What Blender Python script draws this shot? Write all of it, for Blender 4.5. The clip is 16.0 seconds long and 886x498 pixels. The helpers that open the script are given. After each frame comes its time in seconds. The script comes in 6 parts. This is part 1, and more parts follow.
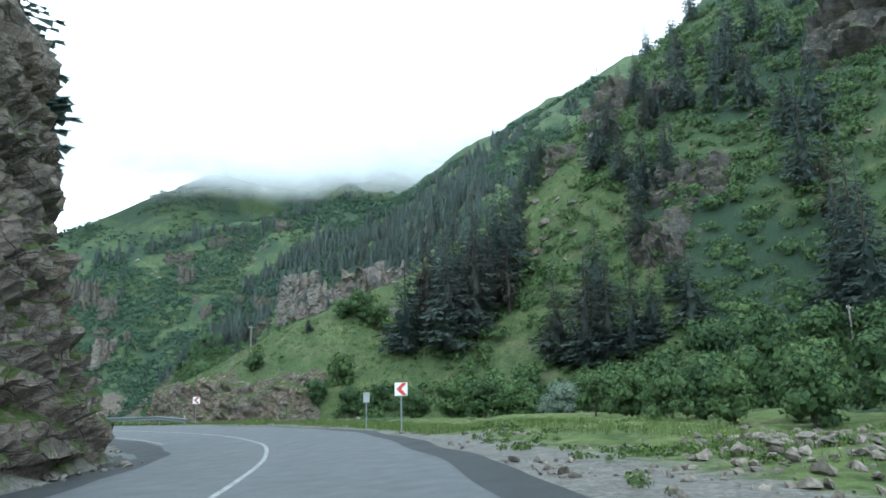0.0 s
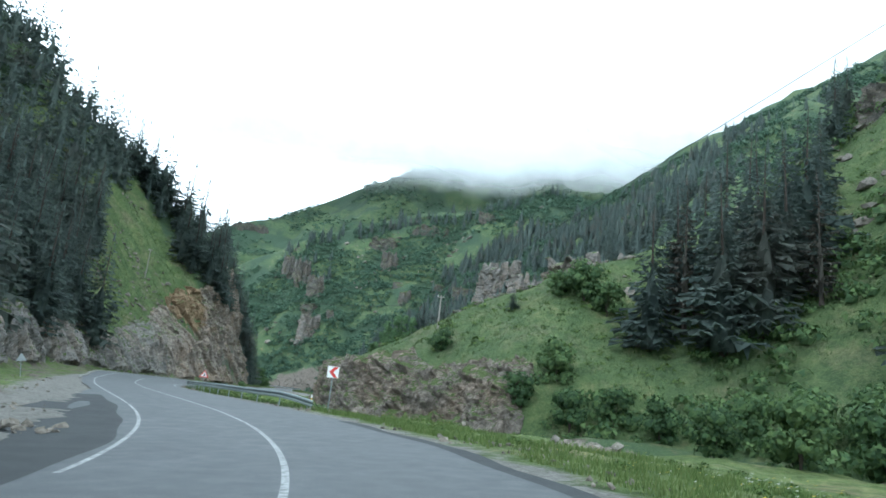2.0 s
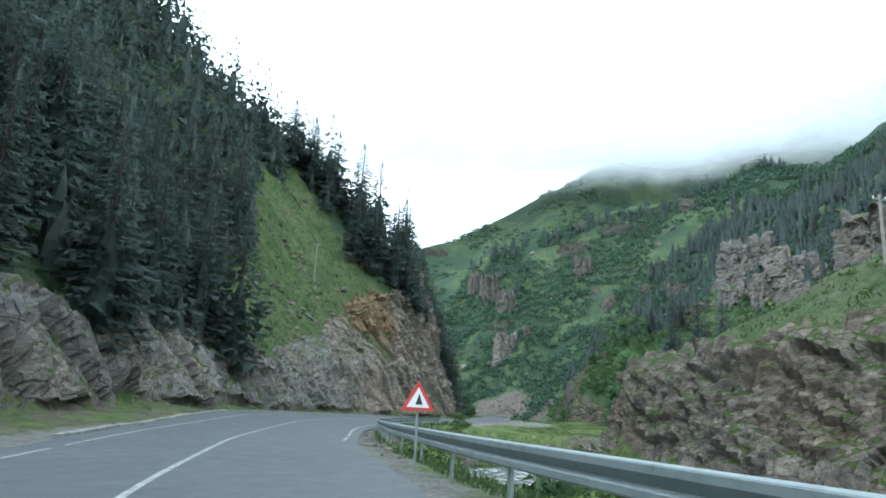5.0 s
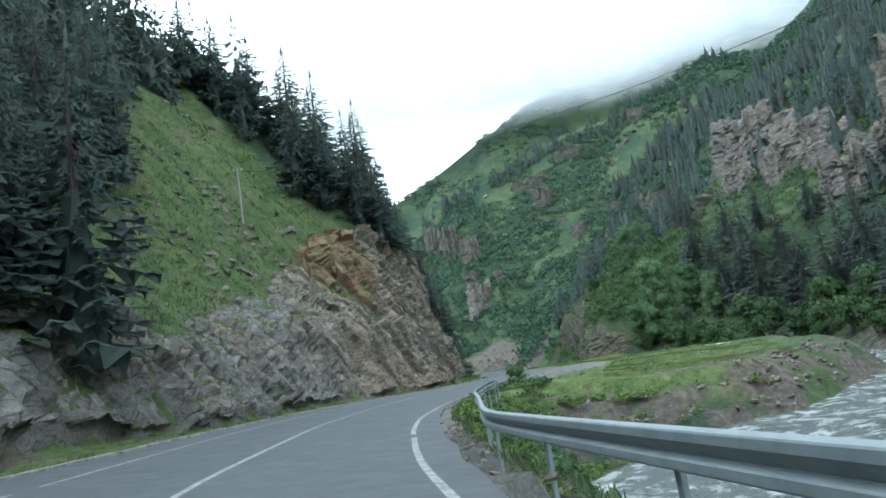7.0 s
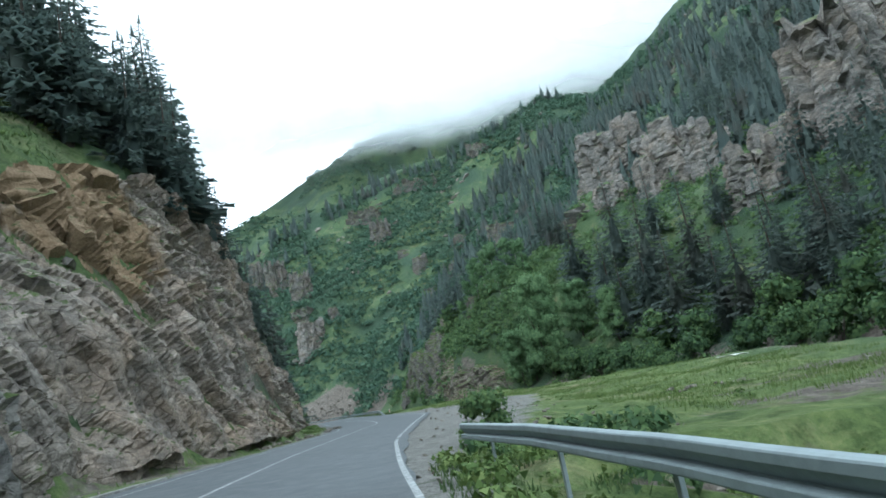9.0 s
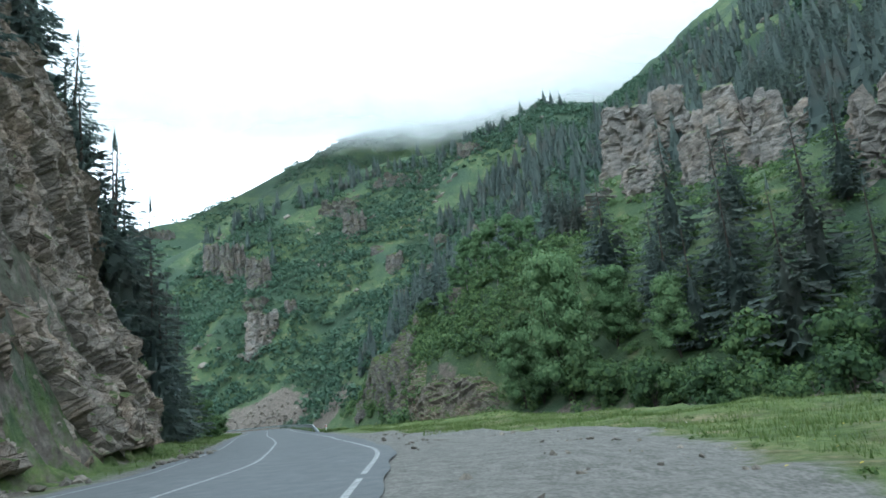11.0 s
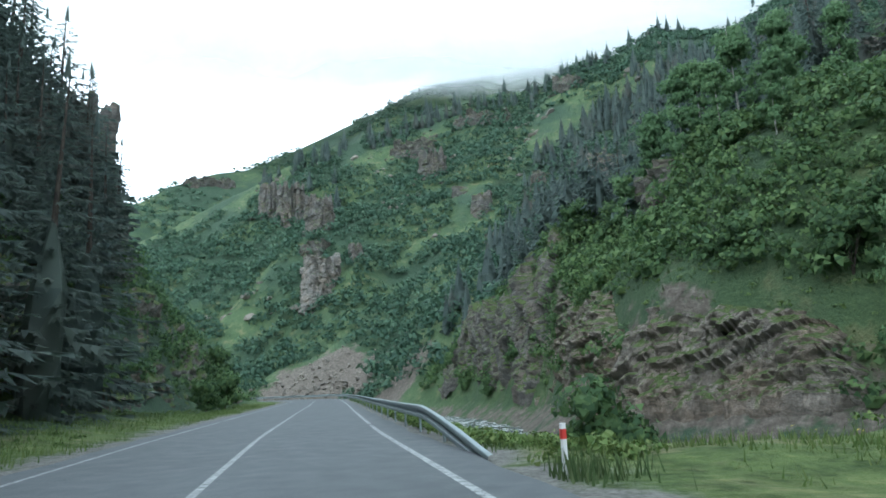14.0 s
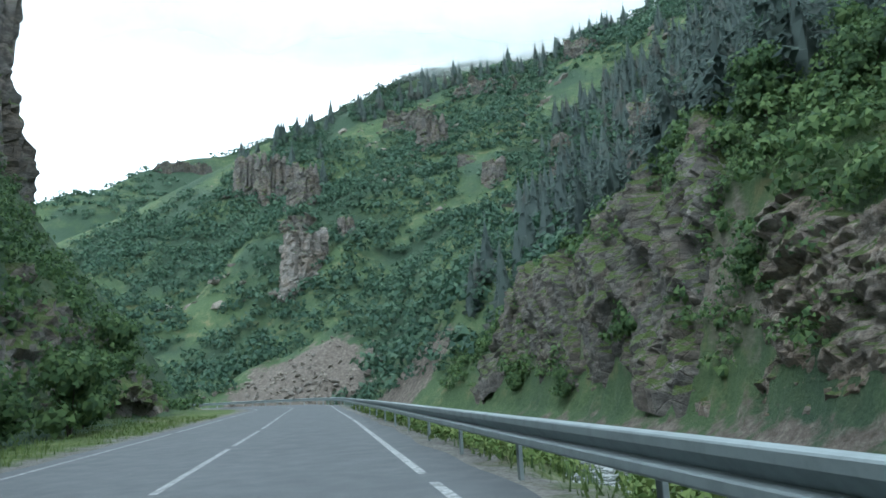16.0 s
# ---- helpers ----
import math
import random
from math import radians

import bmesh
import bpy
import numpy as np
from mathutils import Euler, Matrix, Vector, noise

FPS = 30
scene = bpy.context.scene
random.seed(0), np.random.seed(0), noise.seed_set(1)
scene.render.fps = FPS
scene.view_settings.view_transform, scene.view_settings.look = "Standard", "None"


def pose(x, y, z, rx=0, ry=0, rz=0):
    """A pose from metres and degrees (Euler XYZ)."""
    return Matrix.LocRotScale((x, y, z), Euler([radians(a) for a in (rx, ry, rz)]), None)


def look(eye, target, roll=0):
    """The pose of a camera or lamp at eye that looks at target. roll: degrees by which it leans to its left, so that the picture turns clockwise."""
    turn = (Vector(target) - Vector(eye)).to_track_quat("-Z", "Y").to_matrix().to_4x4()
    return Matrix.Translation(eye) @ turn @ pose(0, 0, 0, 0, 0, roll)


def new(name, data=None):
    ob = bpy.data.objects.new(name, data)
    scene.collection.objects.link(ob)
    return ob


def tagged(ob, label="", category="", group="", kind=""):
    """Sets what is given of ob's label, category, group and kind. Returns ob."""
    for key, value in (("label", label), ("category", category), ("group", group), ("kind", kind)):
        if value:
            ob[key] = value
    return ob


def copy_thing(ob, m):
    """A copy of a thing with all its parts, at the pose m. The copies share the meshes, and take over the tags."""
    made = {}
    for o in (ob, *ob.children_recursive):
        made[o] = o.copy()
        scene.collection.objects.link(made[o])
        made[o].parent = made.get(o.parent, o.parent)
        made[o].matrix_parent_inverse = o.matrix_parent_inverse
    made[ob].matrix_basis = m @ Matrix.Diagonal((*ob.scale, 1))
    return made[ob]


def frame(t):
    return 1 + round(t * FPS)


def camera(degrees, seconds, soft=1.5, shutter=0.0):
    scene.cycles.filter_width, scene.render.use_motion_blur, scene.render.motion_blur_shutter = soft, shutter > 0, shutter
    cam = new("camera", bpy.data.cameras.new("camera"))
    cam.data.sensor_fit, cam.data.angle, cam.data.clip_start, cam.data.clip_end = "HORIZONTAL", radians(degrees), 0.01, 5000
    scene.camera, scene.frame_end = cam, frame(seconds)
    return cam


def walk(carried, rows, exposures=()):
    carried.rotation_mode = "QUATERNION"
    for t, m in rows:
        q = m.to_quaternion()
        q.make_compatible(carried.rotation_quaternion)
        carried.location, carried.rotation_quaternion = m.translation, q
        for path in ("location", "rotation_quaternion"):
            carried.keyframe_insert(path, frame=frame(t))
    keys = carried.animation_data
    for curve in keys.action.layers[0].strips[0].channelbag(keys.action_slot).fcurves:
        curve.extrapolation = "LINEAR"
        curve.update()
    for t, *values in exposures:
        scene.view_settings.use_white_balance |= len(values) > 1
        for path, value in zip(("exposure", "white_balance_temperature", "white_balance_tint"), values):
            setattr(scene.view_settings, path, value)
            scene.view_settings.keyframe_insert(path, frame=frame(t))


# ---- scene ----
cam = camera(65.6, 16.0, soft=1.7)
PATH = [
    (0, (0.04, 0.01, 1.24), (0.044, 9.755, 3.464), -1.49),
    (0.5, (-0.93, 7.61, 1.23), (-1.206, 17.430, 3.112), -0.74),
    (1, (-2.30, 15.29, 1.28), (-3.234, 25.072, 3.131), 3.14),
    (1.5, (-4.34, 22.30, 1.25), (-6.037, 31.948, 3.242), 5.01),
    (2, (-6.78, 29.49, 1.29), (-9.619, 38.825, 3.475), 6.51),
    (2.5, (-9.82, 36.35, 1.26), (-13.131, 45.553, 3.318), 6.40),
    (3, (-13.72, 43.19, 1.23), (-17.638, 52.211, 3.063), 6.70),
    (3.5, (-18.38, 49.67, 1.24), (-22.913, 58.350, 3.257), 6.86),
    (4, (-23.53, 55.89, 1.25), (-28.662, 64.156, 3.546), 5.89),
    (4.2, (-25.67, 58.42, 1.24), (-30.746, 66.739, 3.492), 6.23),
    (6.3, (-49.38, 86.99, 1.27), (-54.251, 95.466, 3.378), -7.86),
    (6.5, (-51.75, 89.65, 1.28), (-56.419, 98.322, 3.027), -8.50),
    (7, (-57.53, 96.34, 1.28), (-62.031, 105.089, 3.081), -9.25),
    (7.5, (-62.52, 103.09, 1.20), (-66.291, 112.179, 2.973), -10.23),
    (8, (-66.92, 110.22, 1.16), (-69.764, 119.618, 3.051), -12.05),
    (8.5, (-71.04, 117.86, 1.23), (-73.317, 127.419, 3.065), -14.08),
    (9, (-74.72, 125.84, 1.30), (-76.794, 135.414, 3.328), -11.48),
    (9.2, (-76.18, 129.17, 1.28), (-78.327, 138.726, 3.270), -10.41),
    (11.3, (-86.89, 166.97, 1.21), (-88.608, 176.566, 3.452), -5.25),
    (11.5, (-88.32, 170.50, 1.22), (-90.105, 180.097, 3.376), -4.78),
    (12, (-91.99, 179.44, 1.30), (-93.734, 189.023, 3.568), -1.14),
    (12.5, (-95.73, 188.38, 1.31), (-97.746, 197.910, 3.564), -1.18),
    (13, (-99.93, 196.88, 1.19), (-102.101, 206.375, 3.467), -3.07),
    (13.5, (-103.96, 205.83, 1.23), (-106.448, 215.261, 3.418), -2.84),
    (14, (-107.90, 214.98, 1.29), (-110.531, 224.423, 3.243), -2.75),
    (14.5, (-112.19, 223.92, 1.26), (-114.857, 233.322, 3.364), -3.36),
    (15, (-116.58, 232.96, 1.25), (-119.060, 242.419, 3.348), -4.58),
    (15.5, (-120.82, 242.22, 1.30), (-123.430, 251.659, 3.327), -4.65),
    (16, (-124.90, 251.08, 1.20), (-127.334, 260.580, 3.171), -3.23),
]
walk(cam, [(t, look(eye, target, roll)) for t, eye, target, roll in PATH], [(0, 0.33, 5540, 2.0), (16, 0.33, 5540, 2.0)])

# ---- world and light: bright overcast over a mountain valley ----
world = bpy.data.worlds.new("overcast")
scene.world = world
world.use_nodes = True
wt = world.node_tree
wt.nodes.clear()
w_out = wt.nodes.new("ShaderNodeOutputWorld")
w_bg = wt.nodes.new("ShaderNodeBackground")
w_sky = wt.nodes.new("ShaderNodeTexSky")
w_sky.sky_type = "NISHITA"
w_sky.sun_disc = False
w_sky.sun_elevation = radians(52)
w_sky.sun_rotation = radians(200)
w_sky.altitude = 1500
w_cloud = wt.nodes.new("ShaderNodeTexNoise")
w_cloud.inputs["Scale"].default_value = 2.2
w_cloud.inputs["Detail"].default_value = 6
w_ramp = wt.nodes.new("ShaderNodeValToRGB")
w_ramp.color_ramp.elements[0].position = 0.3
w_ramp.color_ramp.elements[0].color = (19.0, 20.0, 20.5, 1)
w_ramp.color_ramp.elements[1].position = 0.7
w_ramp.color_ramp.elements[1].color = (22.0, 22.8, 23.2, 1)
w_mix = wt.nodes.new("ShaderNodeMixRGB")
w_mix.inputs[0].default_value = 0.9
wt.links.new(w_cloud.outputs["Fac"], w_ramp.inputs[0])
wt.links.new(w_sky.outputs[0], w_mix.inputs[1])
wt.links.new(w_ramp.outputs[0], w_mix.inputs[2])
wt.links.new(w_mix.outputs[0], w_bg.inputs[0])
w_bg.inputs[1].default_value = 0.1
wt.links.new(w_bg.outputs[0], w_out.inputs[0])

sun_data = bpy.data.lights.new("sun", "SUN")
sun_data.energy = 0.9
sun_data.angle = radians(25)
sun_data.color = (1.0, 0.97, 0.93)
sun = new("sun", sun_data)
sun.matrix_world = look((0, 0, 300), (Vector((0, 0, 300)) - Vector((math.sin(radians(200)) * 0.6, math.cos(radians(200)) * 0.6, 0.79))))
scene.view_settings.exposure = 0.0


# ---- small tools ----
def node_mat(name, rough=0.9):
    m = bpy.data.materials.new(name)
    m.use_nodes = True
    nt = m.node_tree
    b = nt.nodes["Principled BSDF"]
    b.inputs["Roughness"].default_value = rough
    b.inputs["Specular IOR Level"].default_value = 0.25
    return m, nt, b


def n_noise(nt, scale, detail=4.0, rough=0.55, vec=None):
    n = nt.nodes.new("ShaderNodeTexNoise")
    n.inputs["Scale"].default_value = scale
    n.inputs["Detail"].default_value = detail
    n.inputs["Roughness"].default_value = rough
    if vec is not None:
        nt.links.new(vec, n.inputs["Vector"])
    return n.outputs["Fac"]


def n_ramp(nt, fac, stops):
    r = nt.nodes.new("ShaderNodeValToRGB")
    el = r.color_ramp.elements
    while len(el) < len(stops):
        el.new(0.5)
    for e, (p, c) in zip(el, stops):
        e.position, e.color = p, (*c, 1) if len(c) == 3 else c
    nt.links.new(fac, r.inputs[0])
    return r.outputs[0]


def n_grey(nt, fac, lo, hi):
    m = nt.nodes.new("ShaderNodeMapRange")
    m.inputs[1].default_value, m.inputs[2].default_value = lo, hi
    nt.links.new(fac, m.inputs[0])
    return m.outputs[0]


def n_mix(nt, fac, a, b, mode="MIX"):
    m = nt.nodes.new("ShaderNodeMixRGB")
    m.blend_type = mode
    for sock, v in ((m.inputs[0], fac), (m.inputs[1], a), (m.inputs[2], b)):
        if isinstance(v, (int, float)):
            sock.default_value = v
        elif isinstance(v, tuple):
            sock.default_value = (*v, 1)
        else:
            nt.links.new(v, sock)
    return m.outputs[0]


def n_math(nt, op, a, b=0.0):
    m = nt.nodes.new("ShaderNodeMath")
    m.operation = op
    for sock, v in ((m.inputs[0], a), (m.inputs[1], b)):
        if isinstance(v, (int, float)):
            sock.default_value = v
        else:
            nt.links.new(v, sock)
    return m.outputs[0]


def n_place(nt, scale=(1, 1, 1)):
    """World place, stretched."""
    g = nt.nodes.new("ShaderNodeNewGeometry")
    m = nt.nodes.new("ShaderNodeMapping")
    m.inputs["Scale"].default_value = scale
    nt.links.new(g.outputs["Position"], m.inputs["Vector"])
    return m.outputs[0]


def n_random(nt):
    return nt.nodes.new("ShaderNodeObjectInfo").outputs["Random"]


def n_island(nt):
    return nt.nodes.new("ShaderNodeNewGeometry").outputs["Random Per Island"]


def n_bump(nt, b, height, strength=0.5, distance=0.1):
    n = nt.nodes.new("ShaderNodeBump")
    n.inputs["Strength"].default_value = strength
    n.inputs["Distance"].default_value = distance
    nt.links.new(height, n.inputs["Height"])
    nt.links.new(n.outputs[0], b.inputs["Normal"])


def mesh_np(name, verts, faces, mats, fmat=None, smooth=False):
    """A mesh from arrays of places and of triangles or quads."""
    verts, faces = np.asarray(verts, np.float32), np.asarray(faces, np.int32)
    me = bpy.data.meshes.new(name)
    n, k = faces.shape
    me.vertices.add(len(verts))
    me.vertices.foreach_set("co", verts.ravel())
    me.loops.add(n * k)
    me.loops.foreach_set("vertex_index", faces.ravel())
    me.polygons.add(n)
    me.polygons.foreach_set("loop_start", np.arange(0, n * k, k, dtype=np.int32))
    me.polygons.foreach_set("loop_total", np.full(n, k, np.int32))
    for m in mats if isinstance(mats, (list, tuple)) else [mats]:
        me.materials.append(m)
    if fmat is not None:
        me.polygons.foreach_set("material_index", np.asarray(fmat, np.int32))
    me.polygons.foreach_set("use_smooth", np.full(n, smooth))
    me.update(calc_edges=True)
    me.validate()
    return me


def part(name, bm, material, parent, label="", smooth=False):
    me = bpy.data.meshes.new(name)
    bm.to_mesh(me)
    bm.free()
    me.materials.append(material)
    if smooth:
        me.polygons.foreach_set("use_smooth", [True] * len(me.polygons))
    ob = new(name, me)
    ob.parent = parent
    return tagged(ob, label)


def part_me(name, me, parent, label=""):
    ob = new(name, me)
    ob.parent = parent
    return tagged(ob, label)


def grid_faces(nu, nv):
    a = (np.arange(nu - 1)[:, None] * nv + np.arange(nv - 1)[None, :]).ravel()
    return np.stack([a, a + nv, a + nv + 1, a + 1], 1)


def value_noise(x, y, seed=0):
    """Smooth noise from -1 to 1, over arrays."""
    xi, yi = np.floor(x).astype(np.int64), np.floor(y).astype(np.int64)
    fx, fy = x - xi, y - yi
    fx, fy = fx * fx * (3 - 2 * fx), fy * fy * (3 - 2 * fy)

    def h(a, b):
        v = (a * 374761393 + b * 668265263 + seed * 1442695041) & 0xFFFFFFFF
        v = ((v ^ (v >> 13)) * 1274126177) & 0xFFFFFFFF
        return ((v ^ (v >> 16)) & 0xFFFF) / 32767.5 - 1

    return (h(xi, yi) * (1 - fx) + h(xi + 1, yi) * fx) * (1 - fy) + (h(xi, yi + 1) * (1 - fx) + h(xi + 1, yi + 1) * fx) * fy


def fbm(x, y, octaves=4, seed=0):
    out, amp, f = 0.0, 1.0, 1.0
    for k in range(octaves):
        out = out + amp * value_noise(x * f + 17.3 * k, y * f - 9.1 * k, seed + k)
        amp, f = amp * 0.5, f * 2.03
    return out


def smooth_max(a, b, k):
    h = np.clip(0.5 + 0.5 * (a - b) / k, 0, 1)
    return b + (a - b) * h + k * h * (1 - h)


def smooth_min(a, b, k):
    return -smooth_max(-a, -b, k)


def to_poly(x, y, pts):
    """Distance to a polyline and the value interpolated along it (third column)."""
    best = np.full(x.shape, 1e9)
    val = np.zeros(x.shape)
    side = np.zeros(x.shape)
    for (ax, ay, az), (bx, by, bz) in zip(pts[:-1], pts[1:]):
        dx, dy = bx - ax, by - ay
        l2 = dx * dx + dy * dy
        t = np.clip(((x - ax) * dx + (y - ay) * dy) / l2, 0, 1)
        px, py = x - ax - t * dx, y - ay - t * dy
        d = np.hypot(px, py)
        k = d < best
        best = np.where(k, d, best)
        val = np.where(k, az + t * (bz - az), val)
        side = np.where(k, np.sign((x - ax) * dy - (y - ay) * dx), side)
    return best, val, side


def tents(x, y, pts, slope):
    """The highest of roofs that fall off from a crest line of given heights."""
    out = np.full(x.shape, -1e9)
    for (ax, ay, az), (bx, by, bz) in zip(pts[:-1], pts[1:]):
        dx, dy = bx - ax, by - ay
        t = np.clip(((x - ax) * dx + (y - ay) * dy) / (dx * dx + dy * dy), 0, 1)
        out = np.maximum(out, az + t * (bz - az) - slope * np.hypot(x - ax - t * dx, y - ay - t * dy))
    return out

# ---- the lie of the land ----
CENTRE = [(-1.2, -120.0), (-1.3, -60.0), (-1.6, -30.0), (-1.9, -5.0), (-3.4, 9.0), (-4.1, 14.2), (-5.1, 20.2), (-7.3, 29.0), (-9.1, 33.6), (-11.6, 39.1), (-14.4, 44.0), (-18.4, 49.8), (-23.0, 55.4), (-26.3, 58.9), (-29.9, 62.5), (-34.7, 67.1), (-43.9, 76.0), (-53.4, 86.4), (-62.3, 98.0), (-67.6, 105.2), (-75.4, 117.9), (-80.5, 128.6), (-84.8, 141.0), (-88.5, 152.9), (-92.2, 168.0), (-95.7, 183.1), (-99.2, 191.6), (-105.2, 205.6), (-111.5, 218.6), (-119.3, 234.1), (-130.4, 257.6), (-139.9, 278.0), (-150.0, 299.0), (-158.0, 316.0), (-168.0, 331.0), (-184.0, 343.0), (-205.0, 350.0), (-240.0, 356.0), (-300.0, 362.0)]


def road_line():
    p = np.array(CENTRE, float)
    seg = np.r_[0, np.cumsum(np.hypot(*np.diff(p, axis=0).T))]
    s = np.arange(0, seg[-1], 1.0)
    q = np.stack([np.interp(s, seg, p[:, 0]), np.interp(s, seg, p[:, 1])], 1)
    w = np.hanning(13)[1:-1]
    w /= w.sum()
    pad = np.concatenate([q[:1] + (q[:1] - q[1:6])[::-1], q, q[-1:] + (q[-1:] - q[-6:-1])[::-1]])
    q = np.stack([np.convolve(pad[:, k], w, "valid") for k in (0, 1)], 1)
    t = np.gradient(q, axis=0)
    t /= np.linalg.norm(t, axis=1)[:, None]
    return q, t


ROAD, ROAD_T = road_line()
ROAD_N = np.stack([ROAD_T[:, 1], -ROAD_T[:, 0]], 1)  # to the right of the way
BANK = np.interp(ROAD[:, 1], [-20, 0, 20, 35, 55, 70, 85, 95, 105, 140, 165, 185], [0.02, 0.03, 0.06, 0.08, 0.07, 0.04, 0.0, -0.04, -0.08, -0.06, -0.02, 0.0])
W_LEFT = ([-60, 10, 22, 29, 33, 37, 43, 50, 60, 72, 85, 100, 120, 140, 155, 175, 195, 214, 235, 262, 290, 310, 325, 340, 380],
          [7, 6.6, 6.4, 6.6, 9, 14, 21, 23, 20, 15, 12, 11, 10, 9, 8, 7.5, 8, 9.5, 11.5, 12, 11, 9.5, 9, 9, 9])
RIVER = [(120, -10, 0), (75, 20, 0), (38, 52, 0), (8, 76, 0), (-16, 84, 0), (-34, 92, 0), (-48, 101, 0), (-59.8, 113, 0), (-60.2, 124, 0), (-56.5, 134, 0), (-51.5, 148, 0), (-48, 166, 0), (-53, 188, 0), (-64, 208, 0),
         (-83, 234, 0), (-102, 252, 0), (-120, 271, 0), (-127, 293, 0), (-140, 318, 0), (-156, 341, 0), (-185, 360, 0), (-235, 376, 0), (-320, 384, 0), (-460, 380, 0)]
FOOT_S = [(140, 20, 0), (70, 38, 0), (40, 58, 0), (18, 78, 0), (-3, 92, 0), (-24, 100, 0), (-36, 105, 0), (-44, 110.2, 0), (-49.5, 116, 0), (-52.5, 123, 0)]
BACK_S = [(-52.5, 122, 0), (-42.5, 126, 0), (-25, 137, 0), (-10, 160, 0), (-5, 200, 0), (10, 260, 0), (60, 330, 0)]
FOOT_R = [(60, 190, 0), (-20, 138, 0), (-40, 140, 0), (-39, 166, 0), (-45, 186, 0), (-57, 208, 0), (-76, 234, 0), (-92, 253, 0), (-109, 265, 0), (-114, 278, 0), (-119, 297, 0), (-131, 322, 0), (-146, 344, 0), (-182, 369, 0),
          (-240, 390, 0), (-340, 400, 0), (-480, 400, 0)]
CREST_R = ([-420, -360, -320, -282, -271, -247, -234, -208, -178, -134, -109, -86, -76, -37, -6, 30, 90, 200],
           [470, 480, 500, 523, 530, 541, 546, 555, 561, 566, 566, 565, 566, 564, 558, 550, 530, 500],
           [50, 78, 104, 121, 128, 137, 143, 158, 168, 168, 169, 173, 179, 200, 222, 242, 275, 300])
CREST_FAR = [(-900, 420, 60), (-640, 560, 96), (-455, 602, 132), (-425, 630, 158), (-395, 690, 184), (-385, 760, 224), (-352, 830, 275), (-300, 858, 308), (-250, 872, 316), (-200, 885, 320), (0, 900, 338), (300, 880, 370)]
CREST_L = [(-120, -200, 80), (-112, -60, 85), (-115, 20, 88), (-134, 70, 92), (-150, 108, 86), (-148, 134, 78), (-140, 150, 63), (-130, 168, 50), (-119, 184, 36), (-119, 198, 38), (-126, 212, 40), (-144, 230, 38),
           (-166, 262, 32), (-188, 294, 30), (-204, 315, 36), (-212, 323, 34)]
CREST_NEAR = [(-60, -120, 45), (-40, -40, 36), (-32, 0, 31), (-26, 20, 26), (-25, 30, 22), (-32, 40, 12)]


def lateral(x, y):
    """Signed distance from the road's middle (right of the way positive) and the index of the nearest place on it."""
    shape = x.shape
    x, y = x.ravel(), y.ravel()
    d, idx = np.empty(len(x)), np.empty(len(x), np.int64)
    for a in range(0, len(x), 20000):
        b = slice(a, a + 20000)
        r2 = (x[b, None] - ROAD[None, ::2, 0]) ** 2 + (y[b, None] - ROAD[None, ::2, 1]) ** 2
        i = r2.argmin(1) * 2
        dd = (x[b] - ROAD[i, 0]) * ROAD_N[i, 0] + (y[b] - ROAD[i, 1]) * ROAD_N[i, 1]
        idx[b], d[b] = i, np.where(dd >= 0, 1, -1) * np.sqrt(r2.min(1))
        near = np.abs(d[b]) < 30
        d[b] = np.where(near, dd, d[b])
    return d.reshape(shape), idx.reshape(shape)


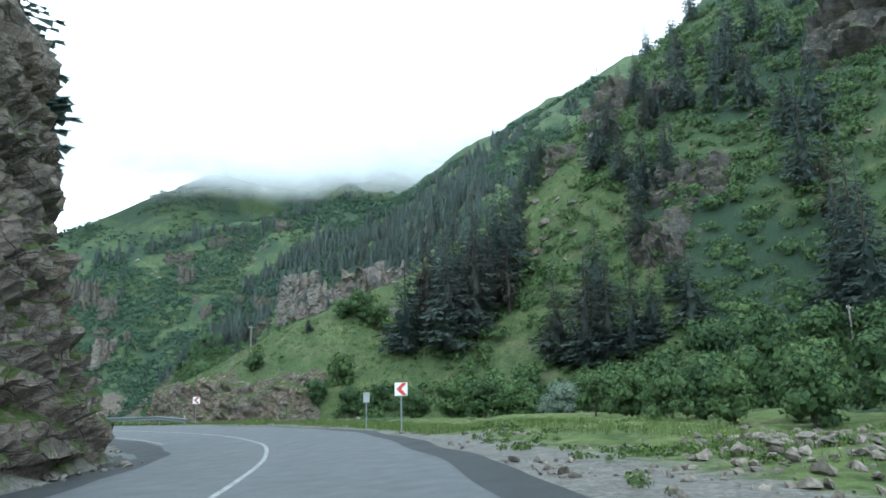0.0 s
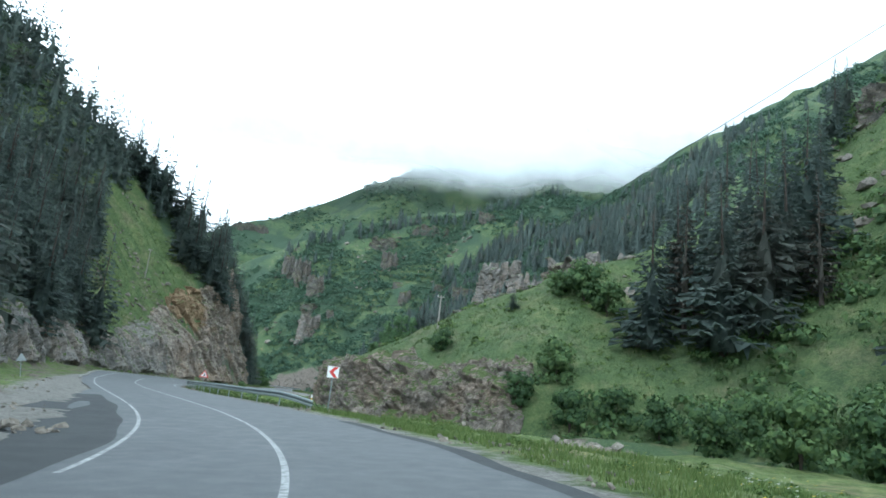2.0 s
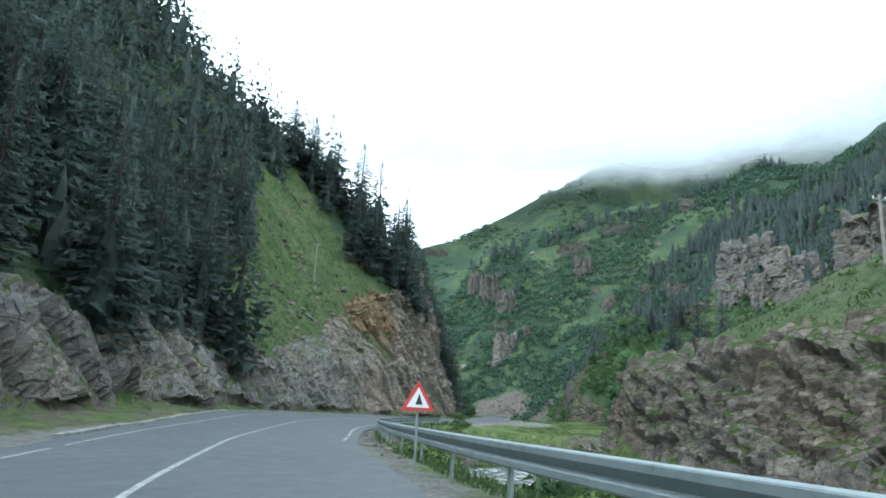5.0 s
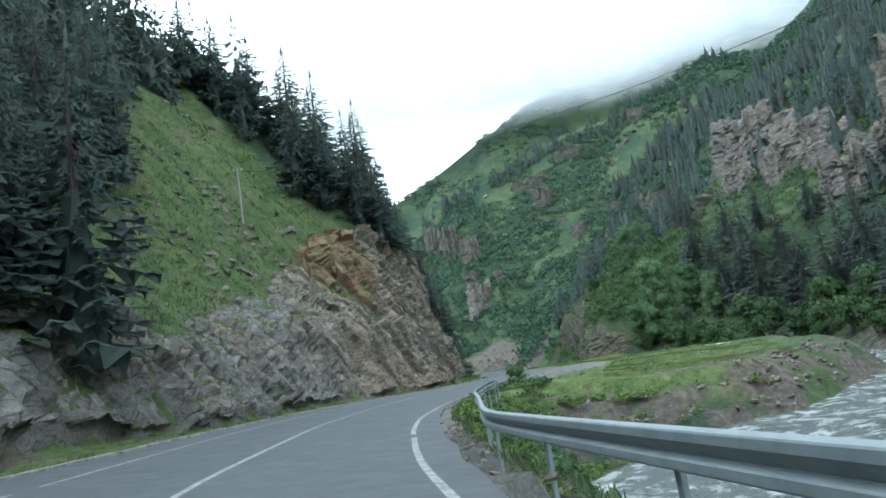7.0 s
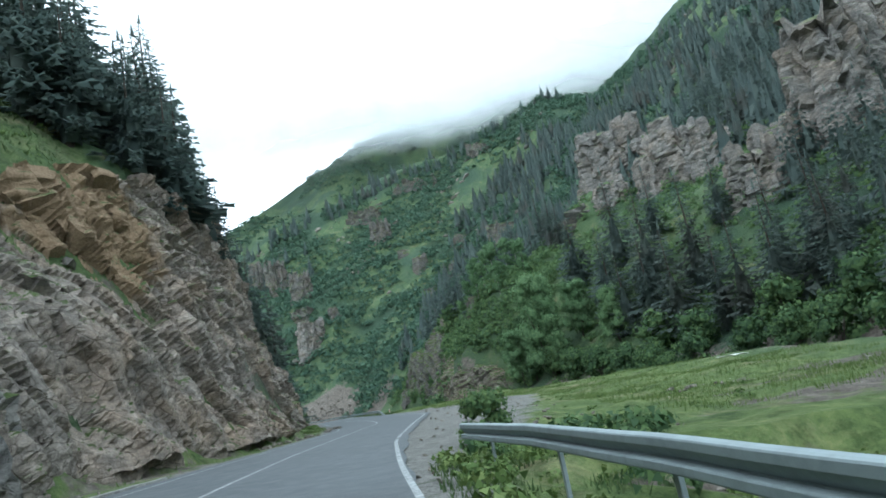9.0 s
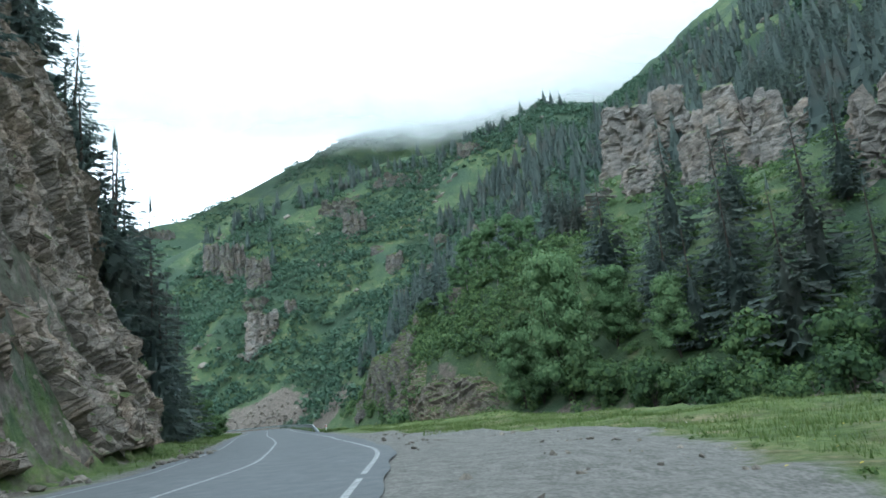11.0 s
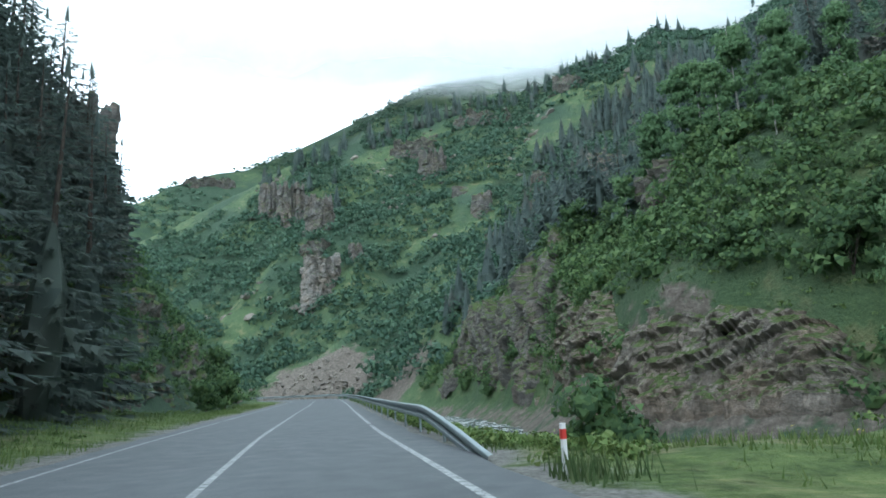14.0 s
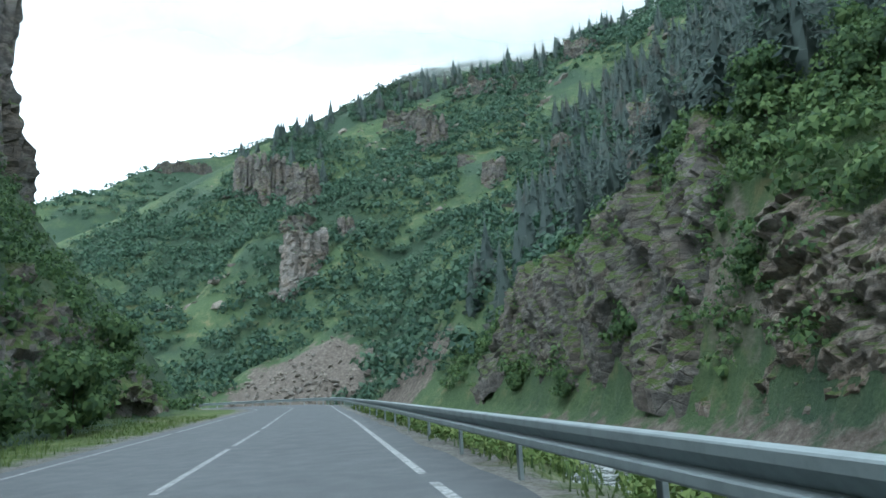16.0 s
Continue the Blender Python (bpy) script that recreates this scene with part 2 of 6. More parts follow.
def height(x, y, rough=1.0):
    """The ground's height."""
    x, y = np.asarray(x, float), np.asarray(y, float)
    d, i = lateral(x, y)
    ry = ROAD[i, 1]
    bank = BANK[i]
    # valley floor and river bed
    rd, _, _ = to_poly(x, y, RIVER)
    floor = bank * (np.clip(d, -5.5, 5.5) - 2.0) - 0.04 * np.clip(np.abs(d) - 4.4, 0, 1)
    verge = np.clip(np.abs(d) - 5.2, 0, 40)
    lumps = fbm(x * 0.16, y * 0.16, 4, 3) * 0.35 + fbm(x * 0.7, y * 0.7, 3, 8) * 0.09
    left_rise = np.interp(ry, [20, 60, 190, 220, 300], [0.03, 0.02, 0.03, 0.1, 0.06])
    right_rise = np.interp(ry, [0, 40, 70, 139, 150, 160, 200, 222, 240], [0.005, 0.0, -0.05, -0.06, -0.05, -0.05, -0.02, 0.0, -0.06])
    floor = floor + np.where(d < 0, left_rise, right_rise) * np.clip(verge, 0, 12) + lumps * np.clip(verge / 5, 0, 1) * rough
    # a steep bank below the guard rails
    drop = np.interp(ry, [68, 78, 131, 138, 226, 238, 400], [0, 1, 1, 0, 0, 1, 1])
    steep = -np.clip((d - 5.9) * 0.9, 0, 4.3)
    floor = np.where(d > 0, floor + drop * steep, floor)
    bed = -4.4 + np.clip(rd - 4.5, 0, 60) * np.where(ry < 145, 0.85, 1.1) + fbm(x * 0.5, y * 0.5, 3, 5) * 0.35
    floor = np.where(d > 5.5, smooth_min(floor, bed, 0.8), floor)
    z = floor
    big = fbm(x * 0.018, y * 0.018, 5, 21)
    mid = fbm(x * 0.06, y * 0.06, 4, 31)
    fine = fbm(x * 0.33, y * 0.33, 3, 41)
    # hill over the right bank, near the first bend
    ds, _, side = to_poly(x, y, FOOT_S)
    face = np.where(side > 0, ds, -ds) * np.interp(x, [-30, 5, 28, 60], [0.87, 0.9, 1.12, 1.2])
    db, _, sb = to_poly(x, y, BACK_S)
    back = np.where(sb > 0, db, -db) * 1.3
    hill = smooth_min(face + np.clip(face, 0, 30) * 0.05 * mid, back, 3.0)
    hill = np.minimum(hill, 140 + 8 * big)
    # a rock step at the foot of the hill
    ledge = np.where(side > 0, ds, 0)
    hill = hill + np.clip((-10 - x) / 8, 0, 1) * (np.clip(ledge, 0, 3.5) * 0.95 - np.clip(ledge - 3.5, 0, 30) * 0.11)
    hill = hill + np.clip(hill * 0.25, 0, 1) * (mid * 1.6 + fine * 0.5) * rough - 1.2
    # mountain beyond the river
    dr, _, sr = to_poly(x, y, FOOT_R)
    slope = np.interp(x, [-340, -282, -200, -150, -110, -85, -50, -20, 40], [0.8, 0.88, 0.8, 0.7, 0.74, 0.8, 0.71, 0.73, 0.8])
    up = np.where(sr > 0, dr, -dr)
    mount = up * slope + np.clip(up - 130, 0, 90) * 0.24 * np.interp(x, [-300, -240, -130, -80], [0, 1, 1, 0])
    # a rocky step along the gorge
    gorge = np.interp(y, [256, 266, 278, 290], [0, 0.55, 0.62, 1]) * np.clip((352 - y) / 14, 0, 1) * (x < -80)
    mount = mount + gorge * (np.clip(up, 0, 3.4) * 2.0 - np.clip(up - 3.4, 0, 40) * 0.17 + np.clip((y - 296) / 10, 0, 1) * (np.clip(up - 2, 0, 4) * 0.9 - np.clip(up - 6, 0, 24) * 0.15))
    cy, cz = np.interp(x, *CREST_R[:2]), np.interp(x, CREST_R[0], CREST_R[2]) + 7
    over = y - cy
    mount = smooth_min(mount, cz - 0.6 * np.clip(over, 0, 400) + np.clip(-over, 0, 200) * 0.2, 6.0)
    grow = np.clip(mount / 14, 0, 1)
    calm = np.clip(np.abs(over) / 40, 0.25, 1)
    mount = mount + grow * calm * (big * 7 + mid * 2.6 + fine * 0.5) * rough - 1.0
    gully = np.exp(-(((x + 165 - (y - 340) * -0.18) / 14) ** 2)) * np.clip((y - 330) / 40, 0, 1) * np.clip((540 - y) / 120, 0, 1)
    mount = mount - gully * 7
    rill = np.abs(fbm((x * 0.9 - y * 0.35) * 0.16, (x * 0.35 + y * 0.9) * 0.03, 3, 88))
    mount = mount - 1.6 * rill * np.exp(-(((x + 190) / 24) ** 2 + ((y - 384) / 20) ** 2))
    # far mountain under the cloud
    df, _, _ = to_poly(x, y, CREST_FAR)
    far = tents(x, y, CREST_FAR, 0.75) + np.clip(df / 50, 0.1, 1) * (big * 13 + mid * 2.5)
    # mountain on the left of the road
    wl = np.interp(ry, *W_LEFT)
    off = -d - wl
    left = tents(x, y, CREST_L, 1.22) + mid * 2.4 + fine * 0.5
    foot_h = np.interp(ry, [60, 95, 120, 140, 158], [2.0, 4.0, 5.0, 5.5, 9.0])
    face_s = np.interp(ry, [60, 100, 165, 182, 214, 235, 320], [1.5, 2.2, 3.0, 3.6, 3.8, 2.4, 2.0])
    slope_s = np.interp(ry, [60, 100, 125, 145, 158, 169, 182, 214, 235, 320], [1.35, 1.35, 1.1, 1.25, 1.4, 2.7, 3.6, 3.8, 2.4, 2.0])
    wall = np.where(d < 0, np.minimum(off * face_s, foot_h + (off - foot_h / face_s) * slope_s), -20)
    left = smooth_min(left, np.maximum(wall, -20), 1.5)
    near = smooth_min(tents(x, y, CREST_NEAR, 1.15) + mid * 1.2, np.where((d < 0) & (ry < 60), off * 3.2, -20), 0.8)
    z = np.maximum(z, smooth_max(hill, mount, 2.0))
    z = np.maximum(z, far)
    z = np.maximum(z, np.maximum(left, near))
    flat = np.abs(d) < 5.0
    return np.where(flat, bank * (np.clip(d, -5.5, 5.5) - 2.0) - 0.06, z)


# ---- materials of the land ----
def n_attr(nt, name):
    n = nt.nodes.new("ShaderNodeAttribute")
    n.attribute_name = name
    return n.outputs["Fac"]


def mat_ground():
    m, nt, b = node_mat("meadow_and_soil", 1.0)
    p = n_place(nt)
    big = n_noise(nt, 0.03, 6, 0.62, p)
    mid = n_noise(nt, 0.35, 6, 0.65, p)
    fine = n_noise(nt, 4.0, 6, 0.72, p)
    grass = n_ramp(nt, n_math(nt, "ADD", n_math(nt, "MULTIPLY", fine, 0.6), n_math(nt, "MULTIPLY", mid, 0.4)), [(0.3, (0.030, 0.054, 0.026)), (0.5, (0.062, 0.098, 0.044)), (0.68, (0.115, 0.148, 0.070))])
    scrub = n_ramp(nt, fine, [(0.3, (0.020, 0.040, 0.026)), (0.7, (0.056, 0.090, 0.052))])
    dry = n_ramp(nt, fine, [(0.3, (0.095, 0.10, 0.048)), (0.7, (0.19, 0.18, 0.095))])
    green = n_mix(nt, n_grey(nt, mid, 0.54, 0.70), grass, dry)
    green = n_mix(nt, n_math(nt, "MULTIPLY", n_grey(nt, big, 0.44, 0.56), n_math(nt, "SUBTRACT", 1.0, n_attr(nt, "verge"))), green, scrub)
    meadow = n_ramp(nt, n_math(nt, "ADD", n_math(nt, "MULTIPLY", fine, 0.5), n_math(nt, "MULTIPLY", mid, 0.5)), [(0.32, (0.045, 0.077, 0.026)), (0.5, (0.100, 0.142, 0.046)), (0.66, (0.178, 0.198, 0.082))])
    patchy = n_noise(nt, 0.16, 7, 0.7, p)
    tuft = n_ramp(nt, n_noise(nt, 1.1, 7, 0.75, p), [(0.38, (0.55, 0.6, 0.5)), (0.5, (1.0, 1.0, 1.0)), (0.64, (1.35, 1.28, 1.25))])
    meadow = n_mix(nt, n_grey(nt, patchy, 0.52, 0.65), meadow, n_ramp(nt, fine, [(0.3, (0.10, 0.098, 0.05)), (0.7, (0.235, 0.215, 0.12))]))
    meadow = n_mix(nt, 1.0, meadow, tuft, "MULTIPLY")
    green = n_mix(nt, n_attr(nt, "verge"), green, meadow)
    geo = nt.nodes.new("ShaderNodeNewGeometry")
    sep = nt.nodes.new("ShaderNodeSeparateXYZ")
    nt.links.new(geo.outputs["Normal"], sep.inputs[0])
    steep = n_math(nt, "ADD", sep.outputs[2], n_math(nt, "MULTIPLY", n_math(nt, "SUBTRACT", mid, 0.5), 0.4))
    rock = n_ramp(nt, n_noise(nt, 1.3, 8, 0.7, n_place(nt, (1, 1, 2.2))), [(0.3, (0.07, 0.06, 0.05)), (0.5, (0.17, 0.15, 0.125)), (0.7, (0.30, 0.265, 0.23))])
    col = n_mix(nt, n_grey(nt, steep, 0.20, 0.32), rock, green)
    soil = n_ramp(nt, n_noise(nt, 1.6, 8, 0.75, p), [(0.32, (0.055, 0.046, 0.038)), (0.52, (0.125, 0.108, 0.09)), (0.68, (0.22, 0.195, 0.168))])
    s = n_math(nt, "ADD", n_attr(nt, "soil"), n_math(nt, "MULTIPLY", n_math(nt, "SUBTRACT", mid, 0.5), 1.5))
    col = n_mix(nt, n_grey(nt, s, 0.42, 0.58), col, soil)
    v = nt.nodes.new("ShaderNodeTexVoronoi")
    v.inputs["Scale"].default_value = 11.0
    nt.links.new(p, v.inputs["Vector"])
    stone = n_ramp(nt, n_math(nt, "ADD", n_noise(nt, 2.2, 7, 0.72, p), n_math(nt, "MULTIPLY", v.outputs["Distance"], 0.4)), [(0.40, (0.10, 0.098, 0.086)), (0.64, (0.155, 0.153, 0.138)), (0.86, (0.235, 0.23, 0.21))])
    gr = n_math(nt, "ADD", n_attr(nt, "gravel"), n_math(nt, "MULTIPLY", n_math(nt, "SUBTRACT", n_noise(nt, 0.55, 7, 0.7, p), 0.5), 2.0))
    col = n_mix(nt, n_grey(nt, gr, 0.36, 0.72), col, stone)
    nt.links.new(col, b.inputs["Base Color"])
    n_bump(nt, b, n_math(nt, "ADD", fine, mid), 0.9, 0.25)
    return m


def mat_asphalt():
    m, nt, b = node_mat("asphalt", 0.62)
    p = n_place(nt)
    grain = n_noise(nt, 60.0, 3, 0.7, p)
    wear = n_noise(nt, 0.25, 6, 0.62, p)
    patch = n_noise(nt, 1.7, 5, 0.6, p)
    col = n_ramp(nt, n_math(nt, "ADD", n_math(nt, "MULTIPLY", wear, 0.6), n_math(nt, "MULTIPLY", patch, 0.4)), [(0.35, (0.033, 0.041, 0.045)), (0.5, (0.048, 0.058, 0.063)), (0.68, (0.066, 0.077, 0.082))])
    col = n_mix(nt, 0.35, col, n_ramp(nt, grain, [(0.3, (0.025, 0.028, 0.03)), (0.7, (0.14, 0.15, 0.152))]))
    nt.links.new(col, b.inputs["Base Color"])
    nt.links.new(n_grey(nt, patch, -0.9, 1.2), b.inputs["Roughness"])
    b.inputs["Specular IOR Level"].default_value = 0.5
    n_bump(nt, b, grain, 0.35, 0.01)
    return m


def mat_paint():
    m, nt, b = node_mat("road_paint", 0.7)
    p = n_place(nt)
    worn = n_grey(nt, n_noise(nt, 6.0, 7, 0.8, p), 0.38, 0.58)
    nt.links.new(n_mix(nt, worn, (0.09, 0.098, 0.10), (0.36, 0.375, 0.37)), b.inputs["Base Color"])
    return m


def mat_water():
    m, nt, b = node_mat("river_water", 0.12)
    p = n_place(nt)
    foam = n_noise(nt, 0.8, 8, 0.72, p)
    f = n_grey(nt, foam, 0.50, 0.64)
    nt.links.new(n_mix(nt, f, (0.12, 0.14, 0.135), (0.5, 0.52, 0.51)), b.inputs["Base Color"])
    nt.links.new(n_math(nt, "ADD", n_math(nt, "MULTIPLY", f, 0.6), 0.1), b.inputs["Roughness"])
    n_bump(nt, b, foam, 1.0, 0.35)
    return m


GROUND, ASPHALT, PAINT, WATER = mat_ground(), mat_asphalt(), mat_paint(), mat_water()


# ---- ground: one sheet, fine near the road ----
def steps(marks):
    out = []
    for a, b, h in marks:
        out.append(np.arange(a, b, h))
    return np.concatenate(out + [[marks[-1][1]]])


GX = steps([(-2400, -900, 150), (-900, -440, 16), (-440, -225, 5), (-225, -160, 2.0), (-160, 48, 1.2), (48, 130, 3.0), (130, 300, 14), (300, 2400, 150)])
GY = steps([(-2000, -200, 150), (-200, -20, 12), (-20, 300, 1.2), (300, 350, 1.6), (350, 600, 4.5), (600, 960, 12), (960, 2600, 150)])
gx, gy = np.meshgrid(GX, GY, indexing="ij")
gz = height(gx, gy)
far_off = np.maximum(np.maximum(np.abs(gx + 150) - 800, np.abs(gy - 350) - 680), 0)
gz = np.where(far_off > 0, gz * np.exp(-far_off / 600), gz)
gi_d, gi_i = lateral(gx, gy)
gyy = ROAD[gi_i, 1]
pull = np.interp(gyy, [-30, -5, 20, 27, 36, 46, 62, 72, 80, 100, 142, 148, 190, 200, 215, 400], [8.0, 8.5, 7.8, 6.0, 5.5, 5.4, 5.4, 5.2, 5.2, 5.4, 6.0, 9.0, 15, 8.0, 5.6, 5.4])
pull_l = np.interp(gyy, [-30, 30, 36, 42, 60, 72, 82, 95, 400], [5.6, 5.8, 8, 10, 9, 8, 7, 5.4, 5.2])
soft = lambda d, edge, w: np.clip((edge - d) / w + 0.5, 0, 1)
gravel = np.where(gi_d > 0, soft(gi_d, pull, 2.2), soft(-gi_d, pull_l, 2.2)) * (np.abs(gi_d) < 40)
rd_all = to_poly(gx, gy, RIVER)[0]
soil = np.exp(-((((gx + 191) / 19) ** 2 + ((gy - 382) / 14) ** 2)) ** 2) * 1.0
soil = np.maximum(soil, np.exp(-((((gx + 163) / 13) ** 2 + ((gy - 362) / 9) ** 2)) ** 2) * 0.8)
flat_grass = np.clip(1.4 - np.maximum(np.abs(gi_d) - 22, 0) / 9, 0, 1) * (np.abs(gz) < 2.6) * ((gy < 232) | (np.abs(gi_d) < 8))
off_l = -gi_d - np.interp(gyy, *W_LEFT)
flat_grass = np.maximum(flat_grass, 0.6 * ((gi_d < 0) & (off_l > 1.5) & (off_l < 40) & (gyy > 112) & (gyy < 172)))
hill_d, _, hill_side = to_poly(gx, gy, FOOT_S)
flat_grass = np.maximum(flat_grass, 0.42 * ((hill_side > 0) & (hill_d < 60) & (gx < 30) & (gy < 160)))
gorge_d, _, gorge_side = to_poly(gx, gy, FOOT_R)
flat_grass = np.maximum(flat_grass, 0.12 * ((gorge_side > 0) & (gorge_d < 40) & (gy > 240) & (gy < 330)))
soil = np.maximum(soil, 0.56 * soft(rd_all, 10.0, 3.0) * (gy < 200))
soil = np.maximum(soil, 0.56 * soft(rd_all, 9.0, 3.0) * (gy >= 200) * (gy < 345))
soil = np.maximum(soil, 0.52 * ((gz < -0.9) & (gi_d > 5) & (gyy > 128) & (gyy < 200) & (rd_all < 22)))
soil = np.maximum(soil, 0.45 * ((gi_d < -5) & (gi_d > -13) & (gyy < 200)))
soil = np.maximum(soil, 0.4 * np.exp(-((((gx - 34) / 12) ** 2 + ((gy - 96) / 12) ** 2))))
me = mesh_np("ground", np.stack([gx, gy, gz], -1).reshape(-1, 3), grid_faces(len(GX), len(GY)), GROUND, None, True)
for key, arr in (("gravel", gravel), ("soil", soil), ("verge", flat_grass)):
    at = me.attributes.new(key, "FLOAT", "POINT")
    at.data.foreach_set("value", arr.ravel().astype(np.float32))
ground = new("ground", me)
tagged(ground, "green mountain valley ground with grass, gravel verges and bare soil", "ground", kind="structure")


# ---- road ----
def ribbon(name, lo, hi, lift, mat, a=0, b=None, cols=9, gap=None):
    """A strip along the road between two offsets from its middle."""
    b = len(ROAD) if b is None else b
    i = np.arange(a, b)
    off = np.linspace(0, 1, cols)
    lo_i = lo(i) if callable(lo) else np.full(len(i), lo)
    hi_i = hi(i) if callable(hi) else np.full(len(i), hi)
    o = lo_i[:, None] + (hi_i - lo_i)[:, None] * off[None]
    xy = ROAD[i][:, None] + ROAD_N[i][:, None] * o[..., None]
    z = BANK[i][:, None] * (np.clip(o, -5.5, 5.5) - 2.0) + lift
    v = np.concatenate([xy, z[..., None]], -1).reshape(-1, 3)
    f = grid_faces(len(i), cols)[:, ::-1]
    if gap is not None:
        keep = np.repeat(~gap(i[:-1]), cols - 1)
        f = f[keep]
    return mesh_np(name, v, f, mat, None, True)


def at_y(y):
    return int(np.abs(ROAD[:, 1] - y)[: np.argmax(ROAD[:, 1] > 361) or None].argmin())


EDGE = lambda i: np.interp(ROAD[i, 1], [0, 40, 60, 95, 112, 135, 150, 185, 200, 300], [3.8, 3.9, 3.6, 3.9, 3.8, 4.8, 4.3, 4.1, 3.55, 3.75])
edge_r = lambda i: np.interp(ROAD[i, 1], [-20, 10, 30, 50, 70, 120, 160, 400], [4.6, 4.9, 4.6, 4.3, 4.1, 4.8, 4.7, 4.2]) + 0.12 * np.sin(i * 0.9) * np.sin(i * 0.37)
edge_l = lambda i: -np.interp(ROAD[i, 1], [-20, 10, 20, 34, 42, 50, 58, 70, 90, 105, 128, 150, 400], [4.3, 4.6, 5.3, 7.0, 8.2, 8.4, 7.0, 4.2, 4.6, 5.3, 5.0, 4.2, 4.1]) + 0.12 * np.sin(i * 0.8) * np.sin(i * 0.31)
road = tagged(new("road", ribbon("road", edge_l, edge_r, 0.0, ASPHALT, 40, cols=13)), "worn grey asphalt mountain road with two lanes", "road", kind="structure")
def mat_patch():
    m, nt, b = node_mat("dark_asphalt", 0.7)
    p = n_place(nt)
    nt.links.new(n_ramp(nt, n_math(nt, "ADD", n_math(nt, "MULTIPLY", n_noise(nt, 0.8, 6, 0.65, p), 0.7), n_math(nt, "MULTIPLY", n_noise(nt, 50, 3, 0.7, p), 0.3)), [(0.35, (0.015, 0.018, 0.020)), (0.65, (0.038, 0.044, 0.046))]), b.inputs["Base Color"])
    n_bump(nt, b, n_noise(nt, 60, 3, 0.7, p), 0.35, 0.01)
    return m


DARK = mat_patch()
wav = lambda i: 0.16 * np.sin(i * 0.55) * np.sin(i * 0.21 + 1)
tagged(new("road_patch", ribbon("road_patch", lambda i: EDGE(i) + 0.25 + wav(i), lambda i: np.minimum(edge_r(i) + 0.15, EDGE(i) + 1.2) + wav(i), 0.003, DARK, at_y(-15), at_y(54), 3)), "strip of darker asphalt at the road edge", "road", kind="structure")
tagged(new("road_patch", ribbon("road_patch", lambda i: edge_l(i) - 0.1, lambda i: np.full(len(i), -3.75) + wav(i) - 0.25 * np.clip((ROAD[i, 1] - 42) / 10, 0, 2), 0.003, DARK, at_y(14), at_y(66), 3)), "strip of darker asphalt in the inner bend", "road", kind="structure")
tagged(new("centre_line", ribbon("centre_line", -0.065, 0.065, 0.004, PAINT, 40, cols=2, gap=lambda i: (ROAD[i, 1] > 258) & (i % 9 == 0))), "worn white painted centre line", "road marking", kind="structure")
tagged(new("edge_line", ribbon("edge_line", lambda i: EDGE(i) - 0.07, lambda i: EDGE(i) + 0.07, 0.004, PAINT, 40, cols=2, gap=lambda i: (ROAD[i, 1] < 88) | (i % 23 == 0))), "worn white painted edge line", "road marking", kind="structure")
tagged(new("edge_line", ribbon("edge_line", -3.55, -3.43, 0.004, PAINT, 40, cols=2, gap=lambda i: (ROAD[i, 1] < 40) | (i % 31 == 0))), "worn white painted edge line", "road marking", kind="structure")

# ---- river ----
rp = np.array(RIVER)[:, :2]
rs = np.r_[0, np.cumsum(np.hypot(*np.diff(rp, axis=0).T))]
ss = np.arange(0, rs[-1], 1.5)
rq = np.stack([np.interp(ss, rs, rp[:, 0]), np.interp(ss, rs, rp[:, 1])], 1)
rt = np.gradient(rq, axis=0)
rt /= np.linalg.norm(rt, axis=1)[:, None]
rn = np.stack([rt[:, 1], -rt[:, 0]], 1)
ro = np.linspace(-7, 7, 19)
rxy = rq[:, None] + rn[:, None] * ro[None, :, None]
rz = -3.75 + fbm(rxy[..., 0] * 0.55, rxy[..., 1] * 0.55, 4, 91) * 0.16
river = tagged(new("water", mesh_np("water", np.concatenate([rxy, rz[..., None]], -1).reshape(-1, 3), grid_faces(len(rq), 19), WATER, None, True)), "grey foaming mountain river in its bed", "river", kind="structure")

# ---- concrete edging on the inner side of the bend ----
def mat_concrete():
    m, nt, b = node_mat("edging_concrete", 0.9)
    p = n_place(nt)
    nt.links.new(n_ramp(nt, n_math(nt, "ADD", n_math(nt, "MULTIPLY", n_noise(nt, 2.0, 6, 0.7, p), 0.6), n_math(nt, "MULTIPLY", n_noise(nt, 25, 4, 0.7, p), 0.4)), [(0.35, (0.10, 0.10, 0.09)), (0.5, (0.24, 0.24, 0.22)), (0.66, (0.38, 0.38, 0.36))]), b.inputs["Base Color"])
    n_bump(nt, b, n_noise(nt, 20, 4, 0.7, p), 0.5, 0.02)
    return m


CONCRETE = mat_concrete()
edging = tagged(new("kerb"), "low worn concrete edging beside the road", "kerb", kind="structure")
for a in range(at_y(84), at_y(150), 2):
    i = np.array([a, a + 1, a + 1.94])
    j = np.minimum(i.astype(int), len(ROAD) - 1)
    f = (i - j)[:, None]
    c = ROAD[j] * (1 - f) + ROAD[j + 1] * f
    inner = -edge_l(j) + 0.05
    v = []
    for k in range(3):
        for o, z in ((0.0, -0.12), (0.02, 0.07), (0.26, 0.08), (0.28, -0.12)):
            q = c[k] - ROAD_N[j[k]] * (inner[k] + o)
            v.append((q[0], q[1], BANK[j[k]] * (np.clip(-inner[k], -5.5, 5.5) - 2.0) + z))
    part_me("kerbstone", mesh_np("kerbstone", v, np.concatenate([grid_faces(3, 4), [(0, 1, 2, 3), (11, 10, 9, 8)]]), CONCRETE), edging)


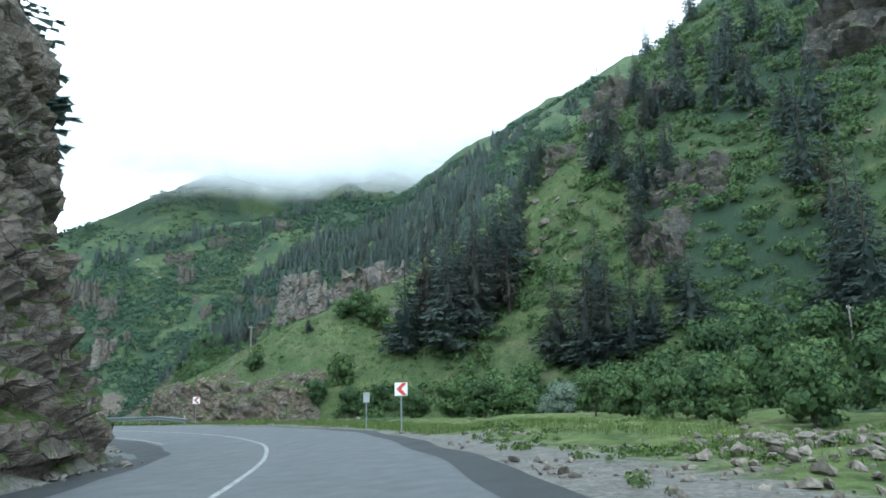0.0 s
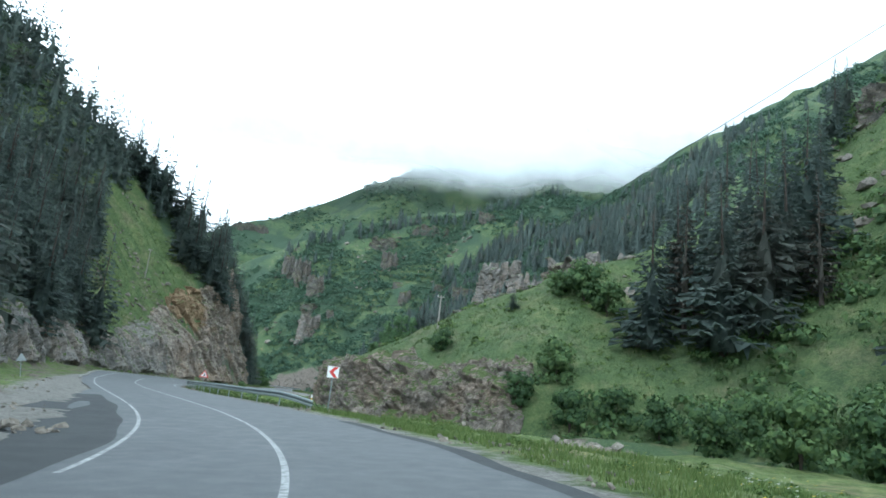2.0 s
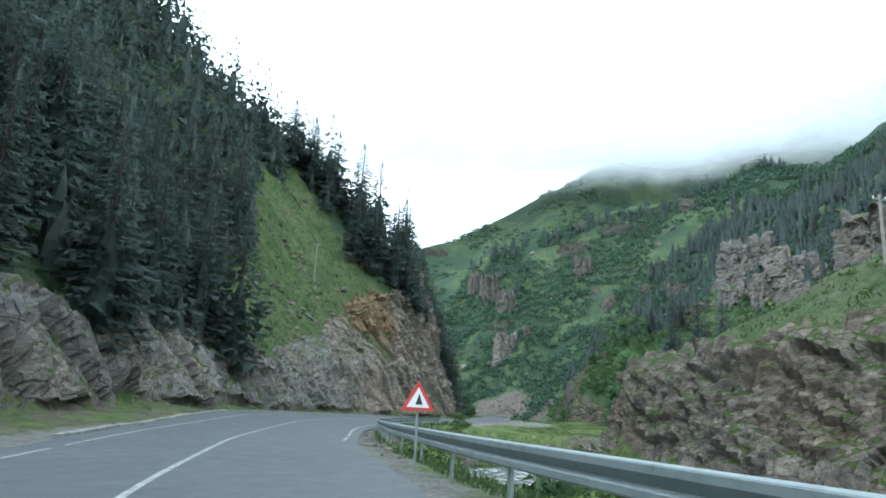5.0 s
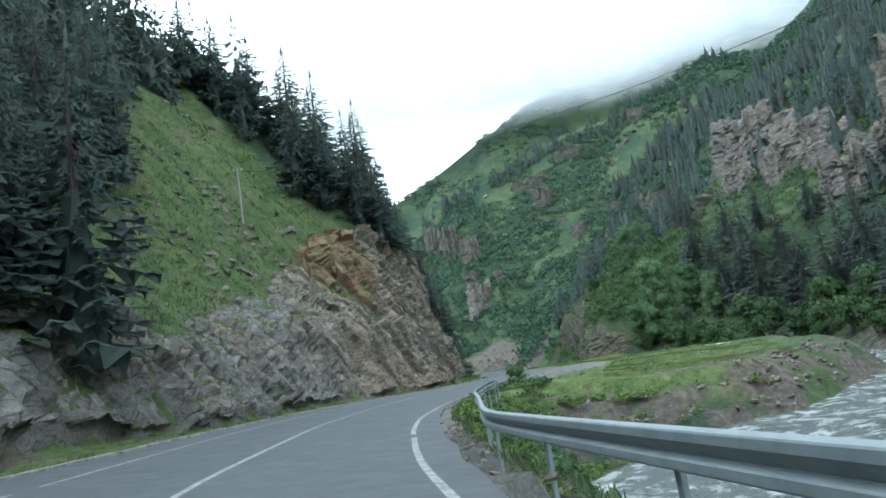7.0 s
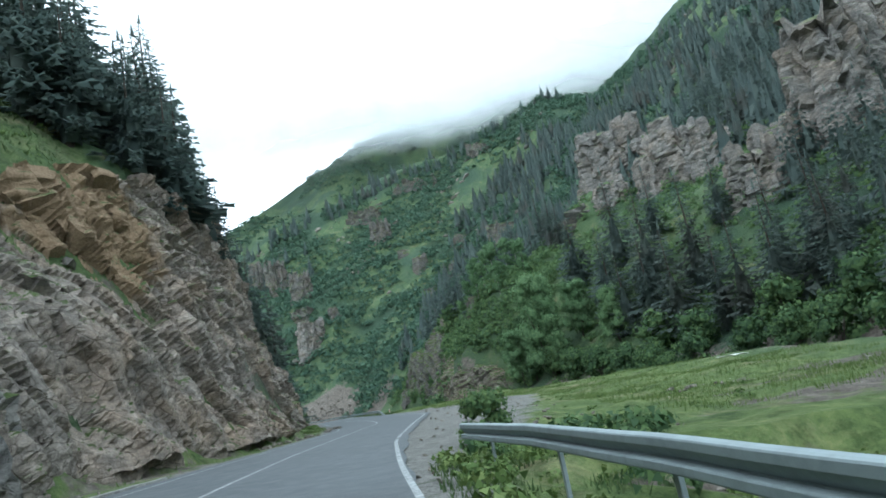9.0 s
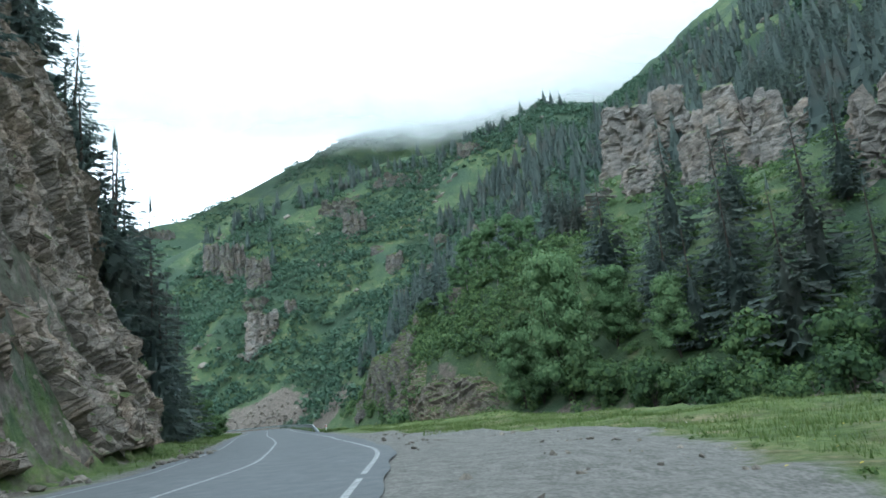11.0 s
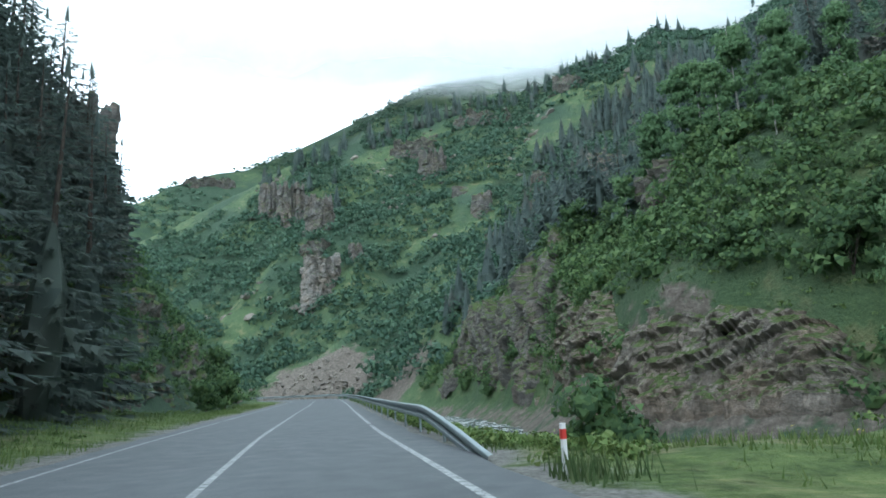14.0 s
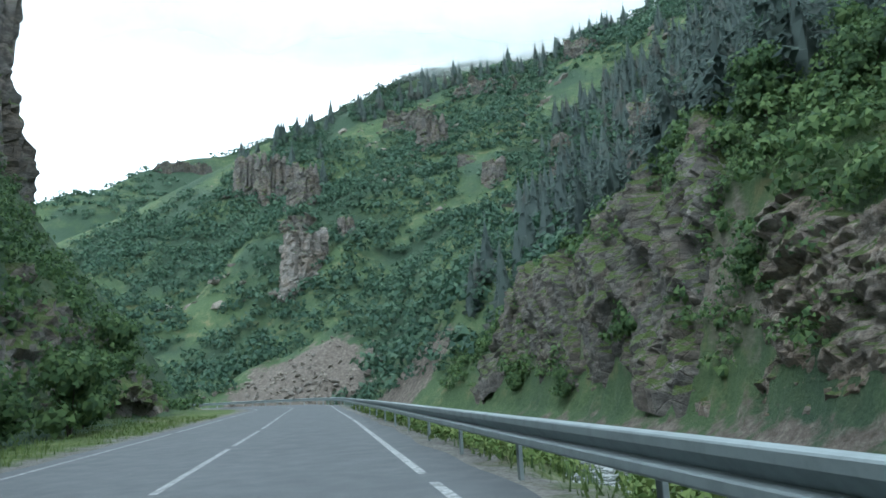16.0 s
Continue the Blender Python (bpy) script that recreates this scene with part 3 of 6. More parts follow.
# ---- rock ----
def mat_rock(name, dark, mid, light, orange=None, moss=0.25, grain=0.9):
    m, nt, b = node_mat(name, 0.92)
    p = n_place(nt, (1, 1, 2.4))
    q = n_place(nt)
    strata = n_noise(nt, 0.8, 9, 0.72, p)
    block = n_noise(nt, 0.22, 5, 0.6, q)
    fine = n_noise(nt, 7.0, 6, 0.75, q)
    col = n_ramp(nt, n_math(nt, "ADD", n_math(nt, "MULTIPLY", strata, 0.65), n_math(nt, "MULTIPLY", fine, 0.35)), [(0.33, dark), (0.5, mid), (0.66, light)])
    warm = n_mix(nt, 1.0, col, (1.07, 0.97, 0.88), "MULTIPLY")
    col = n_mix(nt, n_grey(nt, block, 0.45, 0.65), col, warm)
    crack = None
    for size, lo, w in ((grain * 0.8, 0.86, 0.03), (grain * 3.1, 0.88, 0.04)):
        vp = n_place(nt, (1, 0.6, 1.3))
        jit = nt.nodes.new("ShaderNodeMixRGB")
        jit.inputs[0].default_value = 0.55 / size
        nt.links.new(vp, jit.inputs[1])
        big = nt.nodes.new("ShaderNodeTexNoise")
        big.inputs["Scale"].default_value = size * 0.9
        big.inputs["Detail"].default_value = 5
        nt.links.new(vp, big.inputs["Vector"])
        jit.blend_type = "ADD"
        nt.links.new(big.outputs["Color"], jit.inputs[2])
        v1, v2 = nt.nodes.new("ShaderNodeTexVoronoi"), nt.nodes.new("ShaderNodeTexVoronoi")
        v2.feature = "DISTANCE_TO_EDGE"
        for v in (v1, v2):
            v.inputs["Scale"].default_value = size
            nt.links.new(jit.outputs[0], v.inputs["Vector"])
        one = n_ramp(nt, v1.outputs["Color"], [(0.2, (lo, lo, lo)), (0.8, (1.12, 1.10, 1.08))])
        col = n_mix(nt, 1.0, col, one, "MULTIPLY")
        c = n_grey(nt, v2.outputs["Distance"], 0.0, w)
        col = n_mix(nt, c, n_mix(nt, 1.0, col, (0.72, 0.71, 0.69), "MULTIPLY"), col)
        crack = c if crack is None else n_math(nt, "ADD", crack, n_math(nt, "MULTIPLY", c, 0.5))
    geo = nt.nodes.new("ShaderNodeNewGeometry")
    if orange:
        d = nt.nodes.new("ShaderNodeVectorMath")
        d.operation = "DISTANCE"
        nt.links.new(geo.outputs["Position"], d.inputs[0])
        d.inputs[1].default_value = orange[:3]
        edge = n_math(nt, "ADD", n_math(nt, "DIVIDE", d.outputs["Value"], orange[3]), n_math(nt, "MULTIPLY", n_math(nt, "SUBTRACT", n_noise(nt, 0.6, 6, 0.65, q), 0.5), 0.9))
        clay = n_ramp(nt, fine, [(0.3, (0.16, 0.105, 0.06)), (0.7, (0.34, 0.245, 0.155))])
        col = n_mix(nt, n_grey(nt, edge, 0.75, 0.95), clay, col)
    sep = nt.nodes.new("ShaderNodeSeparateXYZ")
    nt.links.new(geo.outputs["True Normal"], sep.inputs[0])
    top = n_math(nt, "ADD", n_math(nt, "MULTIPLY", sep.outputs[2], 0.8), n_noise(nt, 0.5, 6, 0.7, q))
    grass = n_ramp(nt, fine, [(0.3, (0.03, 0.05, 0.015)), (0.7, (0.10, 0.13, 0.04))])
    col = n_mix(nt, n_grey(nt, top, 1.22 - moss, 1.34 - moss), col, grass)
    nt.links.new(col, b.inputs["Base Color"])
    n_bump(nt, b, n_math(nt, "ADD", n_math(nt, "MULTIPLY", crack, 0.35), n_math(nt, "ADD", strata, n_math(nt, "MULTIPLY", fine, 0.4))), 0.9, 0.25)
    return m


ROCK_CUT = mat_rock("rock_road_cut", (0.10, 0.09, 0.08), (0.26, 0.228, 0.198), (0.43, 0.385, 0.335), (-105.6, 160.5, 17.0, 8.2), 0.18, 0.8)
ROCK_BROWN = mat_rock("rock_brown", (0.078, 0.070, 0.063), (0.205, 0.184, 0.161), (0.37, 0.335, 0.295), moss=0.32, grain=1.3)
ROCK_GREY = mat_rock("rock_grey", (0.045, 0.046, 0.044), (0.125, 0.121, 0.113), (0.25, 0.237, 0.218), moss=0.42, grain=0.5)
ROCK_SLAB = mat_rock("rock_slab", (0.085, 0.084, 0.08), (0.20, 0.196, 0.186), (0.33, 0.32, 0.30), moss=0.22, grain=0.5)
ROCK_PALE = mat_rock("rock_pale", (0.06, 0.058, 0.055), (0.165, 0.158, 0.145), (0.31, 0.295, 0.268), moss=0.16, grain=0.4)


def cells(u, v, seed):
    """Jittered cells: three random numbers of the nearest one, the offset in it, and how near its edge is."""
    ui, vi = np.floor(u).astype(np.int64), np.floor(v).astype(np.int64)
    f1, f2 = np.full(u.shape, 9.0), np.full(u.shape, 9.0)
    ids, ou, ov = np.zeros(u.shape, np.int64), np.zeros(u.shape), np.zeros(u.shape)
    for a in (-1, 0, 1):
        for c in (-1, 0, 1):
            x, y = ui + a, vi + c
            h = (x * 73856093 ^ y * 19349663 ^ (seed * 83492791)) & 0xFFFFFFFF
            h = ((h ^ (h >> 15)) * 2246822519) & 0xFFFFFFFF
            h = ((h ^ (h >> 13)) * 3266489917) & 0xFFFFFFFF
            du, dv = x + (h & 0xFFF) / 4096 - u, y + ((h >> 12) & 0xFFF) / 4096 - v
            d = np.hypot(du, dv)
            k = d < f1
            f2 = np.where(k, f1, np.minimum(f2, d))
            ids, ou, ov, f1 = np.where(k, h, ids), np.where(k, du, ou), np.where(k, dv, ov), np.where(k, d, f1)
    r = lambda n: ((ids * (2 * n + 1)) >> (3 + n)) % 1000 / 999.0
    return r(0), r(1), r(2), ou, ov, f2 - f1


def pick3(x, y, seed):
    """Three random numbers for whole-number places."""
    h = (x * 73856093 ^ y * 19349663 ^ (seed * 83492791)) & 0xFFFFFFFF
    h = ((h ^ (h >> 15)) * 2246822519) & 0xFFFFFFFF
    h = ((h ^ (h >> 13)) * 3266489917) & 0xFFFFFFFF
    return (h & 0x3FF) / 1023, ((h >> 10) & 0x3FF) / 1023, ((h >> 20) & 0x3FF) / 1023


def blocks(u, v, seed, size, tall, amp):
    """Relief of broken rock: blocks that stand proud, tilted faces, open joints."""
    wu, wv = u + fbm(u * 0.4, v * 0.4, 2, seed + 5) * 0.4 * size, v + fbm(u * 0.4 + 9, v * 0.4, 2, seed + 6) * 0.4 * tall
    a, b, c, ou, ov, e = cells(wu / size, wv / tall, seed)
    return amp * ((a - 0.5) + 0.9 * (b - 0.5) * ou + 0.9 * (c - 0.3) * ov - 0.35 * np.exp(-e * 14))


def strata(u, v, seed, dip, thick, length, amp):
    """Relief of bedded rock: slabs along the dip, broken across, each a little proud, tilted and stepped."""
    ca, sa = math.cos(dip), math.sin(dip)
    a, b = u * ca - v * sa, u * sa + v * ca
    b = b / thick + 0.5 * fbm(a / (length * 2.2), b / (thick * 4), 3, seed)
    k = np.floor(b)
    fb = b - k
    k = k.astype(np.int64)
    r1, r5, _ = pick3(k, k * 0, seed)
    a = a / length * (0.6 + 0.9 * r1) + 9.7 * r5 + 0.35 * fbm(a / length, b * 0.9, 2, seed + 3)
    j = np.floor(a)
    fa = a - j
    r2, r3, r4 = pick3(k, j.astype(np.int64), seed + 1)
    edge = np.minimum(np.minimum(fa, 1 - fa) * length, np.minimum(fb, 1 - fb) * thick)
    return amp * (0.6 * (r1 - 0.5) + 0.9 * (r2 - 0.5) + 0.9 * (r3 - 0.5) * (fa - 0.5) + (0.25 - 0.9 * r4) * (fb - 0.5) - 0.25 * np.exp(-edge / (0.05 * thick + 0.03)))


def rock_skin(name, foot, run, cell, mat, seed, amp=0.9, lift=0.45, bulge=0.0, size=2.2, tall=1.3, tilt=0.0, fade=2.0, label="", patch=0.0, push=0.0, calm=None):
    """A face of broken rock that hugs the slope behind a foot line; its outer side is right of the line's way."""
    p = np.array(foot, float)
    seg = np.r_[0, np.cumsum(np.hypot(*np.diff(p, axis=0).T))]
    s = np.arange(0, seg[-1], cell)
    q = np.stack([np.interp(s, seg, p[:, k]) for k in (0, 1)], 1)
    w = np.hanning(max(5, int(6 / cell) | 1))
    w /= w.sum()
    h = len(w) // 2
    pad = np.concatenate([np.repeat(q[:1], h, 0), q, np.repeat(q[-1:], h, 0)])
    q = np.stack([np.convolve(pad[:, k], w, "valid") for k in (0, 1)], 1)
    t = np.gradient(q, axis=0)
    t /= np.linalg.norm(t, axis=1)[:, None] + 1e-9
    n = np.stack([t[:, 1], -t[:, 0]], 1)
    run_s = np.interp(s, seg, np.full(len(p), run) if np.isscalar(run) else run)
    r = np.linspace(0, 1, 400)
    R = r[None] * run_s[:, None]
    x, y = q[:, None, 0] - n[:, None, 0] * R, q[:, None, 1] - n[:, None, 1] * R
    z = height(x, y)
    # even steps up the slope
    arc = np.concatenate([np.zeros((len(s), 1)), np.cumsum(np.sqrt(np.diff(R, axis=1) ** 2 + np.diff(z, axis=1) ** 2), 1)], 1)
    nv = max(6, int(np.median(arc[:, -1]) / cell))
    uu = np.linspace(0, 1, nv)
    X, Y, Z = (np.stack([np.interp(uu * arc[k, -1], arc[k], m[k]) for k in range(len(s))]) for m in (x, y, z))
    V = arc[:, -1:] * uu[None]
    U = np.repeat(s[:, None], nv, 1)
    P = np.stack([X, Y, Z], -1)
    nu_ = np.gradient(P, axis=0)
    nv_ = np.gradient(P, axis=1)
    N = np.cross(nu_, nv_)
    N /= np.linalg.norm(N, axis=-1, keepdims=True) + 1e-9
    if (N[..., :2] * n[:, None]).sum(-1).mean() < 0:
        N = -N
    far = 1.0 if calm is None else np.interp(U + 0.5 * V, *calm)
    d = strata(U, V, seed, tilt, tall * 1.1, size * 2.4, amp * 0.95) + strata(U, V, seed + 1, tilt + 0.15, tall * 0.42, size * 0.9, amp * 0.42)
    d = d + (blocks(U, V, seed + 2, size * 0.6, tall * 0.5, amp * 0.26) + strata(U, V, seed + 4, tilt - 0.2, tall * 0.2, size * 0.4, amp * 0.16)) * far
    d = lift + fbm(U * 0.11, V * 0.14, 3, seed) * amp * 0.8 + d * far
    d = d + bulge * np.clip(V / (V.max() * 0.75), 0, 1) ** 2
    edge = np.minimum(np.minimum(U, s[-1] - U) / fade, (arc[:, -1:] - V) / fade + 0.15)
    edge = edge + fbm(U * 0.35, V * 0.35, 3, seed + 9) * 0.5
    d = d - 2.2 * np.clip(1 - edge, 0, 1) - patch * np.clip(fbm(U * 0.16, V * 0.2, 3, seed + 12) - 0.1, 0, 1)
    P = P + N * d[..., None]
    if push:
        v1 = V / (arc[:, -1:] + 1e-9)
        a1 = cells((U + 0.12 * V) / (s[-1] * 0.2 + 1), U * 0, seed + 4)[0]
        a2 = cells((U + 0.1 * V) / (s[-1] * 0.075 + 0.6), U * 0, seed + 5)[0]
        tb = (0.38 + 0.32 * a1 + 0.28 * a2) * np.clip(np.minimum(U, s[-1] - U) / (0.2 * s[-1]) + 0.25, 0, 1)
        out = np.where(v1 < tb, v1, tb * np.clip(1 - (v1 - tb) / 0.11, 0, 1)) / 0.72 + 0.10 * (a2 - 0.5) * np.clip(v1 / 0.15, 0, 1) * (v1 < tb)
        out = out * push
        P[..., :2] += n[:, None] * out[..., None]
    P[..., 2] += np.where(V < 0.3, -0.6, 0)
    P[:, 0, :2] = P[:, 1, :2] - n * 0.15
    P[:, 0, 2] = P[:, 1, 2] - 1.8
    ob = new(name, mesh_np(name, P.reshape(-1, 3), grid_faces(len(s), nv), mat))
    return tagged(ob, label, "cliff", kind="structure")


def left_foot(y0, y1, step=4, out=0.6):
    ys = np.arange(y0, y1 + 0.1, step)
    i = np.array([at_y(v) for v in ys])
    w = np.interp(ROAD[i, 1], *W_LEFT) - out
    return [tuple(ROAD[k] - ROAD_N[k] * o) for k, o in zip(i, w)]


rock_skin("cliff_near", left_foot(-24, 37, 3), 9.0, 0.2, ROCK_BROWN, 11, amp=1.0, lift=0.6, bulge=1.1, size=0.8, tall=0.8, tilt=0.25, label="brown broken rock cliff over the road edge")
rock_skin("cliff_forest", left_foot(84, 128), [3, 4, 4.5, 4.5, 5, 5, 5.5, 6, 6, 6, 6, 6.5], 0.33, ROCK_SLAB, 21, amp=0.9, lift=0.9, size=6.0, tall=1.9, tilt=1.05, label="grey slabs of rock below the spruce wood", patch=1.1)
rock_skin("cliff_slope", left_foot(126, 150), [6.5, 6.5, 6, 6, 6, 6.5, 7], 0.31, ROCK_SLAB, 31, amp=0.85, lift=0.8, size=6.0, tall=1.9, tilt=1.05, label="grey rock slabs below the green slope", patch=1.3)
rock_skin("cliff_cut", left_foot(146, 214), [7, 8, 9, 9, 9, 9, 9, 8.5, 8, 8, 8, 8, 8, 9, 9, 9, 8, 6], 0.23, ROCK_CUT, 41, amp=1.25, lift=0.8, size=2.6, tall=2.0, tilt=0.8, calm=([0, 14, 28, 34], [0.55, 0.6, 0.9, 1.15]), label="steep road cut of brown and orange broken rock", patch=0.5)
rock_skin("cliff_north", left_foot(214, 312), 6.0, 0.36, ROCK_GREY, 51, amp=1.0, size=1.5, tall=1.3, tilt=-0.15, label="low dark rock wall overgrown from above", patch=1.2)
rock_skin("cliff_outcrop", [(-17, 97.8), (-24, 100), (-34, 103.8), (-42, 108.6), (-48.6, 115), (-52, 122)][::-1], [4, 5.5, 5.5, 5.5, 5.0, 3.5][::-1], 0.24, ROCK_BROWN, 61, amp=0.85, lift=0.7, push=1.2, size=0.9, tall=1.5, tilt=0.3, patch=0.2, label="brown rock outcrop below a grassy hill")
rock_skin("cliff_gorge", [(-96, 255.6), (-99, 258.2), (-104, 261.2), (-109, 264.3), (-112, 268.5)][::-1], [3.0, 3.8, 3.8, 3.2, 2.2], 0.22, ROCK_BROWN, 71, amp=0.9, lift=0.9, push=0.5, size=1.5, tall=1.0, tilt=-0.3, label="layered brown rock wall beyond the river", patch=0.4)
rock_skin("cliff_gorge", [(-110.5, 265.5), (-112.7, 270), (-114.7, 280), (-118.2, 292), (-121.7, 302)][::-1], [3.2, 3.8, 4.0, 4.0, 3.6], 0.25, ROCK_BROWN, 72, amp=0.9, lift=0.6, push=0.5, size=1.5, tall=1.1, tilt=-0.3, label="layered brown rock wall overgrown with shrubs", patch=1.8)
rock_skin("cliff_gorge_upper", [(-120, 299), (-124, 308), (-128, 316), (-132, 325), (-139, 336), (-146, 344)][::-1], [7, 10, 12, 13, 9, 5], 0.36, ROCK_GREY, 81, amp=1.2, lift=0.6, push=2.0, size=2.4, tall=2.0, tilt=1.1, label="grey rock rib with shrubs beyond the river", patch=3.2)


def rock_face(name, x, y, width, run, mat, seed, label, steep=0.78, amp=1.4, size=3.0, tall=2.6, cell=0.6, patch=1.0):
    """A steep bare face that stands out of the slope; its foot's middle lies at x, y."""
    e = 7.0
    h4 = height(np.array([x + e, x - e, x, x]), np.array([y, y, y + e, y - e]), 0.3)
    up = np.array([h4[0] - h4[1], h4[2] - h4[3]])
    up /= np.linalg.norm(up) + 1e-9
    t = np.array([up[1], -up[0]])
    foot = [(x + t[0] * o, y + t[1] * o) for o in np.linspace(-width / 2, width / 2, 5)]
    return rock_skin(name, foot, run, cell, mat, seed, amp=amp, lift=0.2, size=size, tall=tall, fade=1.5, label=label, push=run * 0.72 * steep, patch=patch)


FACES = [(-24, 268, 14, 18, 0), (-82, 293, 12, 9, 0),
         (-219, 438, 9, 9, 0), (-198, 434, 6, 8, 0), (-140, 460, 9, 12, 0), (-172, 470, 8, 8, 0)]
FACES2 = [(-132, 548, 24, 12, 0), (-175, 540, 34, 14, 0), (-210, 530, 26, 12, 0), (-404, 640, 40, 16, 0), (-116, 420, 9, 20, 0), (-119, 322, 12, 14, 0), (-111, 303, 11, 9, 0), (-107, 284, 10, 8, 0), (-127, 336, 9, 14, 0), (-139, 432, 8, 10, 0),
          (36, 97, 14, 9, 0), (28, 91, 10, 10, 0), (66, 97, 18, 18, 0), (32, 131, 12, 12, 0), (10, 121, 9, 6, 0), (22, 128, 8, 7, 0), (42, 118, 9, 7, 0)]
for k, (x, y, w, run, lab) in enumerate(FACES + FACES2):
    rock_face("rock_face", x, y, w, run, (ROCK_GREY, ROCK_BROWN, ROCK_PALE)[lab], 100 + 7 * k, ("weathered grey rock face with ledges on the green slope", "", "pale bare rock face standing out of the slope")[lab],
              size=max(1.2, min(w, run) * 0.13), tall=max(2.0, run * 0.2), amp=max(0.7, min(w, run) * 0.16), patch=0.12 * min(w, run), cell=0.5 if w < 16 else 0.65)


def rock_tower(x, y, r, low, high, seed, mat=None, label="tall grey rock tower on the ridge over the road", wide=1.2):
    """A steep rock that stands free or half out of a slope, with a broken top."""
    nu, nv = (60, 50) if r > 4.5 else (40, 32)
    a = np.linspace(0, 2 * np.pi, nu)
    v = np.linspace(0, 1, nv)
    A, V = np.meshgrid(a, v, indexing="ij")
    tall = high - low
    S, H = r * np.sin(A) * 3, V * tall
    u = S + r * np.cos(A) * 2
    b = strata(u, H, seed, 1.42, r * 0.7, tall * 0.5, r * 0.3) + strata(u, H, seed + 1, 1.5, r * 0.28, tall * 0.2, r * 0.16) + blocks(u, H, seed + 2, r * 0.2, r * 0.3, r * 0.1)
    top = 0.72 + 0.28 * cells(u / (r * 0.8), A * 0, seed + 3)[0]
    R = (r * (1.18 - 0.3 * V) + b) * np.clip((1 - V) / 0.06, 0, 1) ** 0.4
    X, Y = x + R * np.cos(A) * wide, y + R * np.sin(A)
    Z = low + H * (1 + (top - 1) * np.clip(V * 1.6 - 0.6, 0, 1)) + b * 0.15
    Z = np.where(V > 0.97, Z.mean(0)[-2] - 0.6, Z)
    X[-1], Y[-1], Z[-1] = X[0], Y[0], Z[0]
    ob = new("rock_tower", mesh_np("rock_tower", np.stack([X, Y, Z], -1).reshape(-1, 3), grid_faces(nu, nv), mat or ROCK_GREY))
    return tagged(ob, label, "cliff", kind="structure")


rock_tower(-211.5, 321.5, 5.2, 26.0, 63.5, 97)
rock_tower(-214.0, 330.0, 4.0, 24.0, 44.0, 98)
TOWERS = [(-268.6, 492.5, 4.1, 76, 102), (-253.3, 486.2, 5.5, 71, 96), (-225.3, 457.7, 5.3, 58, 80), (-222.1, 443.0, 4.5, 47, 57), (-191.1, 502.6, 5.2, 88, 109), (-159.5, 457.7, 3.6, 57, 74), (-114.6, 426.2, 3.3, 54, 73), (-119.8, 348.9, 2.2, 18, 34), (-201.2, 435.4, 2.4, 42, 53)]
CLIFFS = [(-210.7, 427.0, 6.6, 26, 49), (-65.0, 304.0, 8.0, 36, 64), (-57.0, 300.0, 6.0, 36, 58), (-50.5, 288.7, 7.5, 30, 54), (-45.5, 279.0, 5.0, 28, 47), (-46.3, 241.5, 5.5, 14, 33), (-40.5, 247.0, 5.0, 18, 36), (-29.7, 246.3, 7.5, 22, 54), (-20.0, 252.0, 6.5, 26, 56), (-67.3, 293.3, 4.3, 32, 45), (-57.5, 286.8, 4.1, 31, 47)]
for k, (x, y, r, low, high) in enumerate(TOWERS):
    rock_tower(x, y, r, low - 2, high, 300 + 11 * k, ROCK_GREY, "grey rock pinnacle standing out of the shrubby slope", 1.1)
for k, (x, y, r, low, high) in enumerate(CLIFFS):
    rock_tower(x, y, r * 0.9, low - 3, high, 500 + 11 * k, ROCK_PALE, "broken grey and tan rock cliff over the wooded slope", 1.15)


# ---- plants ----
def mat_leaf(name, dark, mid, light, trans=0.25, scale=0.12, brown=None):
    m, nt, b = node_mat(name, 0.75)
    r = n_math(nt, "ADD", n_math(nt, "MULTIPLY", n_island(nt), 0.5), n_math(nt, "MULTIPLY", n_random(nt), 0.25))
    r = n_math(nt, "ADD", r, n_math(nt, "MULTIPLY", n_noise(nt, scale, 4, 0.6, n_place(nt)), 0.45))
    col = n_ramp(nt, r, [(0.2, dark), (0.55, mid), (0.95, light)])
    if brown:
        col = n_mix(nt, n_math(nt, "MULTIPLY", n_grey(nt, n_noise(nt, 0.09, 3, 0.5, n_place(nt)), 0.54, 0.68), 0.6), col, brown)
    nt.links.new(col, b.inputs["Base Color"])
    t = nt.nodes.new("ShaderNodeBsdfTranslucent")
    nt.links.new(col, t.inputs[0])
    mix = nt.nodes.new("ShaderNodeMixShader")
    mix.inputs[0].default_value = trans
    nt.links.new(b.outputs[0], mix.inputs[1])
    nt.links.new(t.outputs[0], mix.inputs[2])
    nt.links.new(mix.outputs[0], nt.nodes["Material Output"].inputs[0])
    return m


def mat_bark(name, a, c):
    m, nt, b = node_mat(name, 0.95)
    nt.links.new(n_ramp(nt, n_noise(nt, 3.0, 6, 0.7, n_place(nt, (3, 3, 0.6))), [(0.35, a), (0.65, c)]), b.inputs["Base Color"])
    return m


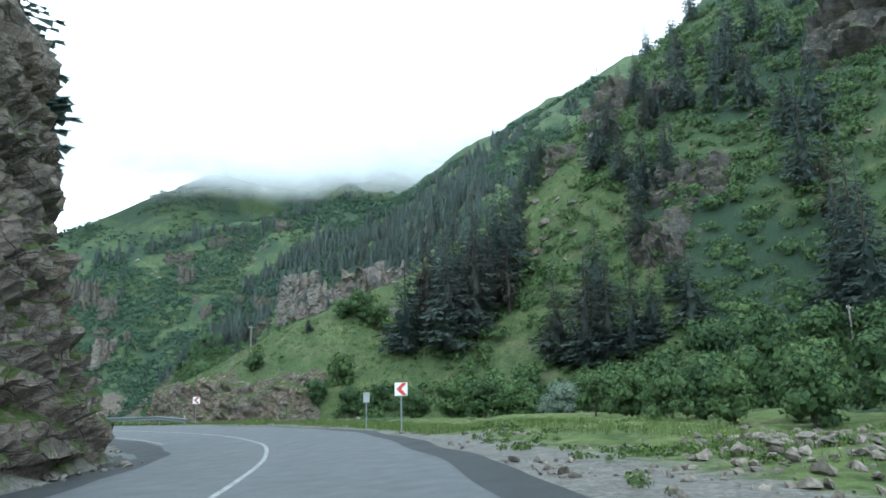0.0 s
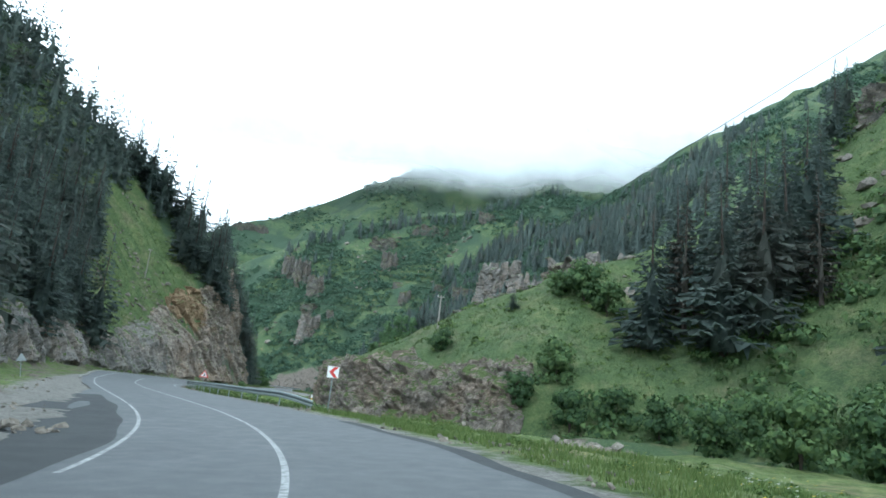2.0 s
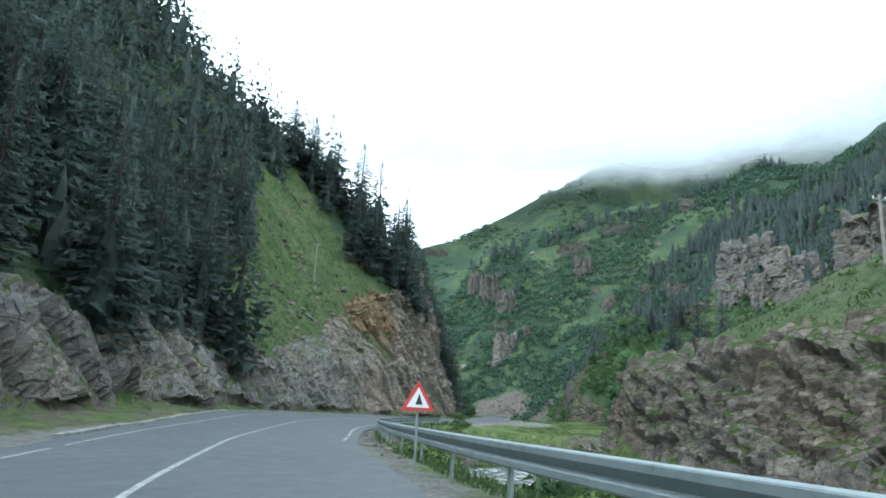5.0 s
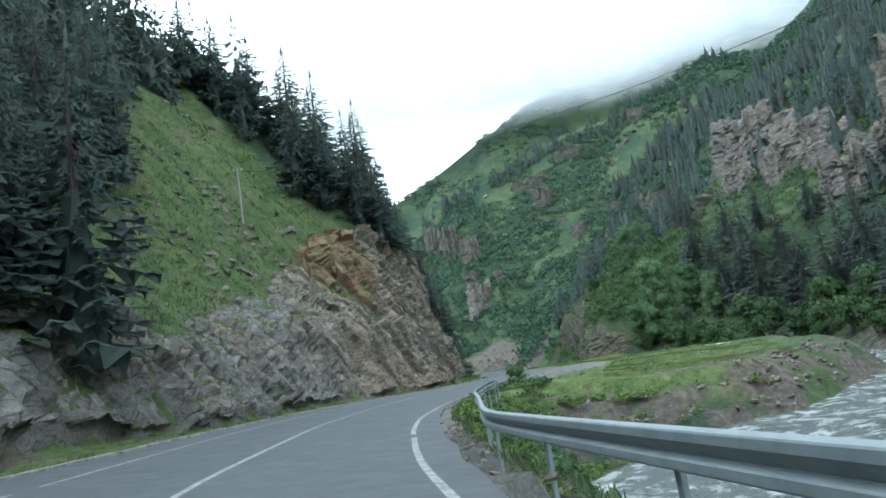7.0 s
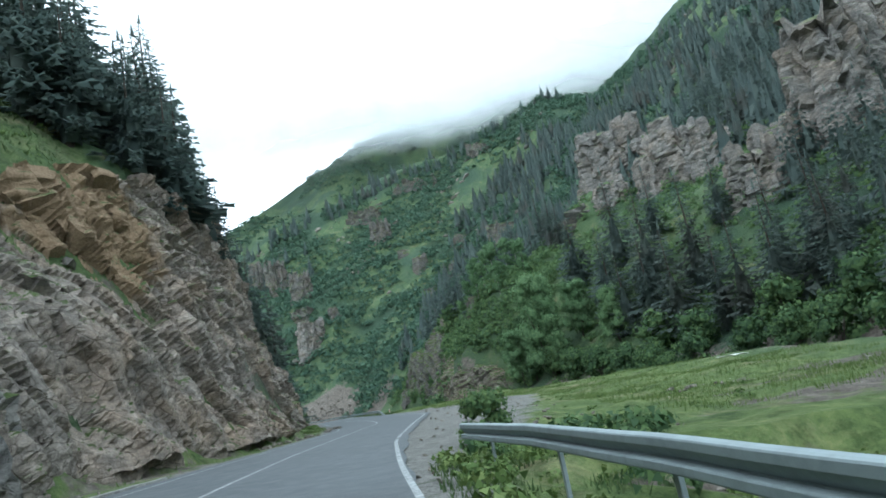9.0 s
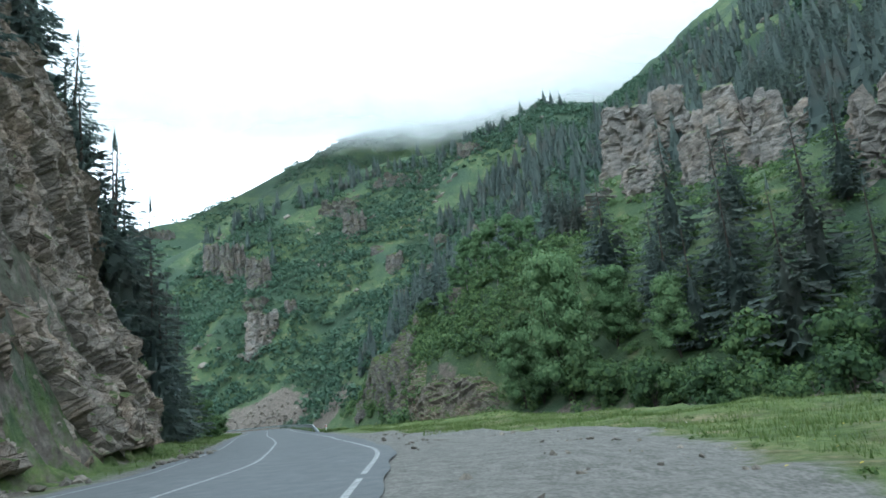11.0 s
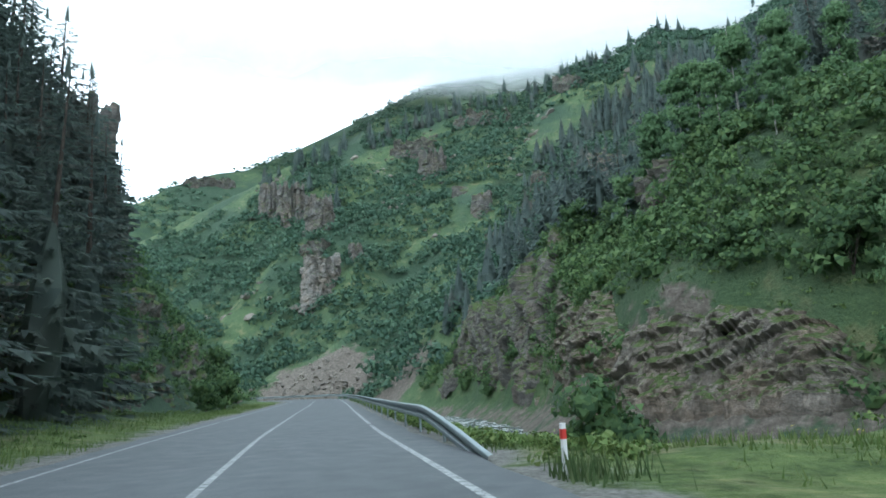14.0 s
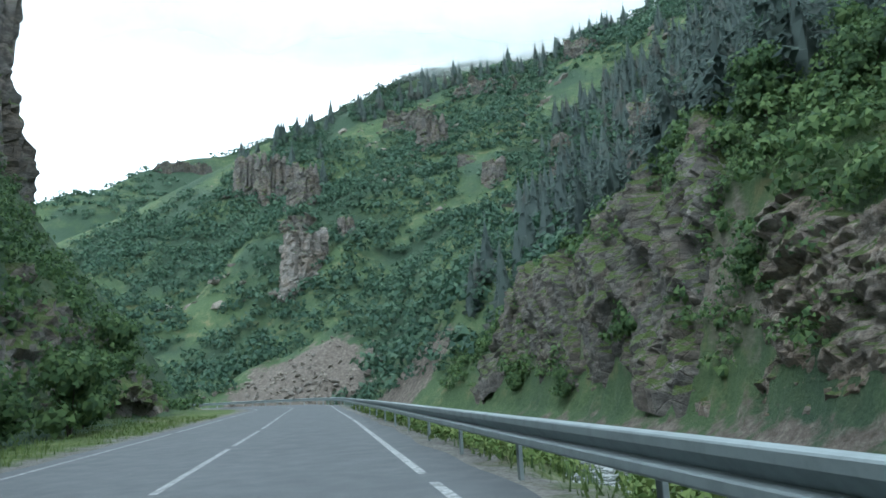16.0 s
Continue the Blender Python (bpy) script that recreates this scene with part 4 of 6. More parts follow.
NEEDLES = mat_leaf("spruce_needles", (0.060, 0.084, 0.079), (0.100, 0.134, 0.120), (0.14, 0.176, 0.147), 0.5, brown=(0.105, 0.098, 0.082))
NEEDLES_DRY = mat_leaf("dry_needles", (0.045, 0.042, 0.036), (0.085, 0.080, 0.066), (0.13, 0.125, 0.10), 0.2)
LEAVES = mat_leaf("shrub_leaves", (0.024, 0.050, 0.024), (0.054, 0.102, 0.040), (0.125, 0.19, 0.066), 0.36)
LEAVES_TREE = mat_leaf("tree_leaves", (0.054, 0.104, 0.050), (0.108, 0.190, 0.084), (0.19, 0.28, 0.13), 0.45)
LEAVES_SILVER = mat_leaf("willow_leaves", (0.08, 0.11, 0.08), (0.15, 0.20, 0.15), (0.25, 0.31, 0.24))
LEAVES_FAR = mat_leaf("far_leaves", (0.024, 0.052, 0.037), (0.046, 0.092, 0.060), (0.092, 0.150, 0.088), 0.3, 0.03)
HERB = mat_leaf("verge_herbs", (0.035, 0.065, 0.018), (0.075, 0.125, 0.030), (0.17, 0.22, 0.07))
GRASS = mat_leaf("grass_blades", (0.048, 0.084, 0.022), (0.095, 0.148, 0.040), (0.17, 0.208, 0.075))
SLOPE_GRASS = mat_leaf("slope_grass", (0.036, 0.066, 0.024), (0.070, 0.112, 0.040), (0.135, 0.17, 0.075))
STALK = mat_leaf("dry_stalks", (0.15, 0.11, 0.04), (0.26, 0.20, 0.08), (0.38, 0.32, 0.15))
BARK = mat_bark("spruce_bark", (0.035, 0.028, 0.024), (0.10, 0.085, 0.07))
BIRCH = mat_bark("birch_bark", (0.16, 0.155, 0.14), (0.46, 0.45, 0.42))
rng = np.random.default_rng(7)


def trunk_mesh(name, h, r, mat, sides=7, bend=0.0, seed=0):
    g = np.random.default_rng(seed)
    n = 7
    a = np.linspace(0, 2 * np.pi, sides, endpoint=False)
    t = np.linspace(0, 1, n)
    cx, cy = bend * h * t ** 2 * g.uniform(-1, 1), bend * h * t ** 2 * g.uniform(-1, 1)
    rad = r * (1 - 0.93 * t) * (1 + 0.5 * np.exp(-t * 22))
    v = np.stack([cx[:, None] + rad[:, None] * np.cos(a), cy[:, None] + rad[:, None] * np.sin(a), np.repeat((t * h)[:, None] - 0.4, sides, 1)], -1)
    idx = np.arange(n * sides).reshape(n, sides)
    nx = np.roll(idx, -1, 1)
    return mesh_np(name, v.reshape(-1, 3), np.stack([idx[:-1], nx[:-1], nx[1:], idx[1:]], -1).reshape(-1, 4), mat, None, True)


def unit(a):
    return a / (np.linalg.norm(a, axis=-1, keepdims=True) + 1e-9)


def wound(tri, nrm):
    """Turns each triangle so that it faces the way of its shading normal."""
    flip = (np.cross(tri[:, 1] - tri[:, 0], tri[:, 2] - tri[:, 0]) * nrm).sum(1) < 0
    tri[flip] = tri[flip][:, [0, 2, 1]]
    return tri.reshape(-1, 3), np.repeat(nrm, 3, 0)


def ring_core(r, z, g, rough=0.18, n=7):
    """A rough closed body round the z axis, as triangles and their outward ways."""
    a = np.arange(n + 1) * 2 * np.pi / n + g.uniform(0, 6)
    k = 1 + g.uniform(-rough, rough, (len(r), n + 1))
    k[:, -1] = k[:, 0]
    p = np.stack([np.outer(r, np.cos(a)) * k, np.outer(r, np.sin(a)) * k, np.repeat(np.asarray(z)[:, None], n + 1, 1)], -1)
    t1 = np.stack([p[:-1, :-1], p[:-1, 1:], p[1:, 1:]], 2).reshape(-1, 3, 3)
    t2 = np.stack([p[:-1, :-1], p[1:, 1:], p[1:, :-1]], 2).reshape(-1, 3, 3)
    return np.concatenate([t1, t2])


def spruce_crown(h, rad, whorls, per, twigs, seed, start=0.05, ragged=0.25, droop=0.34, slim=0.8, core=0.3, sides=6):
    """Drooping boughs with side twigs and hanging sprays round a dense core: triangles and shading normals."""
    g = np.random.default_rng(seed)
    n = int(whorls * per * 0.62)
    u = (np.arange(n) + g.uniform(0, 1, n)) / n
    f = start + (1 - start) * (1 - (1 - u) ** 0.85)
    az = np.arange(n) * 2.39996 + g.uniform(-0.5, 0.5, n)
    ph = g.uniform(0, 6.28, 3)
    full = lambda q: 1.12 * rad * (1 - q) ** 0.95 * (0.62 + 0.38 * np.minimum(1, q / 0.15)) + 0.14
    L = full(f) * g.uniform(1 - ragged, 1 + ragged * 0.45, n) * (1 + 0.16 * np.sin(2 * az + f * 11 + ph[0]) + 0.10 * np.sin(5 * az - f * 23 + ph[1]))
    ax = np.stack([np.cos(az), np.sin(az), 0 * az], 1)
    sd = np.stack([-ax[:, 1], ax[:, 0], 0 * az], 1)
    zz = np.array([0, 0, 1.0])
    z0 = f * h

    def at(q):
        q = np.asarray(q) + 0 * L
        return ax * (L * q)[:, None] + zz * (z0 + L * (-droop * 1.5 * q + droop * 0.8 * q * q))[:, None]

    tri = []
    for j in range(twigs):
        q = 0.3 + 0.7 * (j + 0.5) / twigs + g.uniform(-0.08, 0.08, n)
        w = L * slim * (0.34 * (1.05 - q) + 0.16) * g.uniform(0.6, 1.35, n)
        p0, p1 = at(q - 0.45 / twigs), at(np.minimum(1.02, q + 0.5 / twigs))
        for sg in (-1, 1):
            tip = at(np.minimum(1.08, q + 0.2)) + sd * (sg * w)[:, None] - zz * (w * g.uniform(0.3, 0.95, n))[:, None]
            tri.append(np.stack([p0, p1, tip], 1))
        c = at(q + 0.1)
        tri.append(np.stack([c - sd * (w * 0.45)[:, None], c + sd * (w * 0.45)[:, None], c + ax * (w * 0.1)[:, None] - zz * (w * g.uniform(0.7, 1.4, n))[:, None]], 1))
    e = at(0.86)
    tri.append(np.stack([e + sd * (0.08 * L)[:, None], e - sd * (0.08 * L)[:, None], at(1.1)], 1))
    t = np.concatenate(tri)
    nn = np.tile(ax, (len(tri), 1)) * 0.75 + zz * 0.5 + g.normal(size=(len(t), 3)) * 0.28
    q = np.array([start * 0.7, 0.18, 0.36, 0.56 if core < 0.5 else 0.9])
    body = ring_core(full(q) * core * (q < 0.5) + 0.02, q * h - full(q) * core * 0.5, g, 0.3, sides)
    mid = body.mean(1) * np.array([1, 1, 0])
    t, nn = np.concatenate([t, body]), np.concatenate([nn, unit(mid) * 0.8 + zz * 0.3])
    top = np.array([0, 0, h * 1.02])
    lead = np.array([(top, (0.05 * rad * math.cos(b * 1.3), 0.05 * rad * math.sin(b * 1.3), h * 0.92), (0.05 * rad * math.cos(b * 1.3 + 1.2), 0.05 * rad * math.sin(b * 1.3 + 1.2), h * 0.93)) for b in range(5)])
    t, nn = np.concatenate([t, lead]), np.concatenate([nn, unit(lead[:, 1] * np.array([1, 1, 0])) * 0.8 + zz * 0.4])
    return wound(t, unit(nn))


def tri_mesh(name, v, mat):
    """Loose triangles; with shading normals where they are given too."""
    if not isinstance(v, tuple):
        return mesh_np(name, v, np.arange(len(v)).reshape(-1, 3), mat)
    v, nrm = v
    me = mesh_np(name, v, np.arange(len(v)).reshape(-1, 3), mat, None, True)
    at = me.attributes.new("custom_normal", "FLOAT_VECTOR", "POINT")
    at.data.foreach_set("vector", np.asarray(nrm, np.float32).ravel())
    return me


def make_tree(name, label, category, group, trunk_me, crown_me):
    root = new(name)
    tagged(root, label, category, group)
    part_me("trunk", trunk_me, root)
    part_me("crown", crown_me, root)
    return root


SPRUCE = []
for k in range(5):
    hh = 16.0
    SPRUCE.append((trunk_mesh("trunk", hh * 0.97, 0.24, BARK, 6, 0.01, k), tri_mesh("crown", spruce_crown(hh, (2.5, 2.9, 2.3, 3.2, 2.6)[k], (27, 24, 29, 25, 26)[k], 12, 2, 40 + k, ragged=(0.25, 0.35, 0.3, 0.35, 0.4)[k], slim=0.62), NEEDLES)))
SPRUCE_FINE = [(trunk_mesh("trunk", 15.6, 0.24, BARK, 8, 0.01, 30 + k), tri_mesh("crown", spruce_crown(16.0, (2.6, 3.0)[k], 28, 11, 6, 70 + k, ragged=0.4, slim=0.42), NEEDLES)) for k in range(2)]
SPRUCE_DRY = [(trunk_mesh("trunk", 15.5, 0.2, BARK, 6, 0.02, 20 + k), tri_mesh("crown", spruce_crown(16, 2.0, 20, 9, 3, 60 + k, 0.1, 0.55, 0.16, core=0.12), NEEDLES_DRY if k else NEEDLES)) for k in range(2)]
placed_spruce = {}


def spruce(x, y, h, kind=None, dry=False, turn=None, sink=0.3, wide=1.0):
    """One spruce of a given height on the ground."""
    side = float(lateral(np.array([x]), np.array([y]))[0][0])
    near = not dry and (-25 < side < 0 and 180 < y < 262 or 0 < side < 46 and 132 < y < 240)
    bank = SPRUCE_DRY if dry else SPRUCE_FINE if near else SPRUCE
    kind = None if near else kind
    k = int(rng.integers(len(bank))) if kind is None else kind
    z = float(height(np.array([x]), np.array([y]))[0]) - sink
    s = h / 16.0
    m = Matrix.LocRotScale((x, y, z), Euler((float(rng.uniform(-0.03, 0.03)), float(rng.uniform(-0.03, 0.03)), float(rng.uniform(0, 6.28)) if turn is None else turn)), (s * wide, s * wide, s))
    key = (dry, near, k)
    if key not in placed_spruce:
        ob = make_tree("spruce", "thin half-bare spruce on the slope" if dry else "tall dark green spruce on the mountain slope", "tree", "spruces", *bank[k])
        placed_spruce[key] = ob
        ob.matrix_basis = m
        return ob
    src = placed_spruce[key]
    made = copy_thing(src, pose(0, 0, 0))
    made.matrix_basis = m
    return made


def lobes(g, n, w, h):
    """Places and sizes of the lumps of a leafy crown."""
    out = []
    for _ in range(n):
        a, r = g.uniform(0, 6.28), math.sqrt(g.uniform(0, 1)) * 0.62
        f = g.uniform(0.15, 0.9)
        out.append((r * w / 2 * math.cos(a) * (1.15 - 0.5 * f), r * w / 2 * math.sin(a) * (1.15 - 0.5 * f), f * h, g.uniform(0.2, 0.36) * min(w, h) * (9 / n) ** 0.42))
    return out


def sprays(g, p, d, w, loose=0.4):
    """Leaf sprays as triangles at places p that look the ways d."""
    n = len(p)
    nrm = unit(d + g.normal(size=(n, 3)) * loose)
    t = unit(np.cross(nrm, g.normal(size=(n, 3))))
    b = np.cross(nrm, t)
    w = w[:, None]
    tri = np.stack([p - t * w * 0.8 - b * w * 0.4, p + t * w * 0.8 - b * w * 0.4, p + b * w * g.uniform(0.6, 1.1, (n, 1)) + nrm * w * 0.2], 1)
    return tri, unit(d * 0.8 + nrm * 0.25 + np.array([0, 0, 0.3]))


def leaf_crown(g, centres, n, size, core=0.55):
    """Leaf sprays over the lumps of a crown, each with a dense body."""
    c = np.array(centres)
    pick = g.choice(len(c), size=n, p=c[:, 3] ** 2 / (c[:, 3] ** 2).sum())
    d = g.normal(size=(n, 3))
    d[:, 2] = np.abs(d[:, 2]) * 0.9 - 0.3
    d = unit(d)
    p = c[pick, :3] + d * (c[pick, 3] * g.uniform(0.6, 1.3, n))[:, None]
    tri, nn = sprays(g, p, d, size * g.uniform(0.6, 1.4, n))
    for x, y, z, r in centres:
        a = np.radians([-75, -15, 35, 85])
        body = ring_core(np.cos(a) * r * core, np.sin(a) * r * core, g, 0.15, 5)
        tri, nn = np.concatenate([tri, body + np.array([x, y, z])]), np.concatenate([nn, unit(body.mean(1) + np.array([0, 0, 0.3 * r]))])
    return wound(tri, nn)


def quad_mesh(name, v, mat):
    return mesh_np(name, v, np.arange(len(v)).reshape(-1, 4), mat)


def stems_mesh(name, h, r, n, mat, seed):
    g = np.random.default_rng(seed)
    vs, fs = [], []
    for k in range(n):
        a, lean = g.uniform(0, 6.28), g.uniform(0.1, 0.5) if n > 1 else g.uniform(0.01, 0.06)
        t = np.linspace(0, 1, 5)
        cx, cy, cz = math.cos(a) * lean * h * t ** 1.4 * 0.7, math.sin(a) * lean * h * t ** 1.4 * 0.7, t * h * (g.uniform(0.6, 0.9) if n > 1 else 1.05) - 0.2
        rad = r * (1 - 0.8 * t)
        ang = np.linspace(0, 2 * np.pi, 4, endpoint=False)
        v = np.stack([cx[:, None] + rad[:, None] * np.cos(ang), cy[:, None] + rad[:, None] * np.sin(ang), np.repeat(cz[:, None], 4, 1)], -1).reshape(-1, 3)
        idx = np.arange(20).reshape(5, 4) + 20 * k
        nx = np.roll(idx, -1, 1)
        vs.append(v)
        fs.append(np.stack([idx[:-1], nx[:-1], nx[1:], idx[1:]], -1).reshape(-1, 4))
    return mesh_np(name, np.concatenate(vs), np.concatenate(fs), mat, None, True)


def leafy(name, label, category, group, h, w, n, size, mat, bark, seed, lump=9, stems=4, r=0.05):
    g = np.random.default_rng(seed)
    root = tagged(new(name), label, category, group)
    part_me("trunk" if stems == 1 else "stem", stems_mesh("stem", h * 0.85, r, stems, bark, seed), root)
    part_me("crown", tri_mesh("crown", leaf_crown(g, lobes(g, lump, w, h), n, size), mat), root)
    return root


def put(src, x, y, scale=1.0, sink=0.1, tall=1.0):
    z = float(height(np.array([x]), np.array([y]))[0]) - sink
    made = copy_thing(src, pose(0, 0, 0))
    made.matrix_basis = Matrix.LocRotScale((x, y, z), Euler((0, 0, float(rng.uniform(0, 6.28)))), (scale, scale, scale * tall))
    return made


def settle(src, x, y, scale=1.0, tall=1.0):
    """The first of a kind goes to its own place."""
    z = float(height(np.array([x]), np.array([y]))[0]) - 0.1
    src.matrix_basis = Matrix.LocRotScale((x, y, z), Euler((0, 0, 0.4)), (scale, scale, scale * tall))
    return src


def inside(x, y, poly):
    res = np.zeros(x.shape, bool)
    for (ax, ay), (bx, by) in zip(poly, poly[1:] + poly[:1]):
        k = ((ay > y) != (by > y)) & (x < (bx - ax) * (y - ay) / (by - ay + 1e-9) + ax)
        res ^= k
    return res


def scatter(n, x0, x1, y0, y1, gap, seed):
    """Jittered places with a least distance, by a grid."""
    g = np.random.default_rng(seed)
    p = np.stack(np.meshgrid(np.arange(x0, x1, gap), np.arange(y0, y1, gap)), -1).reshape(-1, 2)
    p = p + g.uniform(-0.45, 0.45, p.shape) * gap
    g.shuffle(p)
    return p[:n]


# -- spruce wood on the left mountain, round a steep meadow --
MEADOW = [(-91, 122.5), (-106.5, 133), (-117, 145), (-124, 157), (-121, 165), (-110, 166), (-98, 152)]
p = scatter(9000, -172, -58, 60, 172, 3.7, 1)
d, i = lateral(p[:, 0], p[:, 1])
off = -d - np.interp(ROAD[i, 1], *W_LEFT)
keep = (off > np.where(ROAD[i, 1] > 124, 9, 1.6)) & (off < 90) & (ROAD[i, 1] > 62) & ~inside(p[:, 0], p[:, 1], MEADOW) & (to_poly(p[:, 0], p[:, 1], CREST_L)[0] < 75)
cutrow = (p[:, 1] > 143) & (off < 19)
sel, off = p[keep & ~cutrow], off[keep & ~cutrow]
front = off < 20
for x, y in sel[front][:85]:
    spruce(x, y, float(rng.uniform(10, 18.5)) * (0.75 if y > 150 else 1.0), wide=float(rng.uniform(0.95, 1.3)))
WOOD_LEFT = np.concatenate([sel[front][85:], sel[~front]])[:520]
for x, y, h in [(-121.5, 176, 19), (-120, 181, 18), (-115.5, 174, 17), (-112.5, 180, 16.5), (-114, 184, 15), (-117, 187, 16), (-111, 186, 11), (-124, 171, 16), (-127, 178, 15), (-113, 177, 13), (-126, 166, 15), (-131, 172, 17), (-129, 163, 14), (-133, 167, 16), (-122.5, 168, 13), (-110.5, 183, 9), (-116, 171, 12), (-119, 172, 16), (-123, 184, 15), (-121, 190, 15), (-124, 197, 17), (-118, 196, 12), (-112.5, 166, 16.5), (-110.5, 167.5, 14), (-111, 170, 14), (-108.5, 172, 13), (-107.5, 175, 14), (-108.5, 178, 13)]:
    spruce(x, y, h, wide=1.4)
# -- small spruces along the crest beyond the river --
CREST_SPRUCES = np.array([(-283, 519), (-273, 526), (-269, 528), (-262, 531), (-252, 536), (-236, 542), (-232, 544), (-227, 545), (-221, 548), (-213, 550), (-207, 552), (-197, 554), (-193, 555), (-190, 556), (-180, 558), (-176, 558), (-168, 559), (-162, 560), (-154, 561), (-143, 562), (-135, 563), (-126, 563), (-119, 563), (-110, 563), (-99, 563)], float)
# -- dark spruces over the northern rock wall --
p = scatter(4000, -215, -112, 205, 318, 3.6, 2)
d, i = lateral(p[:, 0], p[:, 1])
off = -d - np.interp(ROAD[i, 1], *W_LEFT)
pick = (off > 3.5) & (off < 34) & (p[:, 1] + 0.9 * (p[:, 0] + 190) < 300)
sel = p[pick][np.argsort(off[pick])]
for x, y in sel[:45]:
    spruce(x, y, float(rng.uniform(9, 17)), wide=1.25)
WOOD_NORTH = sel[45:230]
spruce(-121.5, 217, 23, dry=True, kind=0)
for x, y, h in [(-122, 212, 19), (-125, 216, 20), (-127, 221, 21), (-124, 222, 17), (-128, 227, 20), (-131, 233, 19), (-134, 240, 18), (-138, 247, 18), (-198, 306, 10), (-190, 300, 12)]:
    spruce(x, y, h, wide=1.2)
# -- trees over the first cliff --
for x, y, h in [(-18.2, 30.5, 9), (-17.5, 26, 10), (-21, 34, 8), (-18, 20, 11), (-16.5, 15, 11), (-17.6, 28.2, 7)]:
    spruce(x, y, h, wide=1.6)
# -- spruces on the hill over the right bank --
RIGHT_SPRUCES = [(18, 131, 15), (26, 156, 13), (36, 146, 13), (48, 144, 12), (42, 148, 12), (57, 139, 12), (30, 108, 12), (32, 103, 15), (35, 101, 16), (28, 117, 15), (-6, 107, 16), (-2.5, 109, 17), (1, 103, 18),
                 (4.5, 104, 19), (7.5, 107, 18), (13, 118, 14), (10, 104, 13), (15, 92, 15), (18, 88, 18)]
RIGHT_SPRUCES2 = [(20.5, 87, 17), (23, 84.5, 15), (25.5, 84, 12), (30, 83, 13), (29.5, 87, 9), (46, 78, 16), (43.5, 71, 20), (41.5, 66, 20), (41, 70, 15), (51, 105, 14), (52, 113, 14), (52, 96, 14), (47, 85, 16), (32, 122, 13), (38, 118, 14),
                  (44, 116, 15), (40, 128, 13), (48, 127, 14), (21, 137, 12), (15, 127, 10), (60, 118, 15), (34, 135, 13), (28, 140, 12)]
RIGHT_SPRUCES3 = [(-3, 113, 18), (2, 111, 20), (6, 114, 20), (10, 111, 19), (0, 117, 17), (5, 119, 18), (9.5, 120, 16), (21, 94, 16), (28, 95, 15)]
for k, (x, y, h) in enumerate(RIGHT_SPRUCES + RIGHT_SPRUCES2 + RIGHT_SPRUCES3):
    spruce(x, y, h * (1.12 if y < 112 and x < 12 else 0.95), dry=k in (11, 16, 24), wide=1.18)
p = scatter(900, 30, 110, 60, 190, 6.5, 3)
WOOD_HILL = p[(fbm(p[:, 0] * 0.05, p[:, 1] * 0.05, 2, 55) > 0.0) & (p[:, 0] + (p[:, 1] - 60) * 0.2 > 46)][:90]
# -- tall spruces at the foot of the mountain beyond the river --
for x, y, h in [(-73, 246, 21), (-70, 240, 20), (-67, 235, 22), (-64, 229, 21), (-61, 224, 20), (-76, 251, 18), (-66, 244, 20), (-58, 219, 19), (-55, 213, 18), (-60, 234, 21), (-53, 222, 19), (-71, 254, 19), (-62, 248, 19), (-78, 262, 17), (-83, 291, 17), (-87, 296, 15), (-80, 286, 16), (-92, 300, 14), (-50, 205, 17), (-47, 196, 16),
                (-48, 212, 18), (-55, 240, 18), (-90, 308, 14), (-97, 318, 13), (-101, 330, 14), (-108, 338, 14), (-112, 330, 12), (-39, 152, 17), (-40, 143, 13), (-118, 340, 15), (-121, 350, 15), (-127, 345, 13), (-115, 352, 16), (-110, 345, 16), (-104, 305, 16), (-100, 298, 17), (-107, 315, 17), (-110, 322, 16), (-97, 290, 16), (-102, 310, 15), (-113, 330, 15), (-95, 300, 17), (-92, 290, 18), (-106, 325, 16), (-99, 318, 17)]:
    spruce(x + float(rng.uniform(-2, 2)), y + float(rng.uniform(-2, 2)), h * float(rng.uniform(0.7, 1.05)), wide=1.2)

p = scatter(300, -128, -84, 288, 352, 4.2, 29)
up, _, sr = to_poly(p[:, 0], p[:, 1], FOOT_R)
WOOD_GORGE = p[(sr > 0) & (up > 7) & (up < 34) & (fbm(p[:, 0] * 0.08, p[:, 1] * 0.08, 2, 80) > -0.4)][:90]


def low_spruces(name, places, label, whorls=10, per=6, twigs=1, tall=13.0, core=0.3):
    """A far wood of small spruces, as one mesh."""
    base = [spruce_crown(tall, tall * (0.19, 0.22, 0.25)[k % 3], whorls, per, twigs, 200 + k, 0.04, 0.4, slim=1.0, core=core, sides=5) for k in range(6)]
    vs, ns = [], []
    g = np.random.default_rng(12)
    x, y = places[:, 0], places[:, 1]
    z = height(x, y)
    for k in range(len(x)):
        a, s = g.uniform(0, 6.28), g.uniform(0.45, 1.1)
        turn = np.array(((math.cos(a), math.sin(a), 0), (-math.sin(a), math.cos(a), 0), (0, 0, 1)))
        b, n = base[k % 6]
        vs.append(b @ turn * s + np.array((x[k], y[k], z[k] - 0.4)))
        ns.append(n @ turn)
    return tagged(new(name, tri_mesh(name, (np.concatenate(vs), np.concatenate(ns)), NEEDLES)), label, "trees", kind="stuff")


